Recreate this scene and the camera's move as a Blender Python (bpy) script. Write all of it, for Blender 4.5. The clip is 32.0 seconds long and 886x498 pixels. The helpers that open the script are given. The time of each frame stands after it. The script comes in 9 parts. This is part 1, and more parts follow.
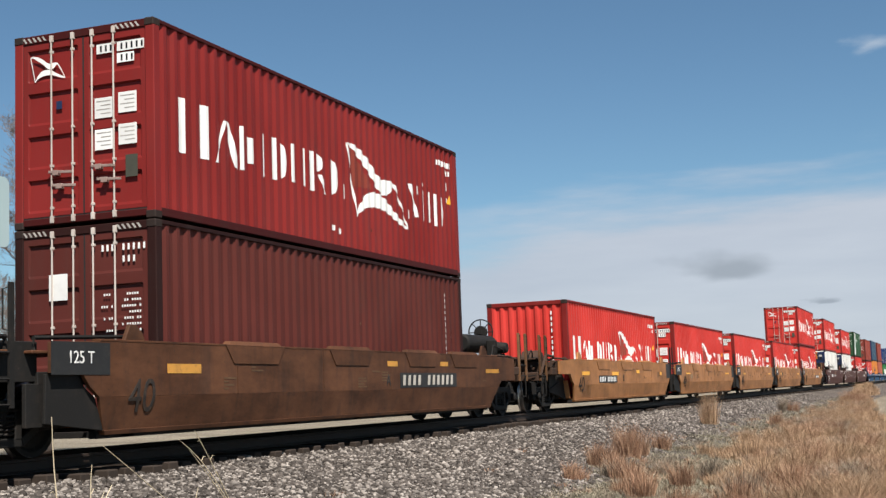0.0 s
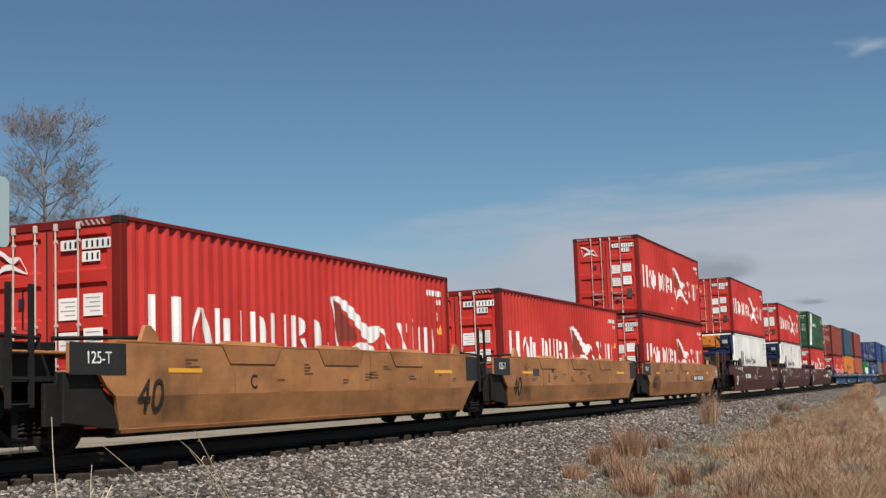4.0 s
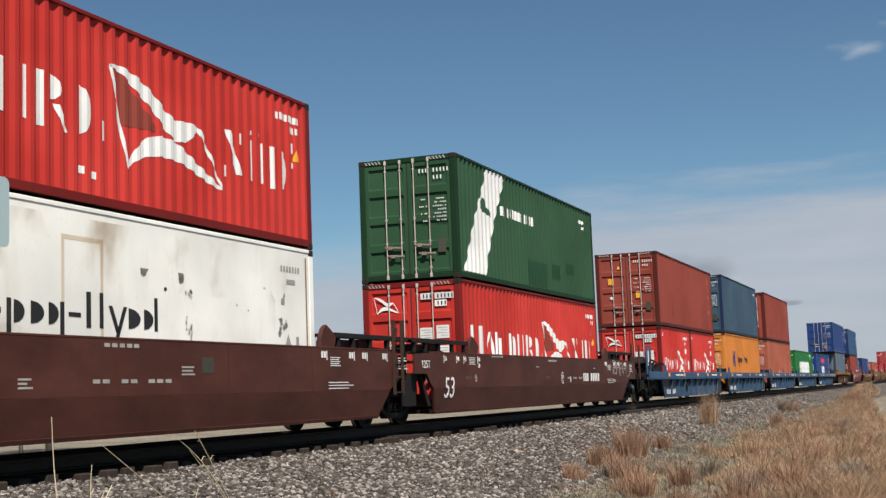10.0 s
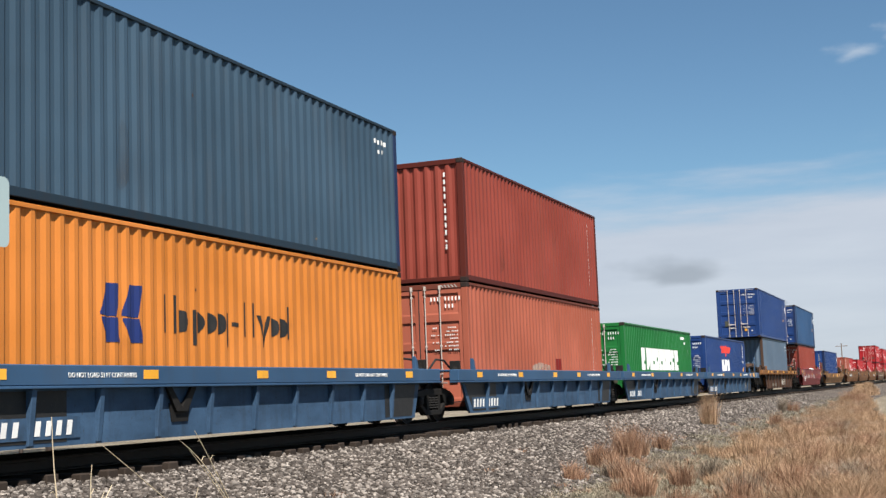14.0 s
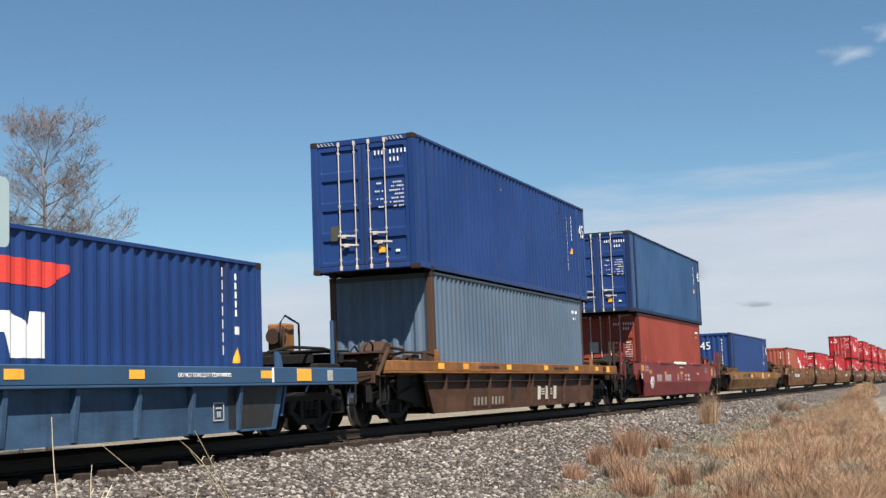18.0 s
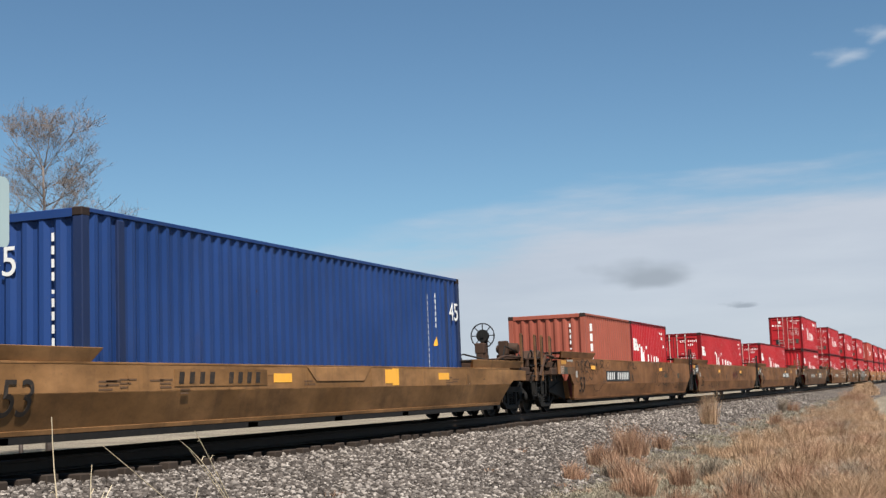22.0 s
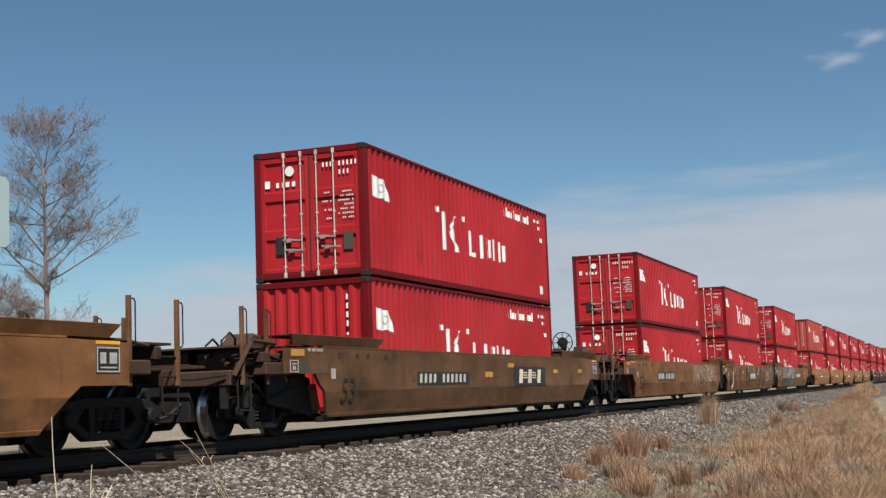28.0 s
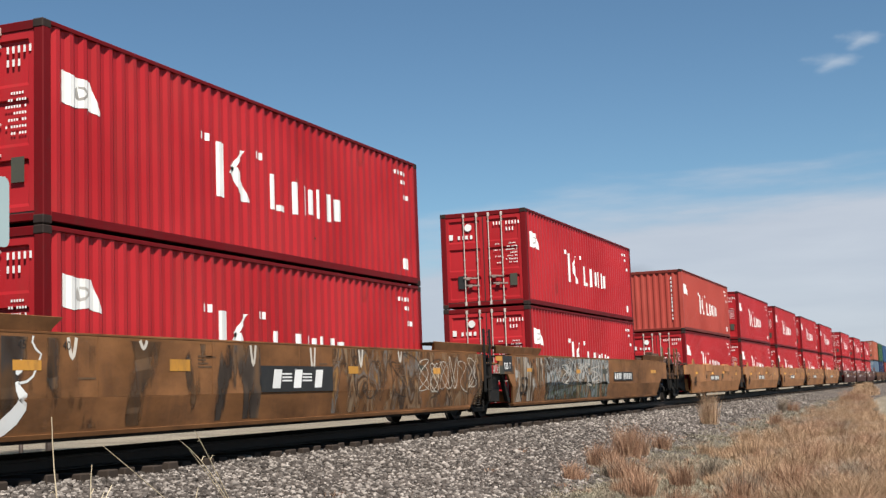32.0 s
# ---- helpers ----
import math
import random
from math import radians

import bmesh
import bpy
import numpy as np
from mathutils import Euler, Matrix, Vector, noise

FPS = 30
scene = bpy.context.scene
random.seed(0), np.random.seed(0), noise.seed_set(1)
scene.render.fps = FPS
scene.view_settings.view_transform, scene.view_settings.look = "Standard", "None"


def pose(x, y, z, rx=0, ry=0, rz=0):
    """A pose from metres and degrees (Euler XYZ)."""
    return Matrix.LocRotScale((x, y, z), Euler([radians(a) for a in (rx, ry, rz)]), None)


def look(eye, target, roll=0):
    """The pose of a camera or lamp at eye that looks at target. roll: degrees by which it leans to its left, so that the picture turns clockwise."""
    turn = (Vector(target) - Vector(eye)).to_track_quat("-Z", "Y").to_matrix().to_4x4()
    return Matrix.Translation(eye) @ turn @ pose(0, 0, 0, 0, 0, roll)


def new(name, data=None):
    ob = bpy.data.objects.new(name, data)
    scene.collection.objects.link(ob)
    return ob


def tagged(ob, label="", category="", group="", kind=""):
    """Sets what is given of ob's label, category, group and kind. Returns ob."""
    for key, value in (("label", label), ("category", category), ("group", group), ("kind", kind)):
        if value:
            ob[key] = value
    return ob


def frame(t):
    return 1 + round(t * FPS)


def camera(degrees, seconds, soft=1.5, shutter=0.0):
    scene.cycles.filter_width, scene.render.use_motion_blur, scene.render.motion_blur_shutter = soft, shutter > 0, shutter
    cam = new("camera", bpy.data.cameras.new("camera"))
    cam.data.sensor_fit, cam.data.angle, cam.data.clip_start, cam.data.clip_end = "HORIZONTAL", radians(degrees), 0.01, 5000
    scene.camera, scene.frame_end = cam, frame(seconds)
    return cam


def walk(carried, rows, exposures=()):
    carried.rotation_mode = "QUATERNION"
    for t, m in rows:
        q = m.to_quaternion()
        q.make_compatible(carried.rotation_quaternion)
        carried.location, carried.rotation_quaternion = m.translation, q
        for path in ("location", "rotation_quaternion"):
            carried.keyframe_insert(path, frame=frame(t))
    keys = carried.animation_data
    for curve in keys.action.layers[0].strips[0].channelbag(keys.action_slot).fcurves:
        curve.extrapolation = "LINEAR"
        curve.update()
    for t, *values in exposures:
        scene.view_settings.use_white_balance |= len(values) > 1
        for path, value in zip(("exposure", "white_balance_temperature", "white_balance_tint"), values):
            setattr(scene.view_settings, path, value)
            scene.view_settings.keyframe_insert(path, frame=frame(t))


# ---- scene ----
EYE = (0.0, 0.0, 0.60)
YAW, PITCH, ROLL = radians(68.931), radians(6.393), -2.153
cam = camera(37.825, 32.0, 1.4)
AIM = (math.sin(YAW) * math.cos(PITCH), math.cos(YAW) * math.cos(PITCH), 0.60 + math.sin(PITCH))
walk(cam, [(0, look(EYE, AIM, ROLL)), (32, look(EYE, AIM, ROLL))], [(0, 0.85), (2, 0.6), (5, 0.5), (6, 0.56), (9, 0.52), (10, 0.58), (11, 0.86), (12, 0.86), (13, 0.97), (16, 0.89), (17.5, 0.93), (18.2, 1.06), (19, 1.35), (20, 1.15), (21, 0.98), (23, 0.79), (25, 0.61), (28, 0.66), (31, 0.82), (32, 0.86)])

# ---- light: high sun over the camera's left shoulder, blue sky with a low cloud bank ----
SUN = Vector((-0.435, -0.365, 0.822)).normalized()
lamp = bpy.data.lights.new("sun", "SUN")
lamp.energy, lamp.angle, lamp.color = 5.0, radians(0.53), (1.0, 0.955, 0.89)
sun = new("sun", lamp)
sun.matrix_world = look(SUN * 50, (0, 0, 0))

world = bpy.data.worlds.new("sky")
scene.world = world
world.use_nodes = True
wn, wl = world.node_tree.nodes, world.node_tree.links
wn.clear()
w_out = wn.new("ShaderNodeOutputWorld")
w_bg = wn.new("ShaderNodeBackground")
w_bg.inputs["Strength"].default_value = 0.047
sky = wn.new("ShaderNodeTexSky")
sky.sky_type, sky.sun_disc = "NISHITA", False
sky.sun_elevation = math.asin(SUN.z)
sky.sun_rotation = math.atan2(SUN.x, SUN.y)
sky.altitude, sky.air_density, sky.dust_density, sky.ozone_density = 1200, 1.0, 0.3, 0.9
w_co = wn.new("ShaderNodeTexCoord")
w_sep = wn.new("ShaderNodeSeparateXYZ")
wl.new(w_co.outputs["Generated"], w_sep.inputs[0])
w_map = wn.new("ShaderNodeMapping")
w_map.inputs["Scale"].default_value = (4.5, 4.5, 30.0)
wl.new(w_co.outputs["Generated"], w_map.inputs[0])
w_noise = wn.new("ShaderNodeTexNoise")
w_noise.inputs["Scale"].default_value = 1.0
w_noise.inputs["Detail"].default_value = 7.0
w_noise.inputs["Roughness"].default_value = 0.55
wl.new(w_map.outputs[0], w_noise.inputs["Vector"])
# cloud cover: a bank near the horizon, thicker to the east, with a ragged top
w_east = wn.new("ShaderNodeMath")
w_east.operation = "MULTIPLY_ADD"
w_east.inputs[1].default_value, w_east.inputs[2].default_value = 0.42, -0.42
wl.new(w_sep.outputs["X"], w_east.inputs[0])
w_low = wn.new("ShaderNodeMath")
w_low.operation = "SUBTRACT"
wl.new(w_east.outputs[0], w_low.inputs[0])
wl.new(w_sep.outputs["Z"], w_low.inputs[1])
w_edge = wn.new("ShaderNodeMath")
w_edge.operation = "MULTIPLY_ADD"
w_edge.inputs[1].default_value = 0.11
wl.new(w_noise.outputs["Fac"], w_edge.inputs[0])
wl.new(w_low.outputs[0], w_edge.inputs[2])
w_cov = wn.new("ShaderNodeMapRange")
w_cov.interpolation_type = "SMOOTHSTEP"
w_cov.inputs["From Min"].default_value = -0.118
w_cov.inputs["From Max"].default_value = -0.066
wl.new(w_edge.outputs[0], w_cov.inputs["Value"])
w_cap = wn.new("ShaderNodeMath")
w_cap.operation = "MULTIPLY"
w_cap.inputs[1].default_value = 0.9
wl.new(w_cov.outputs[0], w_cap.inputs[0])
w_mix = wn.new("ShaderNodeMix")
w_mix.data_type = "RGBA"
w_tone = wn.new("ShaderNodeMix")
w_tone.data_type = "RGBA"
w_tone.inputs["A"].default_value, w_tone.inputs["B"].default_value = (4.9, 5.5, 6.7, 1), (7.7, 8.15, 8.95, 1)
wl.new(w_noise.outputs["Fac"], w_tone.inputs["Factor"])
wl.new(w_tone.outputs["Result"], w_mix.inputs["B"])
wl.new(w_cap.outputs[0], w_mix.inputs["Factor"])
w_tint = wn.new("ShaderNodeMix")
w_tint.data_type, w_tint.blend_type = "RGBA", "MULTIPLY"
w_tint.inputs["Factor"].default_value = 1.0
w_tint.inputs["B"].default_value = (0.86, 1.09, 1.15, 1)
wl.new(sky.outputs[0], w_tint.inputs["A"])
wl.new(w_tint.outputs["Result"], w_mix.inputs["A"])
wl.new(w_mix.outputs["Result"], w_bg.inputs["Color"])
wl.new(w_bg.outputs[0], w_out.inputs[0])


# ---- materials ----
def node_mat(name, rough=0.5, metal=0.0):
    m = bpy.data.materials.new(name)
    m.use_nodes = True
    n, l = m.node_tree.nodes, m.node_tree.links
    b = n["Principled BSDF"]
    b.inputs["Roughness"].default_value, b.inputs["Metallic"].default_value = rough, metal
    b.inputs["Specular IOR Level"].default_value = 0.15
    return m, n, l, b


def rgba(c):
    return (c[0], c[1], c[2], 1.0)


def weathered(name, colour, dirt=(0.09, 0.07, 0.055), amount=0.5, rough=0.5, streak=(3.0, 3.0, 0.5), fade=0.12, metal=0.0, bump=0.15, blotch=0.0):
    """Paint with broad fading, runs of dirt down the face and fine specks."""
    m, n, l, b = node_mat(name, rough, metal)
    co = n.new("ShaderNodeTexCoord")
    inf = n.new("ShaderNodeObjectInfo")
    off = n.new("ShaderNodeVectorMath")
    off.operation = "MULTIPLY_ADD"
    off.inputs[1].default_value = (37.0, 11.0, 23.0)
    comb = n.new("ShaderNodeCombineXYZ")
    for i in range(3):
        l.new(inf.outputs["Random"], comb.inputs[i])
    l.new(comb.outputs[0], off.inputs[0])
    l.new(co.outputs["Object"], off.inputs[2])
    mp = n.new("ShaderNodeMapping")
    mp.inputs["Scale"].default_value = streak
    l.new(off.outputs[0], mp.inputs[0])
    runs = n.new("ShaderNodeTexNoise")
    runs.inputs["Scale"].default_value, runs.inputs["Detail"].default_value, runs.inputs["Roughness"].default_value = 1.0, 6.0, 0.65
    l.new(mp.outputs[0], runs.inputs["Vector"])
    wide = n.new("ShaderNodeTexNoise")
    wide.inputs["Scale"].default_value, wide.inputs["Detail"].default_value = 0.45, 3.0
    l.new(off.outputs[0], wide.inputs["Vector"])
    fine = n.new("ShaderNodeTexNoise")
    fine.inputs["Scale"].default_value, fine.inputs["Detail"].default_value = 22.0, 5.0
    l.new(off.outputs[0], fine.inputs["Vector"])
    hue = n.new("ShaderNodeMix")
    hue.data_type = "RGBA"
    lum = 0.3 * colour[0] + 0.5 * colour[1] + 0.2 * colour[2]
    hue.inputs["A"].default_value = rgba([c * (1 - fade) for c in colour])
    hue.inputs["B"].default_value = rgba([min(0.9, c * (1 + fade * 0.7) + lum * fade * 0.35) for c in colour])
    tone = n.new("ShaderNodeMapRange")
    tone.inputs["From Min"].default_value, tone.inputs["From Max"].default_value = 0.36, 0.64
    l.new(wide.outputs["Fac"], tone.inputs["Value"])
    l.new(tone.outputs[0], hue.inputs["Factor"])
    ramp = n.new("ShaderNodeMapRange")
    ramp.inputs["From Min"].default_value, ramp.inputs["From Max"].default_value = 0.50, 0.80
    ramp.inputs["To Max"].default_value = amount
    l.new(runs.outputs["Fac"], ramp.inputs["Value"])
    grime = n.new("ShaderNodeMix")
    grime.data_type = "RGBA"
    grime.inputs["B"].default_value = rgba(dirt)
    l.new(ramp.outputs[0], grime.inputs["Factor"])
    l.new(hue.outputs["Result"], grime.inputs["A"])
    spot = n.new("ShaderNodeMapRange")
    spot.inputs["From Min"].default_value, spot.inputs["From Max"].default_value = 0.62, 0.72
    spot.inputs["To Max"].default_value = amount * 0.7
    l.new(fine.outputs["Fac"], spot.inputs["Value"])
    speck = n.new("ShaderNodeMix")
    speck.data_type = "RGBA"
    speck.inputs["B"].default_value = rgba([d * 1.3 for d in dirt])
    l.new(spot.outputs[0], speck.inputs["Factor"])
    l.new(grime.outputs["Result"], speck.inputs["A"])
    last = speck
    if blotch:
        mb = n.new("ShaderNodeMapping")
        mb.inputs["Scale"].default_value = (0.75, 0.75, 1.7)
        l.new(off.outputs[0], mb.inputs[0])
        nb = n.new("ShaderNodeTexNoise")
        nb.inputs["Scale"].default_value, nb.inputs["Detail"].default_value, nb.inputs["Roughness"].default_value = 1.0, 9.0, 0.68
        l.new(mb.outputs[0], nb.inputs["Vector"])
        rb = n.new("ShaderNodeMapRange")
        rb.inputs["From Min"].default_value, rb.inputs["From Max"].default_value = 0.32, 0.66
        rb.inputs["To Min"].default_value, rb.inputs["To Max"].default_value = 1 - 0.75 * blotch, 1 + 0.45 * blotch
        l.new(nb.outputs["Fac"], rb.inputs["Value"])
        last = n.new("ShaderNodeMix")
        last.data_type, last.blend_type = "RGBA", "MULTIPLY"
        last.inputs["Factor"].default_value = 1.0
        l.new(speck.outputs["Result"], last.inputs["A"])
        l.new(rb.outputs[0], last.inputs["B"])
    l.new(last.outputs["Result"], b.inputs["Base Color"])
    bp = n.new("ShaderNodeBump")
    bp.inputs["Strength"].default_value, bp.inputs["Distance"].default_value = bump, 0.01
    l.new(runs.outputs["Fac"], bp.inputs["Height"])
    l.new(bp.outputs[0], b.inputs["Normal"])
    return m


RUST = (0.10, 0.05, 0.03)
PAINT = {
    "red": weathered("bright_red_paint", (0.445, 0.029, 0.021), (0.20, 0.04, 0.03), 0.3, 0.5, fade=0.16),
    # first red box: cloud-dimmed sunlight is put into this darker red
    "deep_red": weathered("dull_red_paint", (0.175, 0.0150, 0.0125), (0.08, 0.03, 0.025), 0.35, 0.5),
    "crimson": weathered("crimson_paint", (0.325, 0.0135, 0.0175), RUST, 0.22, 0.42),
    "faded_red": weathered("faded_orange_red_paint", (0.3080, 0.0458, 0.0334), RUST, 0.25, 0.6),
    "maroon": weathered("dark_brown_red_paint", (0.080, 0.0175, 0.0130), (0.05, 0.028, 0.022), 0.35, 0.6),
    "brown": weathered("red_brown_paint", (0.205, 0.039, 0.026), RUST, 0.25, 0.55),
    "worn_terracotta": weathered("worn_dull_terracotta_paint", (0.255, 0.066, 0.042), RUST, 0.4, 0.6),
    "terracotta": weathered("faded_terracotta_paint", (0.315, 0.085, 0.050), RUST, 0.32, 0.6),
    "orange": weathered("orange_paint", (0.50, 0.165, 0.028), RUST, 0.2, 0.5),
    "white": weathered("off_white_paint", (0.80, 0.775, 0.71), (0.40, 0.30, 0.20), 0.22, 0.45, (2.0, 2.0, 0.6)),
    "green": weathered("dark_green_paint", (0.025, 0.068, 0.031), (0.05, 0.05, 0.04), 0.3, 0.5),
    "leaf_green": weathered("bright_green_paint", (0.0114, 0.1232, 0.0282), (0.04, 0.06, 0.04), 0.2, 0.45),
    "blue": weathered("blue_paint", (0.0128, 0.037, 0.130), (0.05, 0.05, 0.06), 0.22, 0.42),
    "faded_blue": weathered("chalky_blue_paint", (0.0246, 0.0642, 0.1417), (0.08, 0.10, 0.11), 0.45, 0.6),
    "slate": weathered("slate_blue_paint", (0.0370, 0.0678, 0.1012), (0.06, 0.06, 0.06), 0.3, 0.55),
    "grey_blue": weathered("weathered_grey_blue_paint", (0.083, 0.120, 0.166), (0.10, 0.09, 0.07), 0.4, 0.65),
    "rust_post": weathered("rusted_post_paint", (0.066, 0.038, 0.026), (0.035, 0.022, 0.016), 0.5, 0.7),
    "green_patch": weathered("darker_green_repaint", (0.012, 0.045, 0.020), (0.03, 0.035, 0.03), 0.3, 0.6),
    "navy": weathered("navy_paint", (0.0123, 0.0220, 0.0616), (0.05, 0.05, 0.05), 0.3, 0.5),
}
# rail, sill and post paints: shade and grime darkened into the box colour
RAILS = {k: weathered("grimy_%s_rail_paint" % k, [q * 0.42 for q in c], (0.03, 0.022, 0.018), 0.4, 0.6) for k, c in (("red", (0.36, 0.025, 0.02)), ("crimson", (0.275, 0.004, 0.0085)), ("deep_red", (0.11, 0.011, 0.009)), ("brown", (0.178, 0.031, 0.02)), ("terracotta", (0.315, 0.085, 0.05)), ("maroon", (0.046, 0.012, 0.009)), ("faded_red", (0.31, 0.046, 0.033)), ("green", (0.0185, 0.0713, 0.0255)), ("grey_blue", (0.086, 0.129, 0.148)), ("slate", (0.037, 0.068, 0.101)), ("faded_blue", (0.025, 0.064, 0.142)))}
WAGON = {
    "ochre": weathered("ochre_wagon_paint", (0.325, 0.140, 0.050), (0.13, 0.068, 0.036), 0.45, 0.55, fade=0.16, blotch=0.45),
    "old_ochre": weathered("grimy_ochre_wagon_paint", (0.1849, 0.0800, 0.0288), (0.075, 0.036, 0.021), 0.6, 0.65, fade=0.2, blotch=0.6),
    "dark_ochre": weathered("soot_stained_brown_wagon_paint", (0.090, 0.037, 0.0175), (0.02, 0.016, 0.014), 0.8, 0.65, blotch=0.7),
    "sand_ochre": weathered("worn_sandy_ochre_paint", (0.225, 0.112, 0.042), (0.07, 0.042, 0.025), 0.6, 0.65, fade=0.2, blotch=0.6),
    "brown_ochre": weathered("dull_brown_wagon_paint", (0.1215, 0.0583, 0.0259), (0.05, 0.032, 0.022), 0.6, 0.65, fade=0.2, blotch=0.6),
    "oxide": weathered("dark_oxide_brown_wagon_paint", (0.074, 0.024, 0.017), (0.045, 0.024, 0.018), 0.45, 0.6, blotch=0.4),
    "cherry": weathered("faded_cherry_red_wagon_paint", (0.172, 0.027, 0.027), (0.07, 0.04, 0.035), 0.45, 0.55, blotch=0.35),
    "steel_blue": weathered("blue_wagon_paint", (0.0334, 0.0766, 0.1443), (0.05, 0.055, 0.06), 0.4, 0.55),
    "dirty_blue": weathered("soot_stained_blue_sheet", (0.040, 0.080, 0.140), (0.022, 0.026, 0.032), 0.7, 0.65, blotch=0.5),
    "rust_brown": weathered("rusty_brown_sheet", (0.068, 0.034, 0.021), (0.045, 0.024, 0.017), 0.7, 0.7, blotch=0.6),
    "gear_brown": weathered("brown_grimy_running_gear", (0.052, 0.029, 0.019), (0.018, 0.014, 0.011), 0.6, 0.7, (5, 5, 3)),
    "rust_orange": weathered("rusty_orange_wagon_paint", (0.215, 0.092, 0.030), (0.07, 0.04, 0.025), 0.75, 0.7, blotch=0.5),
}
IRON = weathered("grimy_black_iron", (0.013, 0.012, 0.011), (0.035, 0.027, 0.022), 0.6, 0.7, (4, 4, 4))
RAIL_STEEL = weathered("rusted_rail_steel", (0.030, 0.021, 0.017), (0.012, 0.011, 0.010), 0.5, 0.6, (2, 6, 6))
TREAD = weathered("polished_wheel_steel", (0.42, 0.41, 0.40), (0.1, 0.09, 0.08), 0.3, 0.3, (4, 4, 4), 0.1, 1.0)
WORN_BAR = weathered("worn_pinkish_handles", (0.27, 0.19, 0.165), (0.10, 0.06, 0.045), 0.5, 0.5, (8, 8, 2))
ZINC = weathered("galvanised_bars", (0.45, 0.395, 0.35), (0.20, 0.10, 0.06), 0.5, 0.5, (8, 8, 2))
RUBBER = weathered("black_rubber", (0.02, 0.02, 0.02), (0.05, 0.045, 0.04), 0.4, 0.8, (6, 6, 6))
BEIGE = weathered("faded_beige_repair_paint", (0.60, 0.50, 0.38), (0.45, 0.33, 0.2), 0.4, 0.6, (3, 3, 0.6))
WHITE_MARK = weathered("white_marking", (0.68, 0.67, 0.64), (0.36, 0.30, 0.27), 0.22, 0.5, (6, 6, 6))
GREY_MARK = weathered("worn_grey_marking", (0.34, 0.32, 0.29), (0.12, 0.09, 0.07), 0.6, 0.6, (6, 6, 6))
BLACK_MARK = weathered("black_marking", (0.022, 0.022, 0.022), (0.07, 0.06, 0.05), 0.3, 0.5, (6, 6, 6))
BLUE_MARK = weathered("dark_blue_marking", (0.018, 0.032, 0.13), (0.05, 0.05, 0.06), 0.2, 0.5, (6, 6, 6))
RED_MARK = weathered("red_marking", (0.55, 0.04, 0.03), (0.2, 0.08, 0.06), 0.3, 0.5, (6, 6, 6))
YELLOW_MARK = weathered("yellow_reflector_tape", (0.78, 0.36, 0.03), (0.3, 0.16, 0.05), 0.35, 0.4, (6, 6, 6))
CAST = weathered("rusty_dark_castings", (0.026, 0.017, 0.014), (0.012, 0.010, 0.009), 0.5, 0.7, (6, 6, 6))
OLIVE = weathered("dull_olive_patch", (0.055, 0.055, 0.042), (0.03, 0.03, 0.025), 0.5, 0.7, (6, 6, 6))
CHALK_MARK = weathered("thin_chalky_spray", (0.52, 0.47, 0.40), (0.2, 0.13, 0.08), 0.6, 0.8, (9, 9, 9))
DULL_TAPE = weathered("dirty_reflector_tape", (0.50, 0.235, 0.04), (0.16, 0.09, 0.04), 0.75, 0.55, (7, 7, 5))
PALE_MARK = weathered("dirty_pale_lettering", (0.46, 0.42, 0.36), (0.20, 0.13, 0.08), 0.55, 0.6, (7, 7, 7))
DIM_MARK = weathered("dim_dirty_lettering", (0.20, 0.175, 0.14), (0.07, 0.05, 0.035), 0.6, 0.7, (7, 7, 7))
FAINT_BLACK = weathered("worn_black_stencil", (0.028, 0.023, 0.02), (0.10, 0.06, 0.035), 0.6, 0.8, (9, 9, 9))
FAINT_MARK = weathered("faded_brown_stencil", (0.105, 0.060, 0.034), (0.18, 0.10, 0.05), 0.7, 0.8, (9, 9, 9))
SOOT_MARK = weathered("thin_dark_spray", (0.045, 0.032, 0.024), (0.10, 0.055, 0.03), 0.7, 0.8, (9, 9, 9))
RUST_MARK = weathered("rust_stain", (0.26, 0.17, 0.10), (0.12, 0.07, 0.04), 0.5, 0.8, (5, 5, 1))
WOOD = weathered("weathered_sleeper_timber", (0.036, 0.026, 0.020), (0.018, 0.014, 0.012), 0.6, 0.85, (2, 0.6, 6))
BARK = weathered("grey_brown_bark", (0.185, 0.150, 0.132), (0.075, 0.060, 0.052), 0.6, 0.85, (5, 5, 1))
EDGE_PANEL = weathered("pale_edge_panel_tone", (0.33, 0.42, 0.43), (0.26, 0.31, 0.30), 0.3, 0.5, (3, 3, 1))
POLE_WOOD = weathered("grey_pole_timber", (0.16, 0.12, 0.09), (0.06, 0.05, 0.04), 0.5, 0.85, (6, 6, 0.6))


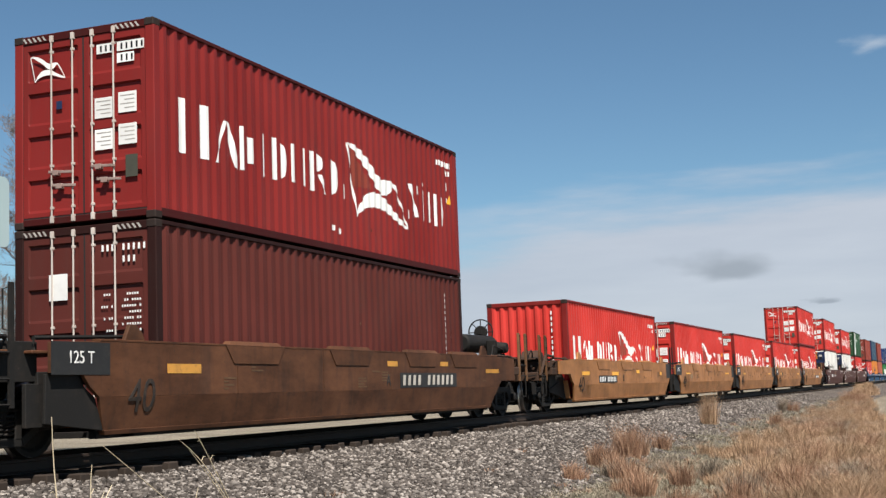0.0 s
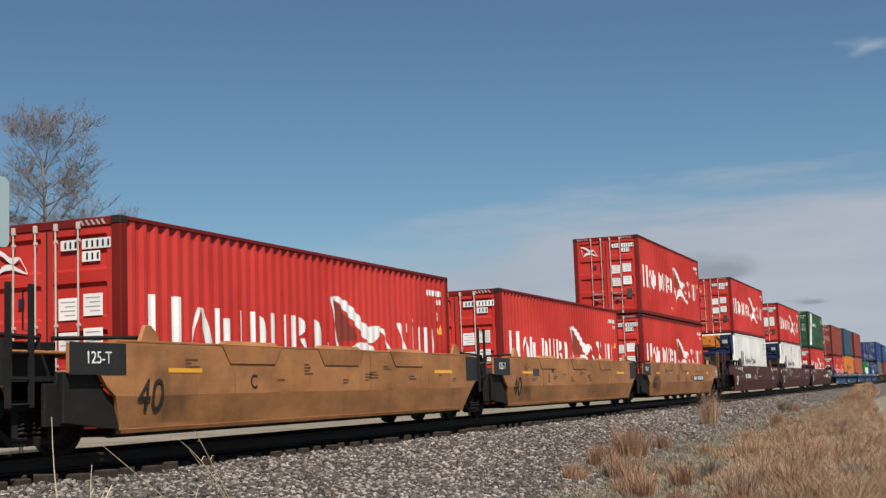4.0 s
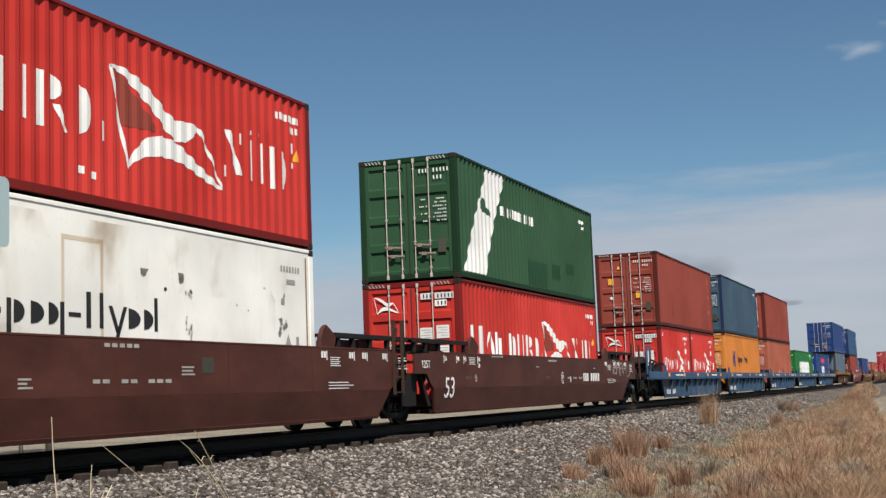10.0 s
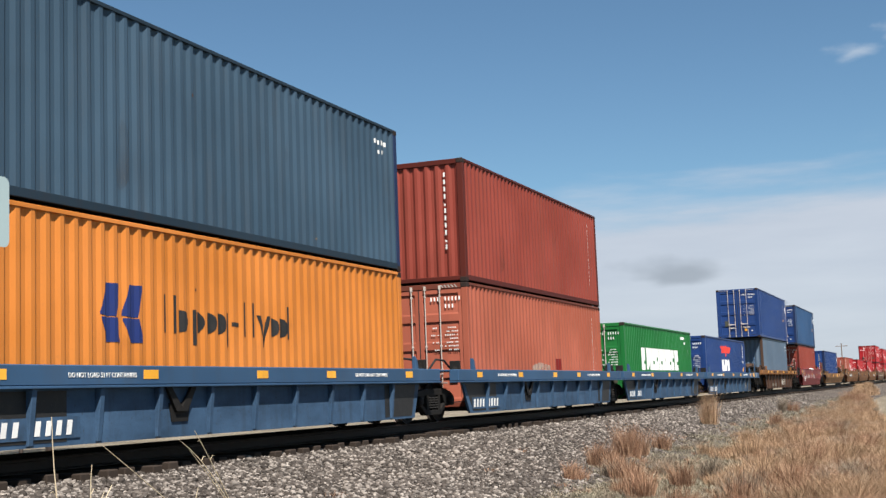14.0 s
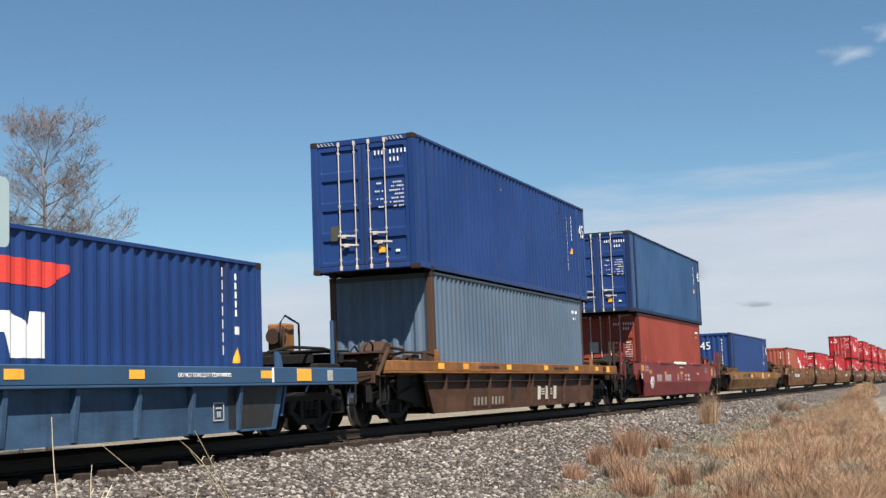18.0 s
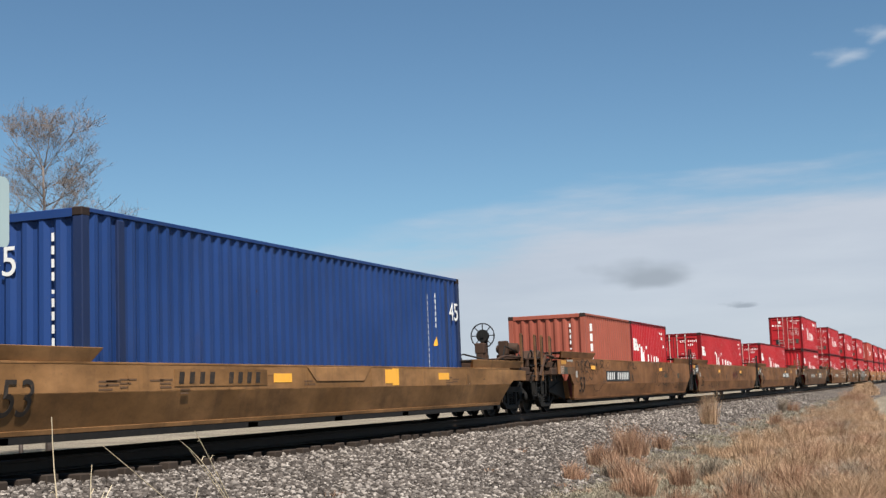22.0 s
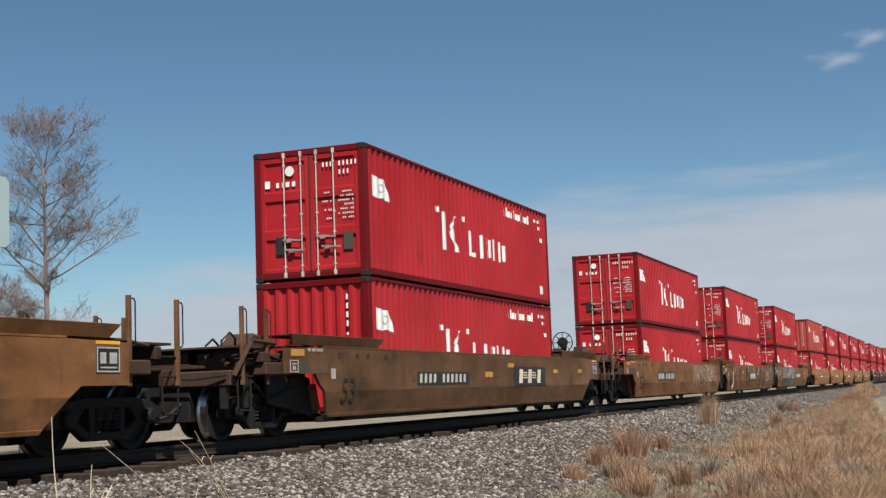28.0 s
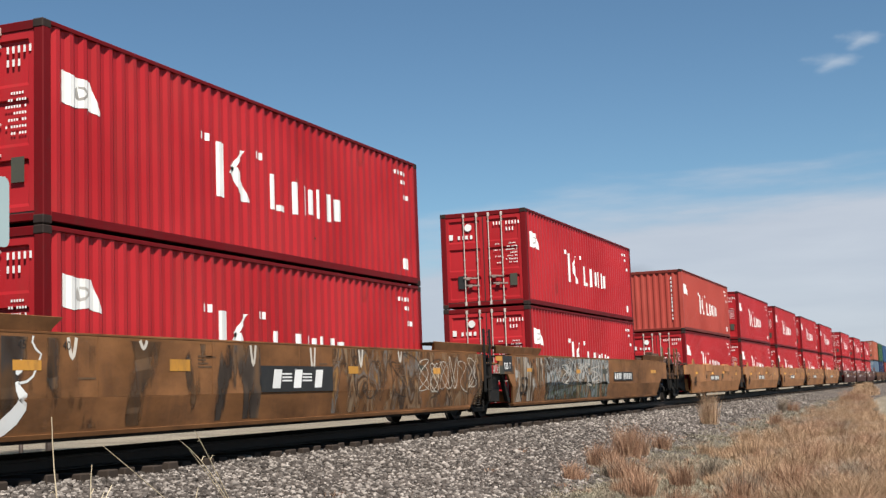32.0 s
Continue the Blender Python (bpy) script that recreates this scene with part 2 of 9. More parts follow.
def scattered(name, low, high, rough, third=None, scale=0.9, least=0.6, most=1.25, middle=0.5):
    """Pieces that differ one by one, with broad patches over them."""
    m, n, l, b = node_mat(name, rough)
    geo = n.new("ShaderNodeNewGeometry")
    ramp = n.new("ShaderNodeValToRGB")
    ramp.color_ramp.elements[0].color, ramp.color_ramp.elements[1].color = rgba(low), rgba(high)
    if third:
        e = ramp.color_ramp.elements.new(middle)
        e.color = rgba(third)
    l.new(geo.outputs["Random Per Island"], ramp.inputs[0])
    co = n.new("ShaderNodeTexCoord")
    ns = n.new("ShaderNodeTexNoise")
    ns.inputs["Scale"].default_value, ns.inputs["Detail"].default_value = scale, 4.0
    l.new(co.outputs["Object"], ns.inputs["Vector"])
    mx = n.new("ShaderNodeMix")
    mx.data_type, mx.blend_type = "RGBA", "MULTIPLY"
    mx.inputs["Factor"].default_value = 0.75
    rr = n.new("ShaderNodeMapRange")
    rr.inputs["From Min"].default_value, rr.inputs["From Max"].default_value = 0.3, 0.7
    rr.inputs["To Min"].default_value, rr.inputs["To Max"].default_value = least, most
    l.new(ns.outputs["Fac"], rr.inputs["Value"])
    l.new(ramp.outputs[0], mx.inputs["A"])
    l.new(rr.outputs[0], mx.inputs["B"])
    l.new(mx.outputs["Result"], b.inputs["Base Color"])
    return m


def mottled(name, colours, scale, rough=0.9, bump=0.6, dist=0.03, patch=0.25):
    """Ground cover: grains of several colours under wide patches."""
    m, n, l, b = node_mat(name, rough)
    co = n.new("ShaderNodeTexCoord")
    cell = n.new("ShaderNodeTexVoronoi")
    cell.inputs["Scale"].default_value = scale
    l.new(co.outputs["Object"], cell.inputs["Vector"])
    ramp = n.new("ShaderNodeValToRGB")
    ramp.color_ramp.elements[0].color, ramp.color_ramp.elements[1].color = rgba(colours[0]), rgba(colours[2])
    e = ramp.color_ramp.elements.new(0.5)
    e.color = rgba(colours[1])
    sep = n.new("ShaderNodeSeparateColor")
    l.new(cell.outputs["Color"], sep.inputs[0])
    l.new(sep.outputs[0], ramp.inputs[0])
    ns = n.new("ShaderNodeTexNoise")
    ns.inputs["Scale"].default_value, ns.inputs["Detail"].default_value = patch, 6.0
    l.new(co.outputs["Object"], ns.inputs["Vector"])
    rr = n.new("ShaderNodeMapRange")
    rr.inputs["From Min"].default_value, rr.inputs["From Max"].default_value = 0.3, 0.7
    rr.inputs["To Min"].default_value, rr.inputs["To Max"].default_value = 0.7, 1.2
    l.new(ns.outputs["Fac"], rr.inputs["Value"])
    mx = n.new("ShaderNodeMix")
    mx.data_type, mx.blend_type = "RGBA", "MULTIPLY"
    mx.inputs["Factor"].default_value = 1.0
    l.new(ramp.outputs[0], mx.inputs["A"])
    l.new(rr.outputs[0], mx.inputs["B"])
    l.new(mx.outputs["Result"], b.inputs["Base Color"])
    bp = n.new("ShaderNodeBump")
    bp.inputs["Strength"].default_value, bp.inputs["Distance"].default_value = bump, dist
    l.new(cell.outputs["Distance"], bp.inputs["Height"])
    l.new(bp.outputs[0], b.inputs["Normal"])
    return m


def sprayed(name, bands, scale, seed, cover, warp=1.2, soft=0.08, most=0.92):
    """Sprayed paint in winding bands of several colours, breaking up where it thins out."""
    m, n, l, b = node_mat(name, 0.75)
    co, mp = n.new("ShaderNodeTexCoord"), n.new("ShaderNodeMapping")
    mp.inputs["Scale"].default_value = scale
    mp.inputs["Location"].default_value = (seed * 3.1, 0, seed * 1.7)
    l.new(co.outputs["Object"], mp.inputs[0])
    ns = n.new("ShaderNodeTexNoise")
    ns.inputs["Scale"].default_value, ns.inputs["Detail"].default_value, ns.inputs["Roughness"].default_value, ns.inputs["Distortion"].default_value = 1.0, 1.5, 0.5, warp
    l.new(mp.outputs[0], ns.inputs["Vector"])
    ramp = n.new("ShaderNodeValToRGB")
    k = len(bands)
    ramp.color_ramp.elements[0].position, ramp.color_ramp.elements[1].position = 0.30, 0.72
    ramp.color_ramp.elements[0].color, ramp.color_ramp.elements[1].color = rgba(bands[0]), rgba(bands[-1])
    for q in range(1, k - 1):
        ramp.color_ramp.elements.new(0.30 + 0.42 * q / (k - 1)).color = rgba(bands[q])
    l.new(ns.outputs["Fac"], ramp.inputs[0])
    l.new(ramp.outputs[0], b.inputs["Base Color"])
    mask = n.new("ShaderNodeTexNoise")
    mask.inputs["Scale"].default_value, mask.inputs["Detail"].default_value = 0.8, 5.0
    l.new(mp.outputs[0], mask.inputs["Vector"])
    rr = n.new("ShaderNodeMapRange")
    rr.interpolation_type = "SMOOTHSTEP"
    rr.inputs["From Min"].default_value, rr.inputs["From Max"].default_value = 0.62 - 0.35 * cover, 0.62 - 0.35 * cover + soft
    rr.inputs["To Max"].default_value = most
    l.new(mask.outputs["Fac"], rr.inputs["Value"])
    tr, mx = n.new("ShaderNodeBsdfTransparent"), n.new("ShaderNodeMixShader")
    l.new(rr.outputs[0], mx.inputs[0])
    l.new(tr.outputs[0], mx.inputs[1])
    l.new(b.outputs[0], mx.inputs[2])
    l.new(mx.outputs[0], n["Material Output"].inputs["Surface"])
    return m


DK, BR, TN, GY, PL, GN, BG = (0.035, 0.026, 0.02), (0.15, 0.085, 0.045), (0.27, 0.19, 0.12), (0.17, 0.16, 0.145), (0.42, 0.40, 0.36), (0.075, 0.10, 0.06), (0.20, 0.23, 0.235)
SMEARS = sprayed("dark_upright_smears", (DK, (0.06, 0.045, 0.035), BR, (0.07, 0.06, 0.055), DK), (2.3, 1, 0.75), 2, 0.30, 0.5, 0.06)
SWIRLS = sprayed("brown_and_grey_swirls", (BR, DK, (0.20, 0.10, 0.045), BR, TN, (0.20, 0.10, 0.045), DK, BR, GY, (0.2, 0.1, 0.045), (0.32, 0.17, 0.06), BR), (2.4, 1, 1.2), 5, 0.72, 0.7, 0.2, 0.75)
PALE_SWIRLS = sprayed("pale_grey_blue_swirls", (DK, BG, PL, DK, GY, PL, BG, DK, TN, BG, PL), (1.5, 1, 0.65), 9, 1.0, 1.5)
GREEN_SWIRLS = sprayed("green_and_dark_swirls", (DK, GN, BG, DK, GN, TN, DK, BG), (2.6, 1, 1.0), 12, 0.8, 1.6)
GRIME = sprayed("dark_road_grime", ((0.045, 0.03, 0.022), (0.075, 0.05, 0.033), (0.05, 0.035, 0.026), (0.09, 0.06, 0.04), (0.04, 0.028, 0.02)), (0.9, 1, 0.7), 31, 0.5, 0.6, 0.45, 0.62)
STAINS = sprayed("rust_brown_smears", ((0.30, 0.18, 0.09), (0.45, 0.33, 0.2), (0.36, 0.22, 0.12), (0.5, 0.4, 0.28), (0.25, 0.15, 0.08)), (1.3, 1, 0.8), 21, 0.30, 0.8, 0.3, 0.6)
SCOUR = sprayed("scoured_grey_smears", ((0.30, 0.21, 0.16), (0.42, 0.34, 0.28), (0.26, 0.15, 0.11), (0.45, 0.38, 0.32)), (2.0, 1, 1.5), 27, 0.75, 0.6, 0.25, 0.8)
SPECKS = sprayed("scraped_dark_specks", ((0.05, 0.05, 0.05), (0.2, 0.19, 0.17), (0.06, 0.06, 0.055)), (2.6, 1, 2.2), 24, 0.02, 1.0, 0.05)
TAN_SWIRLS = sprayed("tan_swirls", (BR, TN, PL, BR, DK, TN, BR), (2.0, 1, 0.8), 15, 0.5, 1.4)

STONE = scattered("crushed_stone", (0.036, 0.030, 0.026), (0.32, 0.280, 0.246), 0.85, (0.100, 0.084, 0.073), middle=0.62)
GRAVEL = mottled("ballast_gravel", ((0.030, 0.024, 0.020), (0.075, 0.061, 0.051), (0.20, 0.172, 0.148)), 24.0)
DRY_GRASS = scattered("dry_grass_blades", (0.09, 0.048, 0.029), (0.57, 0.400, 0.250), 0.9, (0.275, 0.167, 0.098), 1.1, 0.4, 1.3)
RUSTY_GRASS = scattered("rusty_bunch_grass", (0.08, 0.038, 0.023), (0.50, 0.325, 0.21), 0.9, (0.24, 0.125, 0.075), 1.1, 0.5, 1.3)
GREY_GRASS = scattered("grey_old_grass", (0.075, 0.055, 0.040), (0.46, 0.38, 0.29), 0.9, (0.19, 0.145, 0.105), 0.9, 0.55, 1.25)
LITTER = scattered("matted_grey_litter", (0.070, 0.062, 0.042), (0.36, 0.32, 0.235), 0.95, (0.165, 0.142, 0.100), 0.7)
STRAW = scattered("bleached_stalks", (0.52, 0.42, 0.28), (0.66, 0.55, 0.38), 0.8)
FIELD = mottled("dry_prairie_ground", ((0.11, 0.088, 0.062), (0.18, 0.15, 0.108), (0.27, 0.235, 0.18)), 38.0, 0.95, 0.7, 0.012, 0.35)


# ---- mesh building ----
class Build:
    """Collects corners and faces of one piece."""

    def __init__(self):
        self.v, self.f = [], []

    def box(self, x0, x1, y0, y1, z0, z1):
        i = len(self.v)
        self.v += [(x, y, z) for z in (z0, z1) for y in (y0, y1) for x in (x0, x1)]
        self.f += [tuple(i + k for k in q) for q in ((0, 2, 3, 1), (4, 5, 7, 6), (0, 1, 5, 4), (2, 6, 7, 3), (0, 4, 6, 2), (1, 3, 7, 5))]
        return self

    def prism(self, outline, y0, y1):
        """An outline of (x, z), counter-clockwise seen from -y, made thick from y0 to y1."""
        i, n = len(self.v), len(outline)
        self.v += [(x, y0, z) for x, z in outline] + [(x, y1, z) for x, z in outline]
        self.f += [tuple(range(i, i + n)), tuple(range(i + 2 * n - 1, i + n - 1, -1))]
        self.f += [(i + (k + 1) % n, i + k, i + n + k, i + n + (k + 1) % n) for k in range(n)]
        return self

    def loft(self, a, b):
        """A solid between two like outlines of 3D corners."""
        i, n = len(self.v), len(a)
        self.v += list(a) + list(b)
        self.f += [tuple(range(i, i + n)), tuple(range(i + 2 * n - 1, i + n - 1, -1))]
        self.f += [(i + (k + 1) % n, i + k, i + n + k, i + n + (k + 1) % n) for k in range(n)]
        return self

    def tube(self, path, r, n=6, r1=None, closed=False):
        pts = [Vector(p) for p in path]
        i, m = len(self.v), len(pts)
        for k, p in enumerate(pts):
            if closed:
                d = pts[(k + 1) % m] - pts[k - 1]
            else:
                d = pts[min(k + 1, m - 1)] - pts[max(k - 1, 0)]
            d.normalize()
            a = d.cross(Vector((0, 0, 1)) if abs(d.z) < 0.9 else Vector((1, 0, 0))).normalized()
            b = d.cross(a)
            rr = r if r1 is None else r + (r1 - r) * k / max(1, m - 1)
            self.v += [tuple(p + (a * math.cos(t) + b * math.sin(t)) * rr) for t in (2 * math.pi * q / n for q in range(n))]
        for k in range(m if closed else m - 1):
            p0, p1 = i + k * n, i + ((k + 1) % m) * n
            self.f += [(p0 + q, p0 + (q + 1) % n, p1 + (q + 1) % n, p1 + q) for q in range(n)]
        if not closed:
            self.f += [tuple(range(i + n - 1, i - 1, -1)), tuple(range(i + (m - 1) * n, i + m * n))]
        return self

    def lathe(self, profile, cx, cz, n=24):
        """A turned piece about the line through (cx, cz) along y; profile of (radius, y)."""
        i, m = len(self.v), len(profile)
        for r, y in profile:
            self.v += [(cx + r * math.cos(t), y, cz + r * math.sin(t)) for t in (2 * math.pi * q / n for q in range(n))]
        for k in range(m - 1):
            p0, p1 = i + k * n, i + (k + 1) * n
            self.f += [(p0 + q, p0 + (q + 1) % n, p1 + (q + 1) % n, p1 + q) for q in range(n)]
        self.f += [tuple(range(i + n - 1, i - 1, -1)), tuple(range(i + (m - 1) * n, i + m * n))]
        return self

    def mesh(self, name, bevel=0.0, smooth=False):
        me = bpy.data.meshes.new(name)
        me.from_pydata(self.v, [], self.f)
        bm = bmesh.new()
        bm.from_mesh(me)
        bmesh.ops.recalc_face_normals(bm, faces=bm.faces)
        if bevel:
            edges = [e for e in bm.edges if len(e.link_faces) == 2 and e.calc_face_angle(0) > 0.5]
            bmesh.ops.bevel(bm, geom=edges, offset=bevel, segments=1, affect="EDGES", clamp_overlap=True)
        if smooth:
            for f in bm.faces:
                f.smooth = True
        bm.to_mesh(me)
        bm.free()
        return me


MESHES = {}


def kept(key, make):
    if key not in MESHES:
        MESHES[key] = make()
        if not MESHES[key].materials:
            MESHES[key].materials.append(None)
    return MESHES[key]


def part(name, me, material, parent, at=(0, 0, 0), label=""):
    """One mesh object under a thing or a part; alike pieces share the mesh."""
    if not me.materials:
        me.materials.append(None)
    ob = new(name, me)
    ob.material_slots[0].link = "OBJECT"
    ob.material_slots[0].material = material
    ob.parent = parent
    ob.location = at
    if label:
        ob["label"] = label
    return ob


def root(name, at, label, category, group="", kind=""):
    ob = new(name)
    ob.empty_display_size = 0.3
    ob.location = at
    return tagged(ob, label, category, group, kind)


def raw_mesh(name, verts, faces):
    me = bpy.data.meshes.new(name)
    n, k = len(verts), faces.shape[1]
    me.vertices.add(n)
    me.vertices.foreach_set("co", np.asarray(verts, np.float32).ravel())
    me.loops.add(faces.size)
    me.loops.foreach_set("vertex_index", faces.astype(np.int32).ravel())
    me.polygons.add(len(faces))
    me.polygons.foreach_set("loop_start", np.arange(0, faces.size, k, dtype=np.int32))
    me.polygons.foreach_set("loop_total", np.full(len(faces), k, np.int32))
    me.update(calc_edges=True)
    return me


def lettering(text, size, shear=0.0):
    """Flat letters in the built-in font, standing in the xz plane."""
    def make():
        cu = bpy.data.curves.new("letters", "FONT")
        cu.body, cu.size, cu.extrude, cu.shear = text, size, 0.003, shear
        ob = new("letters", cu)
        me = bpy.data.meshes.new_from_object(ob.evaluated_get(bpy.context.evaluated_depsgraph_get()))
        bpy.data.objects.remove(ob)
        me.transform(Matrix.Rotation(radians(90), 4, "X"))
        return me
    return kept(("text", text, size, shear), make)


# ---- the train: places along the track ----
TRACK_Y = 11.397      # centre line of the track
W2 = 1.219            # half a container's width
MOVES = []            # things that roll with the train: object, place along it, height


def rolls(ob):
    MOVES.append((ob, tuple(ob.location)))
    return ob


# ---- shipping containers ----
PITCH_X, DEPTH = 0.278, 0.036


def fold(x, pitch=PITCH_X, depth=DEPTH):
    """How far the folded side lies behind its outer face."""
    q = (x / pitch) % 1.0
    if q < 0.26:
        return 0.0
    if q < 0.5:
        return depth * (q - 0.26) / 0.24
    if q < 0.76:
        return depth
    return depth * (1 - (q - 0.76) / 0.24)


def fold_breaks(x0, x1, pitch=PITCH_X):
    xs = {x0, x1}
    k = math.floor(x0 / pitch)
    while k * pitch < x1:
        xs |= {x for x in (pitch * (k + q) for q in (0, 0.26, 0.5, 0.76)) if x0 < x < x1}
        k += 1
    return sorted(xs)


def folded_wall(x0, x1, z0, z1, pitch=PITCH_X, depth=DEPTH):
    b = Build()
    xs = fold_breaks(x0, x1, pitch)
    for x in xs:
        y = fold(x, pitch, depth)
        b.v += [(x, y, z0), (x, y, z1), (x, y + 0.004, z0), (x, y + 0.004, z1)]
    for k in range(len(xs) - 1):
        i = 4 * k
        b.f += [(i, i + 4, i + 5, i + 1), (i + 2, i + 3, i + 7, i + 6)]
    return b.mesh("folded_wall")


def painted(shapes, flat=False):
    """Paint on a folded side: shapes run from left to right as rows of (x, low z, high z)."""
    b = Build()
    for rows in shapes:
        xs = sorted({r[0] for r in rows} | set(fold_breaks(rows[0][0], rows[-1][0])))
        px = [r[0] for r in rows]
        i = len(b.v)
        for x in xs:
            lo, hi = np.interp(x, px, [r[1] for r in rows]), np.interp(x, px, [r[2] for r in rows])
            y = fold(x, PITCH_X, 0.0008 if flat else DEPTH) - 0.005
            b.v += [(x, y, float(lo)), (x, y, float(hi))]
        b.f += [(i + 2 * k, i + 2 * k + 2, i + 2 * k + 3, i + 2 * k + 1) for k in range(len(xs) - 1)]
    return b.mesh("painted_mark")


def bar(x0, x1, z0, z1):
    return [(x0, z0, z1), (x1, z0, z1)]


def blocks(x0, x1, z0, z1, count, fill=0.5, rise=0.0):
    """A row of plain upright blocks, one a sign."""
    w = (x1 - x0) / count
    return [bar(x0 + k * w, x0 + k * w + fill * w * (1.0, 0.8, 1.15)[k % 3], z0, z1 + (rise if k % 2 else 0)) for k in range(count)]


def wing_emblem(x, z, s, sx):
    """A white winged emblem of curved plain pieces, s high and sx wide."""
    top = [(0.0, 0.955, 0.98), (0.09, 0.93, 1.0), (0.22, 0.80, 0.95), (0.36, 0.66, 0.84), (0.47, 0.50, 0.70), (0.56, 0.42, 0.64), (0.66, 0.44, 0.66), (0.76, 0.58, 0.66)]
    low = [(0.14, 0.0, 0.04), (0.2, 0.10, 0.22), (0.3, 0.18, 0.37), (0.42, 0.22, 0.43), (0.54, 0.22, 0.42), (0.64, 0.20, 0.36), (0.76, 0.13, 0.25), (0.9, 0.06, 0.14), (1.0, 0.03, 0.06)]
    pole = [(0.0, 0.955, 0.98), (0.012, 0.85, 0.98), (0.03, 0.72, 0.88), (0.13, 0.02, 0.16), (0.145, 0.0, 0.05)]
    rim = [(0.76, 0.60, 0.65), (0.8, 0.54, 0.62), (0.9, 0.30, 0.37), (1.0, 0.04, 0.09)]
    return [[(x + a * sx, z + b * s, z + c * s) for a, b, c in rows] for rows in (top, low, pole, rim)]


def strip(xa, za, xb, zb, w):
    """A leaning plain stroke from (xa, za) to (xb, zb), w wide."""
    a, c = (xa, za), (xb, zb)
    if xa > xb:
        a, c = c, a
    run = max(c[0] - a[0], 1e-3)
    k = (c[1] - a[1]) / run
    if run >= w:
        rows = [(a[0], a[1], a[1]), (a[0] + w, a[1], a[1] + k * w), (c[0], c[1] - k * w, c[1]), (c[0] + w, c[1], c[1])]
    else:
        rows = [(a[0], a[1], a[1]), (c[0], a[1], c[1]), (a[0] + w, a[1], c[1]), (c[0] + w, c[1], c[1])]
    return [(x, min(lo, hi), max(lo, hi)) for x, lo, hi in rows]


def lens(x0, x1, z0, z1):
    """A plain rounded slug, upright on its left."""
    h, w = z1 - z0, x1 - x0
    return [(x0, z0 + 0.04 * h, z1 - 0.04 * h), (x0 + 0.5 * w, z0 + 0.1 * h, z1 - 0.1 * h), (x0 + 0.85 * w, z0 + 0.25 * h, z1 - 0.25 * h), (x1, z0 + 0.42 * h, z1 - 0.42 * h)]


def stroke_row(z, k, x0, sx, thin=0.88):
    """Eleven plain signs of bars, strokes and slugs in one row; z: foot, k: height, x0 and sx: start and scale along."""
    def X(x):
        return x0 + (x - 0.69) * sx
    first = [[bar(0.69, 0.84, 0, 1.16), bar(1.27, 1.5, 0, 1.16)],
           [strip(1.66, 0.0, 1.96, 0.98, 0.08), strip(1.98, 0.98, 2.26, 0.0, 0.16)],
           [bar(2.44, 2.53, 0, 1), bar(2.68, 2.84, 0.2, 0.8), bar(3.14, 3.24, 0, 1)],
           [bar(3.5, 3.62, 0, 1), lens(3.8, 3.96, 0.03, 0.97)],
           [bar(4.14, 4.24, 0.06, 1), bar(4.62, 4.68, 0.06, 1)],
           [bar(4.87, 5.0, 0, 1), lens(5.14, 5.34, 0.5, 1), strip(5.18, 0.46, 5.4, 0, 0.12)],
           [lens(5.72, 5.95, 0, 1), bar(6.16, 6.25, 0.02, 0.4)]]
    last = [[strip(9.34, 1.05, 9.72, 0.1, 0.17), bar(9.74, 9.8, 0.8, 1.05), bar(9.32, 9.38, 0, 0.25)],
           [bar(10.1, 10.2, 0.06, 1), bar(10.47, 10.53, 0.06, 1), bar(10.12, 10.2, 1.12, 1.22), bar(10.36, 10.44, 1.12, 1.22)],
           [bar(10.78, 10.9, 0, 1), lens(11.14, 11.36, 0, 1)]]
    def slim(sh):
        return [(X(sh[0][0] + (x - sh[0][0]) * thin), z + k * lo, z + k * hi) for x, lo, hi in sh]
    return [[slim(sh) for sh in sign] for sign in first + last]


